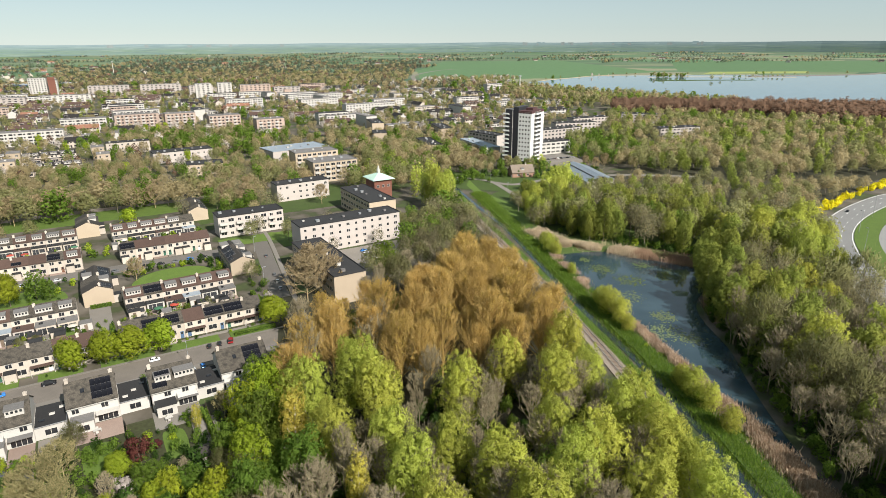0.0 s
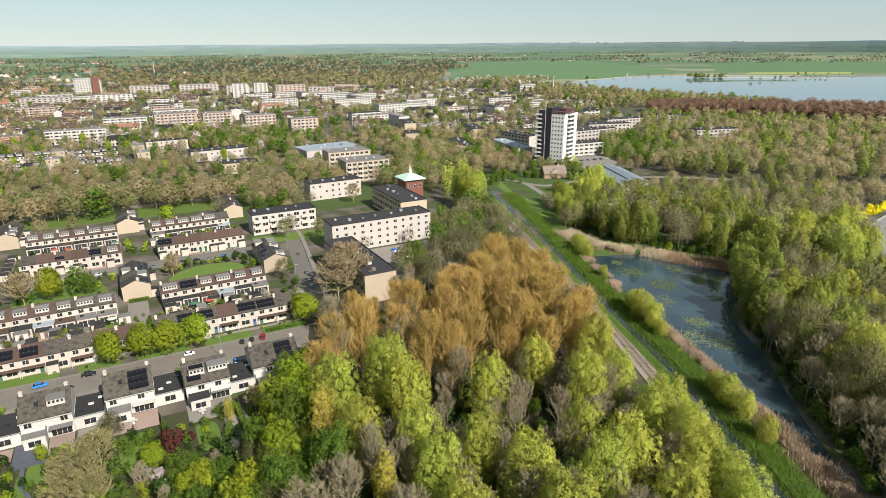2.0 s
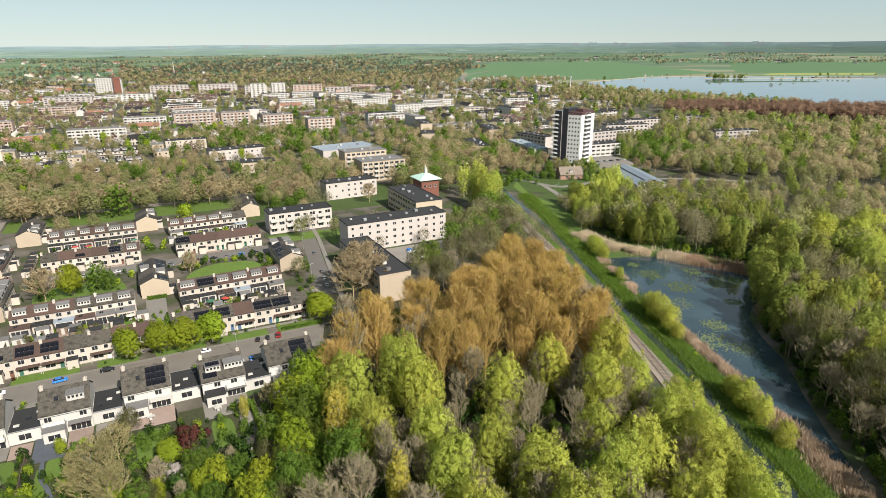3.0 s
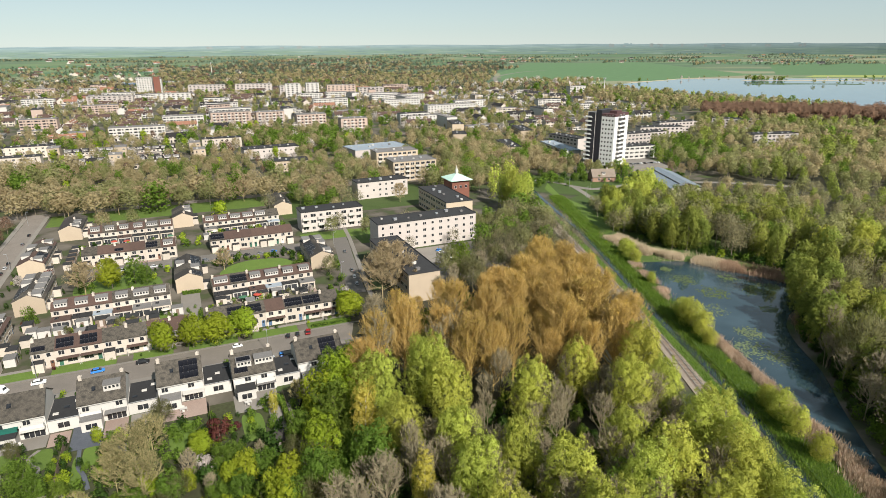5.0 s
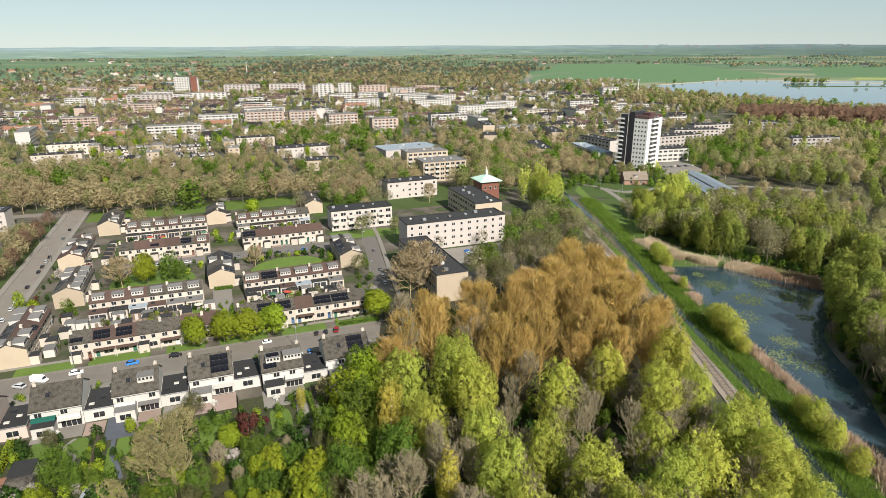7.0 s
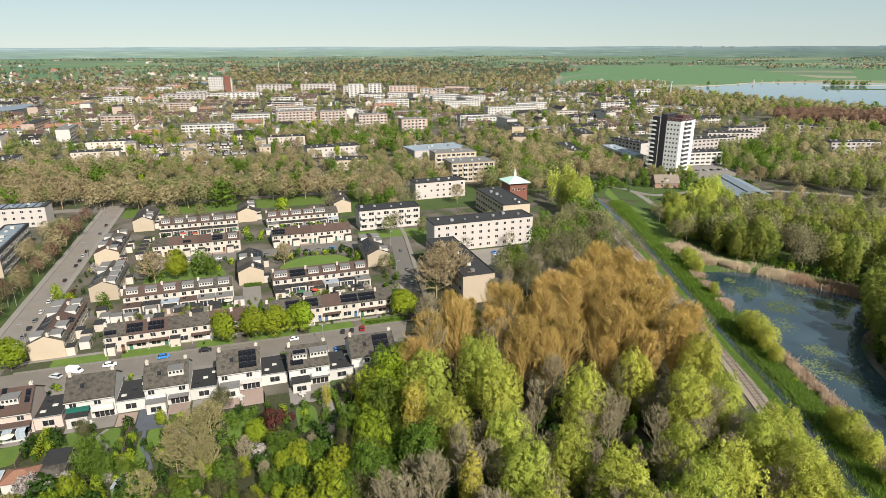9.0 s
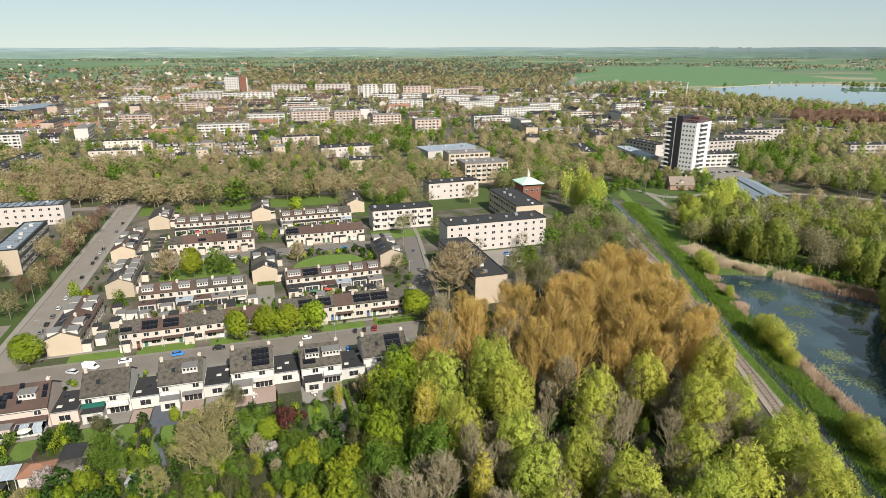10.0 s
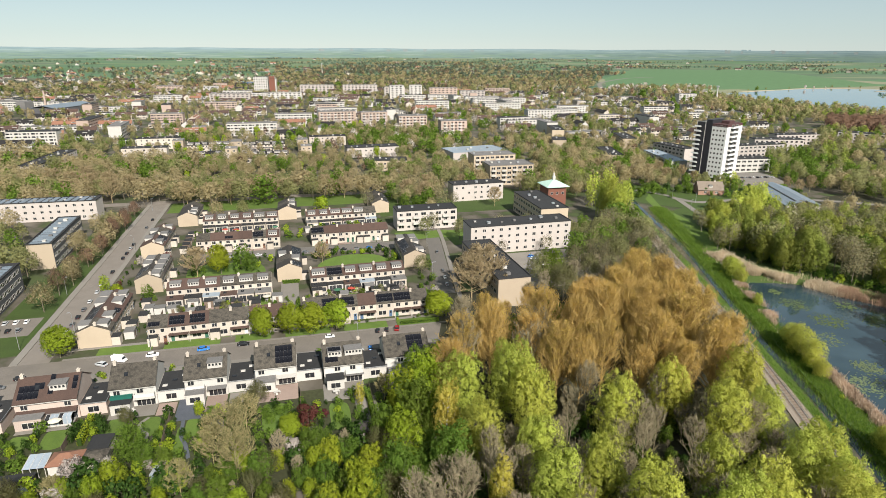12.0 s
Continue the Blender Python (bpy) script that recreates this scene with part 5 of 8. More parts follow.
    p2, e2 = shoots(p1, e1, twigs, 0.7, 1.7, 0.42, thin)
    i = rng.integers(len(p2), size=cards)
    f = rng.uniform(0.2, 1.05, (cards, 1))
    c = p2[i] * (1 - f) + e2[i] * f + rng.normal(size=(cards, 3)) * 0.12
    o = c * np.array((1, 1, 0)) * 2 / width + np.array((0, 0, 0.45)) + rng.normal(size=(cards, 3)) * 0.35
    return {"trunk": g, "bark": bark, "c": c, "n": e2[i] - p2[i] + rng.normal(size=(cards, 3)), "o": o, "size": size, "leaf": leaf, "hang": 0.4, "stretch": 2.0, "seed": seed, "ray": False, "heart": 0}


KINDS = {}


def kind(name, label, height, meshes):
    KINDS[name] = (label, height, meshes)


kind("willow", "willow with fresh yellow-green foliage in upright billows", 17, [soft_tree(s, 17, 10.4, 0.1, 22, 19000, 0.175, LEAF_WILLOW, tall=1.6, hang=0.5, stretch=2.3, clump=1.12) for s in range(6)])
kind("spring", "tall tree in soft green spring leaf", 17, [soft_tree(160 + s, 17, 8.5, 0.1, 18, 11000, 0.225, LEAF_SPRING, tall=1.7, hang=0.35, stretch=2.0, clump=1.05) for s in range(4)])
kind("poplar", "poplar with orange-brown buds on upright limbs", 23, [broom_tree(20 + s, 23, 11.6, 0.08, 80, 1.6, 3300, 3000, 0.155, LEAF_ORANGE, TWIG_ORANGE, 0.042, dome=0.24) for s in range(5)])
kind("bare", "almost bare grey-brown tree with fine twigs", 14, [broom_tree(40 + s, 14, 7.6, 0.2, 40, 2.1, 1700, 400, 0.14, LEAF_GREYBUD, TWIG_GREY, 0.034, 1 + s % 3) for s in range(5)])
kind("haze", "tree with fine olive-yellow spring buds", 13, [broom_tree(240 + s, 13, 11.0, 0.18, 46, 1.25, 7000, 7000, 0.11, LEAF_OLIVE, TWIG_OLIVE, 0.028) for s in range(3)])
kind("dome", "broad almost bare tree with tan twigs in a dome", 14, [broom_tree(260 + s, 14, 14.5, 0.16, 56, 0.8, 4600, 3600, 0.17, LEAF_BROWN, TWIG_TAN, 0.044, dome=0.45) for s in range(3)])
kind("lime", "round lime tree in fresh bright green leaf", 9, [soft_tree(60 + s, 9, 7.6, 0.3, 17, 14000, 0.19, LEAF_LIME, tall=0.95, clump=1.3) for s in range(2)])
kind("green", "broad tree in full green leaf", 11, [soft_tree(70 + s, 11, 8.6, 0.1, 24, 9500, 0.21, LEAF_GREEN, tall=1.1) for s in range(3)])
kind("fresh", "tree in fresh bright green leaf", 11, [soft_tree(75 + s, 11, 8.0, 0.1, 22, 9500, 0.21, LEAF_LIME, tall=1.2) for s in range(2)])
kind("yellow", "slender tree with pale yellow leaves", 16, [soft_tree(80 + s, 16, 5.6, 0.12, 22, 9000, 0.17, LEAF_YELLOW, BIRCH, tall=1.7, hang=0.4) for s in range(2)])
kind("olive", "tree with sparse olive-brown spring buds", 12, [soft_tree(90 + s, 12, 9, 0.15, 24, 4200, 0.27, LEAF_OLIVE, tall=1.0, ray=True) for s in range(3)])
kind("brown", "tree with brownish spring buds", 12, [soft_tree(100 + s, 12, 9, 0.15, 24, 4200, 0.26, LEAF_BROWN, tall=1.0, ray=True) for s in range(3)])
# no species of its own: a far tree tinted for haze
kind("alder", "distant polder tree with haze put into its grey-green leaf colour", 12, [soft_tree(170 + s, 12, 9, 0.1, 18, 2400, 0.33, LEAF_HAZED, tall=1.1) for s in range(2)])
kind("purple", "small tree with dark red leaves", 5, [soft_tree(110, 5, 4.6, 0.15, 12, 2400, 0.2, LEAF_PURPLE, tall=1.0)])
kind("blossom", "small tree in pale blossom", 6, [soft_tree(112, 6, 5.4, 0.2, 12, 2400, 0.2, LEAF_BLOSSOM, tall=1.0)])
kind("rust", "tree with rust-coloured buds", 13, [soft_tree(114 + s, 12, 8.5, 0.12, 20, 3000, 0.32, LEAF_RUST, tall=1.1, ray=True) for s in range(2)])
kind("bush", "dense green leafy garden bush", 3, [soft_tree(140 + s, 3, 3.6, 0.02, 11, 1700, 0.18, LEAF_GREEN, tall=0.9) for s in range(3)])
kind("lime_bush", "bright fresh green garden bush", 3, [soft_tree(144 + s, 3, 3.4, 0.02, 11, 1700, 0.18, LEAF_LIME, tall=0.9) for s in range(2)])
kind("dark_bush", "dark evergreen garden bush", 3.5, [soft_tree(147 + s, 3.5, 3.2, 0.02, 11, 1700, 0.18, LEAF_DARK, tall=1.2) for s in range(2)])
kind("flower_bush", "bush in bright yellow flower", 2.5, [soft_tree(150, 2.5, 3.6, 0.02, 9, 600, 0.3, RAPE, tall=0.9)])

BARE_FAR = [soft_tree(180 + s, 14, 9.4, 0.12, 20, 2600, 0.27, LEAF_GREYBUD, tall=1.0, ray=True) for s in range(3)]
tree_rng = random.Random(11)
WANTED = []


def tree(name, x, y, h=None, wide=1.0):
    label, h0, sorts = KINDS[name]
    s = (h or h0 * tree_rng.uniform(0.85, 1.15)) / h0
    w = s * wide * tree_rng.uniform(0.9, 1.1)
    WANTED.append((name, tree_rng.randrange(len(sorts)), x, y, w, s, tree_rng.uniform(0, 360)))


def inside(x, y, poly):
    hit = False
    for (xa, ya), (xb, yb) in zip(poly, poly[1:] + poly[:1]):
        if (ya > y) != (yb > y) and x < (xb - xa) * (y - ya) / (yb - ya) + xa:
            hit = not hit
    return hit


def scatter(poly, step, seed, jitter=0.38):
    rng = random.Random(seed)
    xs, ys = [p[0] for p in poly], [p[1] for p in poly]
    out, y, row = [], min(ys), 0
    while y < max(ys):
        x = min(xs) + (row % 2) * step / 2
        while x < max(xs):
            px, py = x + rng.uniform(-jitter, jitter) * step, y + rng.uniform(-jitter, jitter) * step
            if inside(px, py, poly):
                out.append((px, py))
            x += step
        y += step * 0.87
        row += 1
    return out


def wood(poly, step, mixture, seed, lo, hi, wide=1.0):
    rng = random.Random(seed)
    names, weights = zip(*mixture)
    for x, y in scatter(poly, step, seed):
        tree(rng.choices(names, weights)[0], x, y, rng.uniform(lo, hi), wide)


# the near wood: single trees first, then the rest between them
for x, y, h in ((-33, 113, 17), (-23, 120, 18), (-17, 112, 17), (-25, 100, 15), (0, 114, 17), (11, 126, 16), (26, 135, 17), (21, 117, 17), (-9, 87, 16), (-2, 94, 16), (7, 88, 17), (25, 94, 16), (33, 108, 15), (39, 103, 14), (36, 92, 15), (19, 88, 17), (18, 101, 15), (29, 122, 15), (-14, 98, 15), (31, 83, 16), (12, 78, 17), (-3, 76, 16)):
    tree("willow", x, y, h)
for x, y, h in ((-37, 128, 21), (-31, 133, 22), (-20, 146, 23), (-11, 143, 23), (-5, 153, 23), (3, 190, 22), (10, 185, 22), (16, 175, 22), (19, 161, 22), (21, 141, 21), (14, 152, 23), (6, 159, 23), (-14, 130, 21), (-4, 135, 21), (-37, 118, 19), (8, 142, 22), (-2, 170, 22), (12, 166, 22), (-22, 134, 21), (4, 178, 22), (-10, 162, 21), (25, 150, 20)):
    tree("poplar", x, y, h, 1.12)
wood([(-40, 124), (-20, 128), (24, 132), (28, 150), (20, 178), (12, 195), (0, 196), (-12, 165), (-32, 142)], 10, (("poplar", 5), ("bare", 1)), 2, 16, 21)
for x, y, h in ((-42, 116, 14), (-41, 107, 13), (-40, 97, 12), (-38, 88, 11), (-46, 112, 12), (-42, 80, 10), (-47, 102, 9)):
    tree("green" if h % 2 else "fresh", x, y, h)
tree("yellow", -33, 103, 16)
tree("yellow", -18, 86, 14)
tree("bare", -22, 93, 16, 0.6)
wood([(-46, 164), (-36, 168), (-20, 172), (-12, 165), (-34, 146), (-46, 150)], 7, (("poplar", 3), ("bare", 1), ("green", 0.5)), 401, 9, 15)
wood([(-36, 58), (-32, 96), (-14, 108), (-8, 128), (30, 130), (35, 84), (40, 58)], 7.0, (("bare", 7), ("green", 0.5)), 3, 9, 15)
wood([(-36, 84), (-30, 104), (-14, 112), (-8, 128), (30, 130), (35, 84)], 4.2, (("bush", 3), ("dark_bush", 2), ("bare", 0.6)), 303, 2, 4)
wood([(-50, 56), (-48, 86), (-44, 100), (-34, 92), (-36, 58)], 5.5, (("green", 3), ("bare", 1), ("fresh", 2), ("olive", 1)), 31, 5, 9)
wood([(-34, 178), (-26, 215), (-18, 245), (-10, 300), (-3, 300), (10, 258), (18, 225), (20, 190), (4, 200)], 6.4, (("bare", 7), ("olive", 1.5), ("green", 0.6)), 4, 9, 14)
for x, y, h in ((-12, 328, 20), (-20, 325, 17), (-5, 290, 19), (-9, 300, 20), (-14, 308, 16), (-3, 312, 17)):
    tree("willow", x, y, h, 0.8)
for x, y, h in ((41, 73, 16), (40.5, 81, 15), (41, 64, 17), (38, 96, 15), (40, 89, 14), (37, 113, 14), (46.5, 68, 10), (47.5, 76, 9)):
    tree("willow", x, y, h, 1.1)
# beside the pond
for x, y, h in ((38, 233, 7), (39.5, 226, 6), (37, 240, 5.5), (47, 172, 8.5), (48.5, 166, 7.5), (46, 178, 6.5), (49.5, 160, 5), (55, 126, 7.5), (56.5, 120, 7), (54, 131, 5.5), (42, 206, 4.5), (58, 112, 6)):
    tree("willow", x, y, h, 1.3)
for x, y, h in ((88, 203, 14), (85, 193, 16), (82, 184, 15), (81, 173, 16), (79, 163, 14), (82, 153, 15), (80, 143, 13), (92, 212, 15), (96, 205, 17), (90, 186, 17), (88, 170, 17), (81, 132, 12), (79, 121, 11)):
    tree("spring", x, y, h, 1.15)
for x, y, h, n in ((74, 128, 12, "bare"), (76, 120, 13, "bare"), (73, 113, 11, "bare"), (77, 110, 13, "bare"), (74, 102, 12, "bare"), (72, 94, 11, "bare"), (79, 136, 14, "bare"), (76, 143, 11, "bare"), (78, 96, 14, "bare"), (82, 104, 13, "spring"), (75, 84, 11, "bare"), (80, 88, 12, "spring"), (84, 118, 14, "bare"), (76, 152, 10, "bare"), (86, 128, 15, "spring"), (85, 96, 14, "bare"), (74, 76, 11, "bare")):
    tree(n, x, y, h, 1.25)
wood([(70, 72), (70, 100), (72, 130), (75.5, 150), (76, 166), (79, 180), (91, 199), (98, 199), (88, 150), (86, 72)], 2.9, (("bush", 3), ("dark_bush", 3)), 305, 1.4, 3.2)
# by the path, the hall and the railway bend
wood([(32, 262), (30, 304), (38, 318), (60, 318), (66, 296), (52, 262)], 6.5, (("spring", 3), ("bare", 3), ("willow", 2), ("olive", 1)), 64, 8, 13)
for x, y, h in ((56, 330, 15), (62, 338, 15), (50, 322, 13), (58, 318, 12), (68, 326, 12), (73, 318, 11), (80, 322, 10), (86, 328, 9), (66, 348, 13)):
    tree("willow" if h > 11 else "spring", x, y, h)
for x, y, h in ((18, 365, 4), (22, 358, 3), (12, 380, 5), (27, 374, 5), (6, 385, 5), (32, 380, 5), (15, 372, 4), (9, 376, 4)):
    tree("green", x, y, h, 1.3)
wood([(77, 40), (79, 118), (80, 146), (78, 164), (84, 182), (93, 197), (104, 205), (126, 192), (134, 172), (120, 110), (106, 40)], 7.2, (("spring", 4), ("willow", 1.2), ("bare", 6), ("olive", 2)), 5, 13, 19)
wood([(98, 210), (104, 240), (130, 256), (152, 254), (144, 222), (134, 195), (108, 204)], 8, (("bare", 2), ("olive", 2), ("spring", 4), ("willow", 3)), 6, 14, 20)
wood([(152, 256), (130, 258), (140, 300), (190, 330), (230, 345), (245, 340), (200, 310), (170, 280)], 9, (("bare", 4), ("brown", 4), ("olive", 2)), 61, 8, 12)
wood([(50, 252), (66, 238), (94, 224), (104, 240), (120, 262), (112, 290), (60, 285), (44, 275)], 7.5, (("spring", 5), ("bare", 3), ("olive", 2), ("green", 0.4)), 7, 13, 17)
wood([(44, 280), (60, 290), (120, 292), (160, 290), (190, 330), (180, 350), (100, 340), (88, 335), (70, 325), (60, 330), (42, 310)], 9, (("spring", 3), ("olive", 3), ("brown", 2), ("bare", 2)), 8, 8, 12)
wood([(104, 392), (200, 356), (300, 380), (420, 420), (520, 500), (430, 600), (330, 640), (235, 540), (190, 500), (130, 455)], 10.5, (("olive", 5), ("brown", 5), ("spring", 4), ("green", 0.6), ("bare", 1)), 9, 9, 14)
wood([(108, 395), (128, 460), (170, 480), (185, 440), (160, 385)], 9, (("green", 2), ("olive", 3), ("spring", 3)), 91, 7, 11)
wood([(182, 690), (334, 660), (386, 600), (560, 600), (560, 700), (360, 740), (200, 770)], 8.5, (("rust", 1),), 10, 15, 19)
wood([(100, 880), (190, 790), (300, 760), (380, 780), (330, 880), (240, 960), (170, 1080), (118, 1160), (80, 1080)], 13, (("olive", 4), ("brown", 3), ("spring", 2), ("green", 1)), 92, 9, 15)
wood([(46, 256), (66, 240), (96, 224), (100, 232), (70, 248), (50, 264)], 3.4, (("bush", 3), ("dark_bush", 3), ("lime_bush", 0.6)), 71, 1.6, 3.4)
wood([(80, 152), (84, 182), (94, 200), (98, 196), (90, 178), (86, 150)], 3.6, (("bush", 2), ("dark_bush", 3), ("bare", 0.6)), 72, 1.6, 3.6)
wood([(36, 300), (46, 282), (60, 290), (60, 330), (40, 345)], 6, (("bush", 2), ("dark_bush", 2), ("bare", 1), ("olive", 1)), 73, 2, 6)
wood([(2, 345), (20, 372), (60, 366), (62, 392), (30, 384), (-6, 372)], 6, (("bush", 2), ("dark_bush", 2), ("green", 2)), 74, 2, 5)
wood([(128, 520), (150, 500), (240, 540), (330, 640), (200, 690), (180, 690), (150, 620)], 11, (("olive", 4), ("brown", 3), ("spring", 2.5), ("green", 0.6)), 93, 9, 14)
# belts and avenues in the town
wood([uv(-190, 352), uv(-100, 356), uv(-70, 362), uv(-66, 450), uv(-130, 470), uv(-190, 470)], 13, (("brown", 5), ("olive", 3), ("green", 0.8)), 129, 10, 15, 1.15)
wood([uv(-88, 330), uv(-30, 328), uv(46, 330), uv(50, 350), uv(-20, 362), uv(-88, 356)], 12, (("olive", 3), ("brown", 6), ("bare", 2), ("green", 0.6)), 12, 11, 15, 1.35)
wood([uv(-66, 356), uv(44, 354), uv(44, 404), uv(-60, 440)], 11, (("olive", 3), ("brown", 4), ("green", 1)), 121, 7, 10)
wood([uv(-84.5, 199), uv(-78.6, 199), uv(-78.6, 332), uv(-84.5, 332)], 6.6, (("brown", 2.5), ("rust", 4), ("olive", 1)), 13, 8, 11, 1.1)
wood([uv(-91, 224), uv(-86, 224), uv(-86, 320), uv(-90, 320)], 8, (("brown", 3), ("olive", 3)), 131, 7, 10)
for u, v, h in ((-104, 240, 13), (-110, 233, 12), (-98, 236, 11), (-112, 246, 12)):
    tree("olive", *uv(u, v), h, 1.2)
tree("fresh", *uv(-67.6, 216), 6)
wood([uv(-240, 335), uv(-180, 332), uv(-100, 336), uv(-100, 352), uv(-165, 420), uv(-165, 520), uv(-260, 480)], 10, (("brown", 4), ("olive", 3), ("green", 0.7)), 14, 10, 14)
wood([uv(-240, 250), uv(-170, 230), uv(-115, 240), uv(-115, 310), uv(-170, 312), uv(-240, 330)], 11, (("brown", 3), ("olive", 3), ("green", 1), ("bare", 1)), 141, 8, 12)
wood([uv(54, 290), uv(79, 295), uv(79, 340), uv(112, 334), uv(110, 400), uv(60, 395), uv(44, 352)], 8.5, (("olive", 3), ("brown", 3), ("bare", 1), ("green", 1)), 15, 8, 12)
wood([uv(124, 306), uv(150, 300), uv(190, 340), uv(215, 420), uv(180, 440), uv(150, 345), uv(124, 330)], 9, (("olive", 3), ("brown", 3), ("green", 1), ("spring", 1)), 16, 9, 14)
wood([uv(-130, 445), uv(-60, 440), uv(40, 440), uv(40, 456), uv(-130, 462)], 9, (("olive", 3), ("brown", 4), ("green", 1.4), ("blossom", 0.5)), 17, 6, 9)
wood([uv(78, 478), uv(110, 470), uv(150, 520), uv(130, 555), uv(80, 600), uv(30, 600), uv(30, 540)], 9, (("olive", 3), ("brown", 3), ("green", 3), ("blossom", 0.6)), 18, 7, 12)
for u, v in ((-14.1, 168.5), (-6.8, 168.5), (-0.4, 168.2), (6.8, 169), (38, 169.5), (-67, 168.5)):
    tree("lime", *uv(u, v), 8.4, 1.12)
for u, v, n, h in ((-31, 226, "lime", 10), (-24, 228, "green", 9.5), (-39, 224, "dome", 12), (-42, 230, "bare", 10), (-20, 226, "green", 7), (6, 230, "dome", 9), (41, 208, "olive", 8), (53, 256, "olive", 9), (33, 304, "bare", 12), (-40, 304, "brown", 10), (-28, 306, "olive", 9), (10, 306, "lime", 8), (58, 262, "bare", 9), (76, 219, "bare", 8), (96, 221, "bare", 8), (-52, 242, "purple", 5), (-61, 206, "lime", 5.5), (-52, 206, "green", 5), (112, 215, "green", 9), (112, 200, "olive", 9), (66, 246, "olive", 10), (84, 246, "bare", 11), (98, 250, "olive", 9), (-61, 240, "blossom", 4.5), (41, 186, "blossom", 4)):
    tree(n, *uv(u, v), h)
wood([(-60, 345), (-30, 345), (4, 380), (30, 385), (34, 400), (20, 470), (-20, 500), (-70, 440)], 9, (("olive", 4), ("brown", 4), ("green", 1.5), ("spring", 1)), 181, 7, 12)
wood([(30, 384), (60, 384), (62, 420), (46, 425), (34, 420)], 7, (("green", 3), ("olive", 2), ("willow", 2)), 182, 5, 9)
wood([(86, 430), (108, 400), (128, 460), (150, 520), (110, 560), (92, 500)], 9, (("green", 3), ("olive", 3), ("spring", 1)), 183, 7, 11)
wood([(-90, 420), (-40, 500), (20, 520), (10, 560), (-100, 560), (-130, 470)], 12, (("olive", 4), ("brown", 4), ("green", 1.5)), 184, 6, 11)
wood([uv(44, 400), uv(112, 400), uv(112, 430), uv(78, 440), uv(44, 440)], 9, (("olive", 3), ("brown", 3), ("green", 1.5)), 185, 6, 10)
wood([uv(-60, 425), uv(40, 415), uv(40, 452), uv(-60, 456)], 9, (("olive", 3), ("brown", 4), ("green", 1)), 186, 6, 10)
wood([uv(-170, 425), uv(-130, 440), uv(-130, 560), uv(-180, 560)], 11, (("olive", 3), ("brown", 3), ("green", 1)), 187, 7, 11)
for u, v, h in ((57, 184, 19), (52, 180, 17), (63, 194, 16), (66, 178, 13)):
    tree("dome", *uv(u, v), h, 1.15)
for u, v, h in ((-69, 341, 13), (-58, 336, 14), (-47, 340, 12), (-36, 334, 15), (-27, 341, 13), (-17, 337, 14), (-8, 342, 12), (14, 339, 14), (24, 336, 13), (35, 340, 12), (-98, 352, 15), (-110, 360, 16), (-122, 372, 15), (-134, 380, 16), (-104, 374, 14), (-118, 388, 15), (-92, 366, 13), (66, 318, 12), (70, 336, 12), (58, 330, 11), (-80, 350, 14), (-40, 352, 13), (4, 352, 13), (-22, 354, 12), (-62, 356, 13), (28, 354, 12), (44, 348, 12), (100, 300, 11), (92, 338, 11), (104, 344, 12)):
    tree("dome", *uv(u, v), h)
wood([uv(-130, 402), uv(160, 402), uv(170, 560), uv(160, 660), uv(-130, 660)], 12.5, (("olive", 3), ("brown", 4), ("green", 2), ("fresh", 0.6), ("blossom", 0.7), ("rust", 0.5)), 188, 5, 10)
wood([uv(170, 400), uv(330, 420), uv(330, 760), uv(160, 760)], 14, (("olive", 3), ("brown", 4), ("green", 1.5), ("blossom", 0.5), ("rust", 0.5)), 189, 5, 10)
for x, y, h in ((20, 396, 11), (29, 404, 12), (10, 402, 12), (0, 394, 11), (-10, 404, 12), (36, 396, 10), (-22, 412, 12), (16, 412, 12), (4, 416, 11), (-34, 404, 11), (92, 388, 10), (100, 398, 11), (88, 400, 9)):
    tree("dome", x, y, h, 0.85)
wood([(66, 352), (96, 338), (92, 392), (60, 398)], 6, (("bush", 2), ("dark_bush", 2), ("green", 1), ("olive", 2)), 190, 2, 6)
# gardens in front
for u, v, n, h in ((-3, 121, "purple", 5.5), (-7, 117, "lime", 5.5), (9, 126, "yellow", 6.5), (15, 128, "haze", 7), (-16, 121, "haze", 10), (-22, 112, "haze", 9), (-9, 108, "bare", 9), (24, 131, "green", 11), (28, 124, "green", 11), (30, 136, "fresh", 9), (-48, 113, "blossom", 5), (-27, 104, "haze", 8), (1, 105, "fresh", 7), (-56, 104, "olive", 9), (-14, 131, "olive", 7)):
    tree(n, *uv(u, v), h)
wood([uv(-70, 92), uv(26, 92), uv(26, 112), uv(-30, 110), uv(-70, 106)], 4.0, (("green", 4), ("fresh", 3), ("olive", 2), ("bare", 1.5), ("dark_bush", 1), ("blossom", 0.4)), 21, 3.5, 7)
wood([uv(-66, 110), uv(-24, 110), uv(-24, 123), uv(-34, 124), uv(-48, 124), uv(-66, 126)], 3.2, (("bush", 4), ("lime_bush", 1.5), ("dark_bush", 3), ("purple", 0.3), ("blossom", 0.3)), 22, 1.2, 2.8)
wood([uv(-24, 108), uv(24, 110), uv(24, 131), uv(-24, 131)], 3.4, (("bush", 4), ("lime_bush", 1.5), ("dark_bush", 3), ("purple", 0.3), ("blossom", 0.3)), 221, 1.2, 3.0)
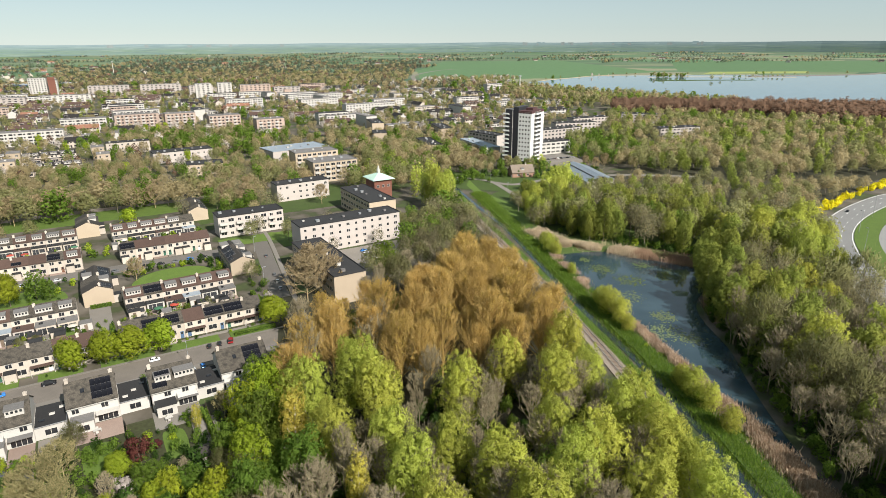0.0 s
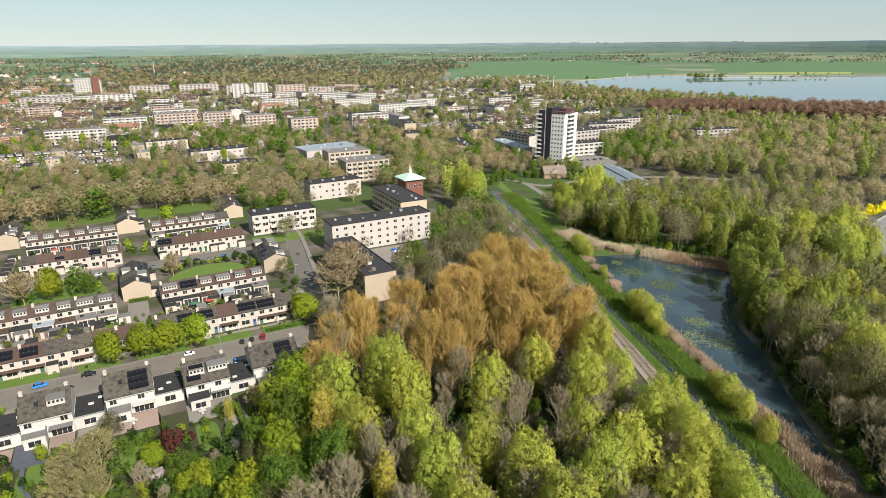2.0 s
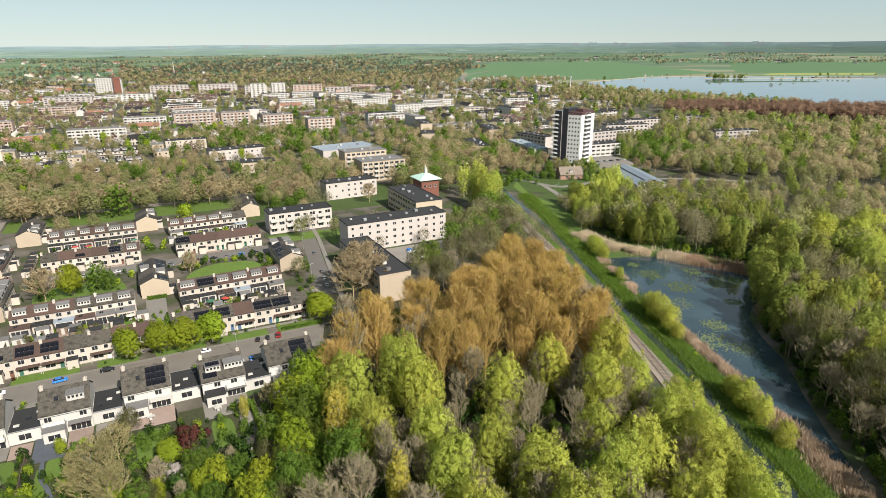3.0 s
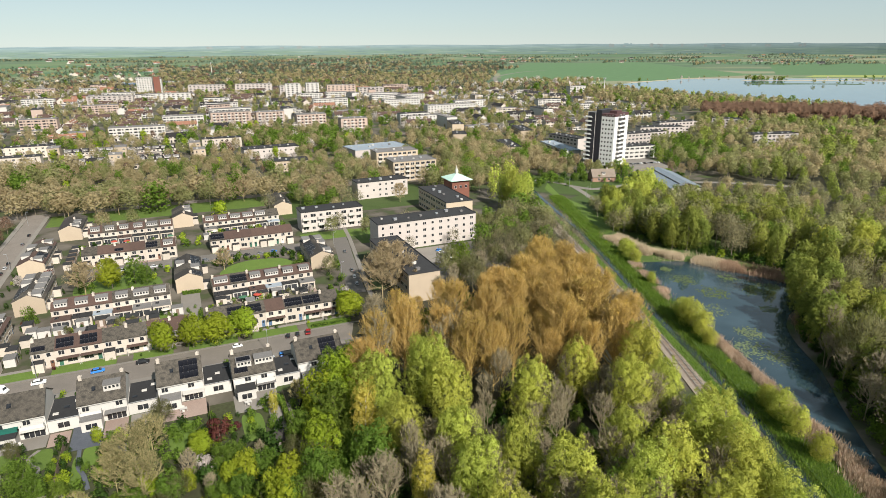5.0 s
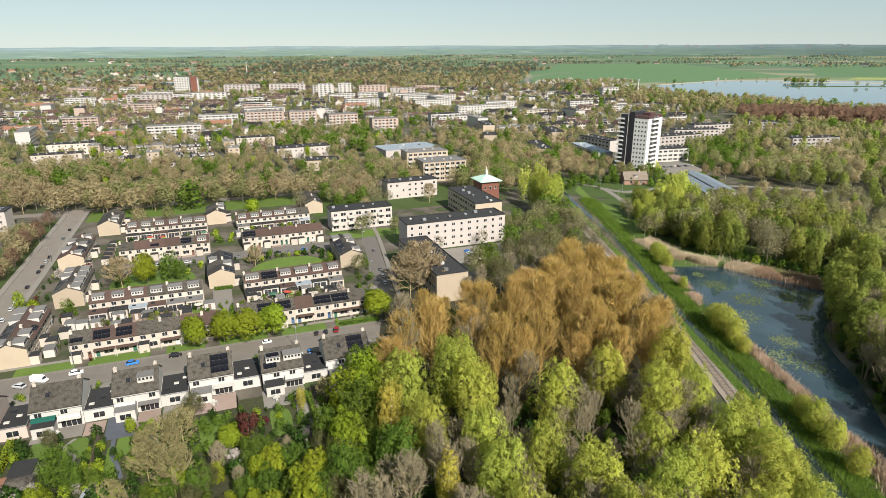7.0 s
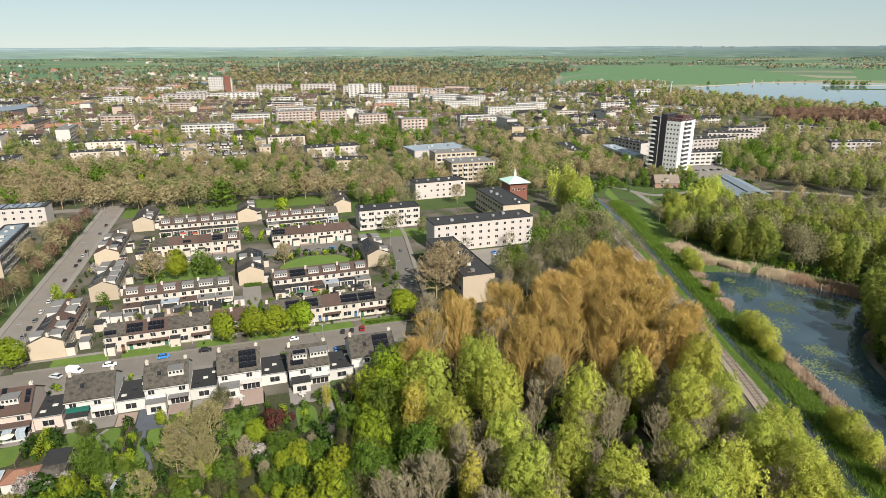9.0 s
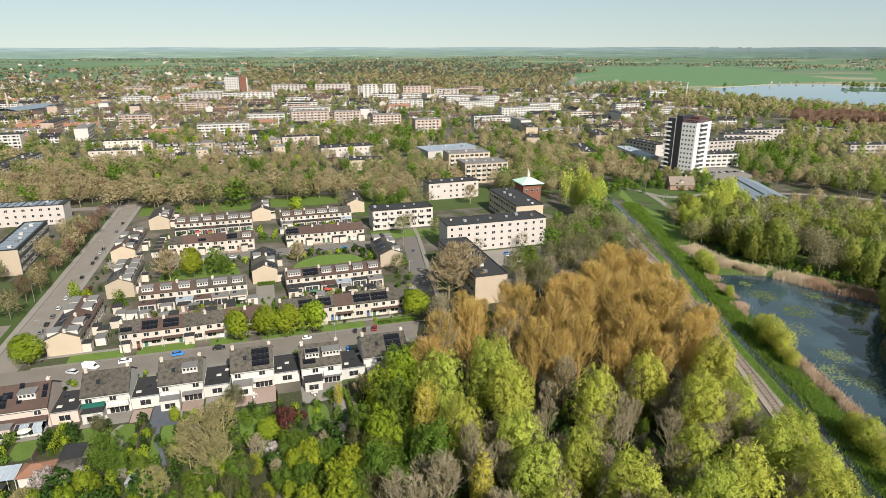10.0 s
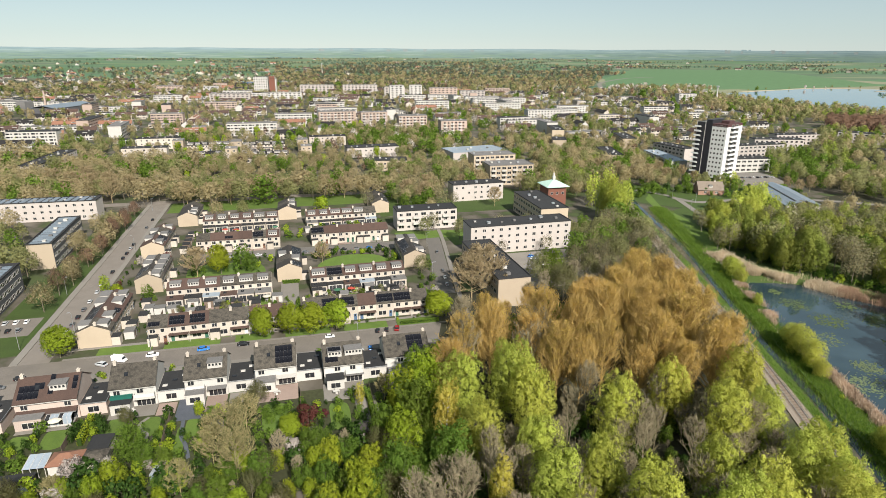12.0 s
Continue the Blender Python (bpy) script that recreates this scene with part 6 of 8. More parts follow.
for u, va, vb in ((-66, 124, 134), (-59.6, 126, 134), (-60.6, 124, 130), (-52.3, 124, 134), (-51.4, 126, 133), (-48, 124, 133), (-47, 124, 128), (-41, 122, 133), (-40.4, 124, 128), (-34.4, 120, 133), (-32.2, 118, 130), (-25.6, 116, 131), (-24.4, 118, 132), (-22, 119, 132)):
    v = va
    while v < vb:
        tree(tree_rng.choice(("bush", "bush", "dark_bush", "lime_bush", "dark_bush")), *uv(u + tree_rng.uniform(-0.5, 0.5), v), tree_rng.uniform(0.9, 2.4), tree_rng.uniform(0.7, 1.1))
        v += tree_rng.uniform(1.3, 2.4)
for u, v, n, h in ((-38.1, 117, "green", 8), (-35.4, 114, "green", 6), (-28.3, 105.4, "fresh", 6.5), (-48.5, 106, "haze", 7), (-41.6, 112.6, "blossom", 4.5), (-18.5, 113, "haze", 13), (-17, 106, "haze", 12), (-46.4, 128, "dark_bush", 4), (-47.4, 130.5, "dark_bush", 3.6), (-42, 130, "olive", 5), (-24, 122, "haze", 5.5), (-31.3, 112.5, "green", 5), (-52, 128.6, "dark_bush", 3.2), (-59.6, 132, "bush", 2.6), (-27, 131, "fresh", 3.6), (-55, 112, "lime_bush", 3), (-33.6, 131.5, "dark_bush", 3)):
    tree(n, *uv(u, v), h)
wood([uv(-45, 184), uv(34, 186), uv(34, 198), uv(-45, 197)], 5.5, (("bush", 3), ("lime_bush", 2), ("dark_bush", 2), ("blossom", 0.4)), 23, 1.0, 2.4)
wood([uv(-46, 236), uv(40, 237), uv(40, 242), uv(-46, 242)], 5, (("bush", 3), ("lime_bush", 1), ("dark_bush", 2)), 24, 1.0, 2.6)
wood([uv(-46, 264), uv(40, 264), uv(40, 280), uv(-46, 280)], 6, (("bush", 3), ("lime_bush", 2), ("dark_bush", 2), ("olive", 0.6)), 25, 1.2, 3.5)
wood([uv(-48, 212), uv(-47, 236), uv(-16, 236), uv(-16, 214)], 6, (("bush", 2), ("lime_bush", 2), ("dark_bush", 1)), 26, 1.2, 2.6)
wood([uv(-55, 174), uv(-47, 174), uv(-47, 206), uv(-55, 206)], 4.5, (("bush", 2), ("lime_bush", 2), ("dark_bush", 2), ("purple", 0.3)), 27, 1.0, 2.2)
wood([uv(113, 190), uv(128, 190), uv(128, 250), uv(113, 250)], 7, (("green", 0.7), ("olive", 2), ("bare", 4)), 28, 5, 9)
wood([uv(36, 175), uv(41, 175), uv(48, 240), uv(44, 240)], 4, (("bush", 3), ("dark_bush", 2), ("lime_bush", 1)), 29, 1.2, 3)
for ua, ub in ((-62, -48), (-40, -29), (-14, -8), (0, 10), (19, 28)):
    wood([uv(ua, 150.9), uv(ub, 150.9), uv(ub, 155.4), uv(ua, 155.4)], 2.8, (("bush", 3), ("lime_bush", 1), ("dark_bush", 2)), 240 + ub, 0.7, 1.7)
wood([uv(2, 214), uv(34, 215), uv(34, 219), uv(2, 218)], 2.8, (("bush", 3), ("dark_bush", 2), ("lime_bush", 1), ("blossom", 0.3)), 306, 1.0, 2.6)
wood([uv(30, 218), uv(37, 218), uv(37, 240), uv(31, 240)], 3.0, (("bush", 3), ("dark_bush", 2), ("lime_bush", 1), ("olive", 0.5)), 307, 1.2, 3.0)
wood([uv(3, 235), uv(33, 236), uv(33, 241), uv(3, 240)], 3.0, (("bush", 3), ("dark_bush", 3), ("lime_bush", 1)), 308, 1.0, 2.2)
wood([uv(-45, 168.8), uv(-8, 168.8), uv(-8, 171), uv(-45, 171)], 2.6, (("bush", 3), ("lime_bush", 1), ("dark_bush", 2), ("purple", 0.3)), 263, 0.5, 1.2)
wood([uv(0, 171), uv(35, 171), uv(35, 173.6), uv(0, 173.6)], 2.6, (("bush", 3), ("lime_bush", 1), ("dark_bush", 2)), 264, 0.5, 1.2)
wood([uv(-44, 180), uv(-12, 181), uv(-12, 193), uv(-44, 193)], 6, (("olive", 2), ("blossom", 1), ("green", 1), ("purple", 0.5)), 265, 2.2, 4)
wood([uv(2, 182), uv(33, 183), uv(33, 195), uv(2, 195)], 6, (("olive", 2), ("blossom", 1), ("green", 1), ("purple", 0.5)), 266, 2.2, 4)
wood([uv(-66, 176), uv(-61, 176), uv(-61, 300), uv(-66, 300)], 3.6, (("bush", 3), ("lime_bush", 1), ("dark_bush", 2), ("blossom", 0.3), ("purple", 0.3)), 261, 0.8, 2.2)
wood([uv(-45, 193), uv(34, 194), uv(34, 198.5), uv(-45, 198)], 3.4, (("bush", 3), ("lime_bush", 1), ("dark_bush", 2)), 262, 0.7, 1.8)
for x, y in smooth_line([(262, 352), (240, 340), (212, 318), (190, 298), (176, 283)], 7):
    for k in range(2):
        tree("flower_bush", x + tree_rng.uniform(-3, 1.5), y + tree_rng.uniform(-1.5, 3), tree_rng.uniform(1.8, 3))
for k in range(34):
    x, y = smooth_line(DIKE, 10)[k * 2]
    tree(("bush", "lime_bush")[k % 2], x + tree_rng.uniform(0.5, 2.5), y + tree_rng.uniform(-2, 2), tree_rng.uniform(0.6, 1.3))

# ---- the far town: houses too many to count ----
LAKE_EDGE = [(126, 1215), (401, 1526), (1500, 1520), (1500, 950), (580, 826), (430, 790), (240, 1010)]
TOWN = [uv(-420, 520), uv(-300, 545), uv(-180, 555), uv(30, 560), uv(40, 700), uv(160, 640), uv(170, 560), uv(205, 560), uv(225, 480), uv(290, 470), uv(330, 430), uv(480, 520), uv(620, 700), uv(640, 860), uv(480, 1020), uv(250, 1200), uv(-100, 1330), uv(-560, 1150), uv(-700, 800)]
far_wall = [WHITE, CREAM, WHITE, CREAM, PINK]
far_roof = [TILE_BROWN, TILE_DARK, FELT, FELT_PALE, TILE_ORANGE]
far_geo, far_rng, far_trees = Geo(), random.Random(77), []


def far_row(x, y, turn, n, w, d, eave, ridge, wall, roof, flat):
    """A row of distant houses with windows, doors, dormers and chimneys."""
    m = pose(x, y, 0, 0, 0, turn)
    s = len(far_geo.v)
    L = n * w
    if flat:
        far_geo.box(0, 0, 0, L, d, eave, wall).box(-0.2, -0.2, eave, L + 0.2, d + 0.2, eave + 0.35, roof)
    else:
        h = house_wall(L, d, eave, ridge)
        o = len(far_geo.v)
        far_geo.v += h.v
        far_geo.f += [tuple(o + i for i in f) for f in h.f]
        far_geo.m += [wall] * len(h.f)
        far_geo.gable_roof(0, 0, L, d, eave, ridge, 0.3, 0.2, roof)
    floors = max(1, int(eave / 2.6))
    for k in range(n):
        for f in range(floors):
            a = k * w + 0.5
            far_geo.box(a, -0.06, f * 2.7 + 0.9, a + w * 0.42, -0.02, f * 2.7 + 2.2, 10)
            far_geo.box(a + w * 0.55, -0.06, f * 2.7 + (0.1 if f == 0 else 1.0), a + w * 0.75, -0.02, f * 2.7 + 2.1, 10)
        if not flat and k % 2 == 0:
            far_geo.box(k * w - 0.3, d * 0.4, ridge - 0.5, k * w + 0.3, d * 0.4 + 0.6, ridge + 0.9, wall)
        if not flat and far_rng.random() < 0.35:
            far_geo.box(k * w + 1, 0.9, eave, k * w + w - 1.2, d / 2, eave + 1.6, 0)
            far_geo.box(k * w + 1.2, 0.84, eave + 0.5, k * w + w - 1.4, 0.9, eave + 1.4, 10)
        if flat and far_rng.random() < 0.5:
            far_geo.box(k * w + 1, d * 0.4, eave + 0.35, k * w + 2.4, d * 0.4 + 1.4, eave + 1.1, far_rng.choice((0, 8)))
    for i in range(s, len(far_geo.v)):
        far_geo.v[i] = tuple(m @ Vector(far_geo.v[i]))


us, vs = np.arange(-720, 660, 44), np.arange(500, 1340, 27)
for v in vs:
    for u in us:
        x, y = uv(u + far_rng.uniform(-4, 4), v + far_rng.uniform(-3, 3))
        if not inside(x, y, TOWN) or inside(x, y, LAKE_EDGE):
            continue
        r, far = far_rng.random(), math.hypot(x, y)
        if far > 1150:
            r = min(1.0, r + 0.3)
        east = x > -150
        if r < 0.66:
            turn = GRID + (90 if far_rng.random() < 0.2 else 0) + far_rng.uniform(-4, 4)
            n = far_rng.randint(3, 6)
            style = far_rng.random()
            if style < (0.5 if east else 0.3):
                far_row(x, y, turn, n, 6.2, far_rng.uniform(8, 11), far_rng.choice((3.2, 3.2, 5.8)), 0, far_rng.choice((0, 2, 2, 1)), far_rng.choice((7, 8, 8)), True)
            elif style < 0.9:
                far_row(x, y, turn, n, 5.6, 8.6, 5.2, 8.0, far_rng.choice((0, 1, 1, 2, 3)), 9 if (not east and far_rng.random() < 0.17) else far_rng.choice((5, 5, 6)), False)
            else:
                far_row(x, y, turn, n + 1, 6.5, 11, 11.4, 0, far_rng.choice((0, 2, 4)), far_rng.choice((7, 8)), True)
        for k in range(far_rng.choice((2, 3, 4, 5)) if r < 0.66 else 9):
            far_trees.append((x + far_rng.uniform(-8, 38), y + far_rng.uniform(-16, 16)))
for x, y in far_trees:
    tree(far_rng.choices(("olive", "brown", "green", "blossom", "rust", "spring"), (5, 6, 1.5, 0.5, 0.6, 0.8))[0], x, y, far_rng.uniform(5, 10.5))
# woods and hedges round and behind the town
wood([uv(-800, 700), uv(-560, 560), uv(-700, 820), uv(-600, 1150), uv(-760, 1150)], 16, (("brown", 3), ("olive", 1.5), ("alder", 3), ("green", 1)), 51, 9, 14)
wood([uv(-620, 1150), uv(-100, 1330), uv(250, 1200), uv(480, 1025), uv(660, 870), uv(700, 960), uv(520, 1120), uv(300, 1330), uv(-100, 1500), uv(-700, 1350)], 14, (("brown", 5), ("olive", 2), ("alder", 3), ("rust", 2), ("green", 1), ("blossom", 1)), 52, 9, 15)
wood([(-360, 1260), (-80, 1330), (-100, 1500), (-420, 1480), (-700, 1500), (-800, 1380)], 17, (("brown", 5), ("olive", 1.5), ("alder", 3), ("rust", 1)), 53, 9, 14)
wood([(-380, 1950), (-60, 1990), (-40, 2080), (-420, 2040)], 18, (("brown", 2), ("alder", 2), ("rust", 1)), 54, 11, 15)
wood([(-50, 1290), (110, 1290), (150, 1350), (120, 1385), (-50, 1350)], 13, (("blossom", 1), ("olive", 2), ("brown", 1)), 55, 9, 13)
wood([(470, 1440), (540, 1450), (545, 1475), (465, 1468)], 9, (("green", 2), ("olive", 2)), 56, 5, 12)
wood([(440, 1326), (620, 1328), (600, 1338), (460, 1340)], 22, (("olive", 2), ("green", 1)), 571, 4, 12)
wood([(640, 1420), (760, 1425), (770, 1440), (640, 1436)], 12, (("green", 1), ("olive", 2)), 57, 3, 8)
wood([(190, 1350), (400, 1545), (750, 1545), (1000, 1545), (1000, 1556), (400, 1560), (180, 1362)], 26, (("olive", 3), ("green", 1), ("blossom", 1)), 58, 3, 9)
# villages, copses and hedgerows of the polder, by heading and range from the town's edge
def polar(heading, r):
    return r * math.sin(radians(heading)), r * math.cos(radians(heading))


def open_land(x, y):
    return (-95 < x < 560 and 1380 < y < 2650) or inside(x, y, LAKE_EDGE) or (x > 560 and y < 2350)


for k in range(240):
    h, r = far_rng.uniform(-60, -24), 1250 * (2.2 ** far_rng.random())
    x, y = polar(h, r)
    if r < 2100 or noise.noise(Vector((x * 0.004, y * 0.004, 1))) > 0.1:
        far_row(x, y, GRID + far_rng.choice((0, 90)) + far_rng.uniform(-15, 15), far_rng.randint(1, 4), 6.0, 9, far_rng.choice((3.2, 5.2)), 7.4, far_rng.choice((0, 1, 2, 3)), far_rng.choice((5, 5, 6, 9)), False)
for k in range(1700):
    h, r = far_rng.uniform(-62, -24), 1180 * (2.3 ** far_rng.random())
    x, y = polar(h, r)
    if noise.noise(Vector((x * 0.006, y * 0.006, 2))) > -0.15:
        tree(far_rng.choice(("brown", "alder", "alder", "rust", "olive")), x, y, far_rng.uniform(7, 13), 1.25)
for k in range(3600):
    h, r = far_rng.uniform(-32, -2.5), 1350 * (2.3 ** far_rng.random())
    x, y = polar(h, r)
    if noise.noise(Vector((x * 0.0045, y * 0.0045, 3))) > -0.08 - 0.2 * (r < 1700) + 0.2 * (r > 2400) and not open_land(x, y):
        tree(far_rng.choice(("brown", "brown", "alder", "alder", "olive", "rust") if r < 1800 else ("alder", "alder", "alder", "brown", "rust")), x, y, far_rng.uniform(9, 15), 1.25)
for k in range(230):
    h, r = far_rng.uniform(-62, 42), 2000 * (2.35 ** far_rng.random())
    x0, y0 = polar(h, r)
    L, a = far_rng.uniform(60, 480), radians(-h + far_rng.choice((0, 6, -8, 75)) + far_rng.uniform(-5, 5))
    for i in range(int(L / 15)):
        x, y = x0 + math.cos(a) * i * 15 + far_rng.uniform(-5, 5), y0 + math.sin(a) * i * 15 + far_rng.uniform(-7, 7)
        if not open_land(x, y) and math.hypot(x, y) < 4700:
            tree(far_rng.choice(("alder", "alder", "alder", "brown")), x, y, far_rng.uniform(6, 12), 1.4)
    if far_rng.random() < 0.5 and not open_land(x0, y0 - 30):
        far_row(x0, y0 - 30, math.degrees(a), far_rng.randint(1, 3), 9, 14, 4, 8.5, far_rng.choice((0, 1, 3)), far_rng.choice((5, 6, 9, 7)), False)
tagged(part("distant_houses", far_geo, far_wall + far_roof + [GLASS]), "rows of pale distant houses with brown, grey and orange roofs", "houses", kind="stuff")


SPECIES = {"alder": "alder_tree", "dome": "bare_tree", "willow": "willow_tree", "spring": "spring_tree", "poplar": "poplar_tree", "bare": "bare_tree", "lime": "lime_tree", "green": "leafy_tree", "fresh": "leafy_tree", "yellow": "birch_tree", "olive": "budding_tree", "brown": "budding_tree", "rust": "budding_tree", "haze": "budding_tree", "purple": "red_leaved_tree", "blossom": "blossom_tree"}


HW_LINE, RAIL_LINE, DITCH_LINE = smooth_line(HW, 12), smooth_line(RAIL, 12), smooth_line(DITCH, 12)


def may_grow(x, y):
    for inv, x0, y0, x1, y1 in FOOT:
        q = inv @ Vector((x, y, 0))
        if x0 < q.x < x1 and y0 < q.y < y1:
            return False
    u, v = x * CU + y * SU, -x * SU + y * CU
    if (-77 < u < -68 and 156 < v < 345) or (-92 < u < 41 and 155 < v < 166.5):
        return False
    for line, gap in ((HW_LINE, 9.5), (smooth_line(HW2, 3), 9), (RAIL_LINE, 3.6), (DITCH_LINE, 2.0)):
        if any(abs(x - a) < gap and abs(y - b) < gap and math.hypot(x - a, y - b) < gap for a, b in line):
            return False
    return True


FAR_POPLAR = soft_tree(29, 23, 8, 0.1, 18, 3000, 0.24, LEAF_ORANGE, tall=1.6)


def plant_all(near=270):
    """The trees of the near stretch are things of their own; the woods beyond them are one mass."""
    rank = {"dome": -300, "willow": -110, "poplar": -90, "spring": -110, "yellow": -30, "lime": -80, "haze": -20, "fresh": -10, "olive": 20}
    order = sorted((w for w in WANTED if may_grow(w[2], w[3])), key=lambda w: math.hypot(w[2] + 5, w[3] - 90) + (80 if "bush" in w[0] else rank.get(w[0], 0)))
    meshes = {}
    for name, i, x, y, w, s, turn in order[:near]:
        label, h0, sorts = KINDS[name]
        m = pose(x, y, 0, 0, 0, turn) @ Matrix.Diagonal((w, w, s, 1))
        if (name, i) not in meshes:
            t = sorts[i]
            rng = np.random.default_rng(t["seed"] + 500)
            meshes[name, i] = t["trunk"].mesh("trunk", [t["bark"]]), quad_mesh("crown", crown_verts(t, slice(None), 1.0, rng, t["stretch"]), [t["leaf"]], None, 3, t["o"])
        if "bush" in name:
            tagged(part("bush", meshes[name, i][1], None, m=m), label, "bush")
            continue
        t = thing(SPECIES[name], label, "tree", "", m)
        part("trunk", meshes[name, i][0], None, t)
        part("crown", meshes[name, i][1], None, t)
    leaves, index, mats, trunks, outward = [], [], [], Geo(), []
    rng = np.random.default_rng(5)
    for name, i, x, y, w, s, turn in order[near:]:
        t = BARE_FAR[i % 3] if name == "bare" else FAR_POPLAR if name == "poplar" else KINDS[name][2][i]
        if t["leaf"] not in mats:
            mats.append(t["leaf"])
        d = math.hypot(x, y)
        ca, sa = math.cos(radians(turn)), math.sin(radians(turn))
        count = 1500 if d < 260 else 1150 if d < 350 else 800 if d < 480 else 300 if d < 700 else 120 if d < 1000 else 60 if d < 1500 else 34
        if "bush" in name:
            count = 500 if d < 230 else 130
        count = min(count, len(t["c"]))
        grow = math.sqrt(len(t["c"]) / count) * (0.95 if t["ray"] else 0.8)
        pick = rng.choice(len(t["c"]), count, replace=False)
        v = crown_verts(t, pick, grow, rng, min(1.5, t["stretch"]), d < 240)
        o = t["o"][pick]
        leaves.append(np.stack([(v[:, 0] * ca - v[:, 1] * sa) * w + x, (v[:, 0] * sa + v[:, 1] * ca) * w + y, v[:, 2] * s], 1))
        outward.append(np.stack([o[:, 0] * ca - o[:, 1] * sa, o[:, 0] * sa + o[:, 1] * ca, o[:, 2]], 1))
        index.append(np.full(count, mats.index(t["leaf"])))
        if d < 700:
            h = KINDS[name][1] * s
            trunks.tube([(x, y, 0), (x, y, h * 0.4), (x + 0.3, y, h * 0.8)], [h * 0.014, h * 0.01, h * 0.003], 4)
    tagged(part("woodland", quad_mesh("woodland", np.concatenate(leaves), mats, np.concatenate(index), 3, np.concatenate(outward))), "mixed spring woodland and garden trees, olive, brown and green", "trees", kind="stuff")
    tagged(part("woodland_trunks", trunks, BARK), "grey-brown trunks of the distant trees", "tree trunks", kind="stuff")


# ---- far landmarks ----
flats(pose(-652, 967, 0, 0, 0, 25), 24, 14, 10, WHITE, "distant ten-storey block, white and brick red", bay=4, kinds=((3.0, 1.4, 2),), sides=(0,), seed=50)
part("wall", Geo().box(14, -0.15, 0, 24, 0, 30), RED_BRICK, flats(pose(-628, 978, 0, 0, 0, 25), 12, 13, 9, WHITE, "slim distant tower beside a white block", bay=4, sides=(0,), seed=51), m=pose(-14, 0, 0))
for x, y, n, f, mat, seed in ((-580, 1000, 60, 5, PALE, 52), (-510, 1030, 62, 5, PALE, 53), (-372, 914, 22, 8, WHITE, 54), (-345, 930, 20, 8, WHITE, 55), (-325, 970, 46, 6, PINK, 56), (-270, 960, 40, 5, PALE, 57), (-400, 960, 34, 6, PALE, 58), (-560, 850, 60, 4, WHITE, 59), (-620, 800, 60, 4, PALE, 60), (-240, 880, 50, 4, WHITE, 61)):
    flats(pose(x, y, 0, 0, 0, 25), n, 12, f, mat, "distant slab of pale and pinkish flats", bay=6.5, kinds=((3.0, 1.4, 2),), sides=(0,), roof=FELT_PALE, seed=seed)
blue = thing("warehouse", "long distant blue warehouse", "building", "", pose(-800, 1120, 0, 0, 0, 30))
part("wall", Geo().box(0, 0, 0, 125, 40, 9), stained("blue_sheet", (0.025, 0.06, 0.13), (0.02, 0.05, 0.10), 1, 0.1), blue)
part("roof", Geo().box(-0.5, -0.5, 9, 125.5, 40.5, 9.6), SHEET_BLUE, blue)
works = thing("factory", "factory hall with a pale grey roof", "building", "", pose(-667, 575, 0, 0, 0, 100))
part("wall", Geo().box(0, 0, 0, 72, 34, 8), FACADE_GREY, works)
part("roof", Geo().gable_roof(0, 0, 72, 34, 8, 11, 0.5, 0.3), SHEET_DARK, works)
part("annex", Geo().box(4, 42, 0, 18, 54, 15), FELT_PALE, works)
chimney = thing("factory_chimney", "tall tapering brick factory chimney", "chimney", "", pose(-724, 612, 0))
part("shaft", Geo().tube([(0, 0, 0), (0, 0, 24), (0, 0, 25)], [1.5, 0.9, 1.0], 10), PINK, chimney)
for x, y, h in ((-900, 1690, 32), (112, 1010, 26)):
    mast = thing("mast", "slender pale steel radio mast", "mast", "", pose(x, y, 0))
    part("pole", Geo().tube([(0, 0, 0), (0, 0, h)], [1.3, 0.8], 8), WHITE, mast)
    part("head", Geo().tube([(0, 0, h), (0, 0, h + 2)], [2.0, 2.0], 8), STEEL, mast)
# far city: its greys carry the haze of the distance
skyline = Geo()
sk = random.Random(9)
for k in range(30):
    a = radians(sk.uniform(66, 84) if k < 22 else sk.uniform(95, 140))
    r, w, h = 4700, sk.uniform(12, 40), sk.uniform(-2, 9 if k < 22 else 4)
    skyline.box(-w / 2, 0, 50, w / 2, 15, 66 + h, sk.randrange(2), pose(r * math.cos(a), r * math.sin(a), 0, 0, 0, math.degrees(a) - 90))
tagged(part("distant_skyline", skyline, [stained("haze_tinted_grey", (0.2, 0.23, 0.235), (0.16, 0.19, 0.2), 0.1, 0.01, relief=0), bpy.data.materials["painted_haze"]]), "tiny buildings of a far city, haze put into their colour", "skyline", kind="stuff")

# ---- vehicles ----
TYRE = stained("rubber", (0.02, 0.02, 0.02), (0.012, 0.012, 0.012), 5, 1)
CAR_GLASS = glass_mat("car_glass", (0.01, 0.012, 0.014), 0.05)


def loft(sections, mi=0):
    """A closed skin over cross-sections (x, half width, low z, high z), bevelled at the top."""
    g, rows = Geo(), []
    for x, hw, z0, z1 in sections:
        b = min(0.18, (z1 - z0) * 0.35)
        ring_ = [(x, -hw, z0), (x, -hw, z1 - b), (x, -hw + b, z1), (x, hw - b, z1), (x, hw, z1 - b), (x, hw, z0)]
        rows.append(range(len(g.v), len(g.v) + 6))
        g.v += ring_
    for a, b in zip(rows, rows[1:]):
        for k in range(6):
            j = (k + 1) % 6
            g.f.append((a[k], a[j], b[j], b[k]))
            g.m.append(mi)
    g.f += [tuple(rows[0])[::-1], tuple(rows[-1])]
    g.m += [mi, mi]
    return g


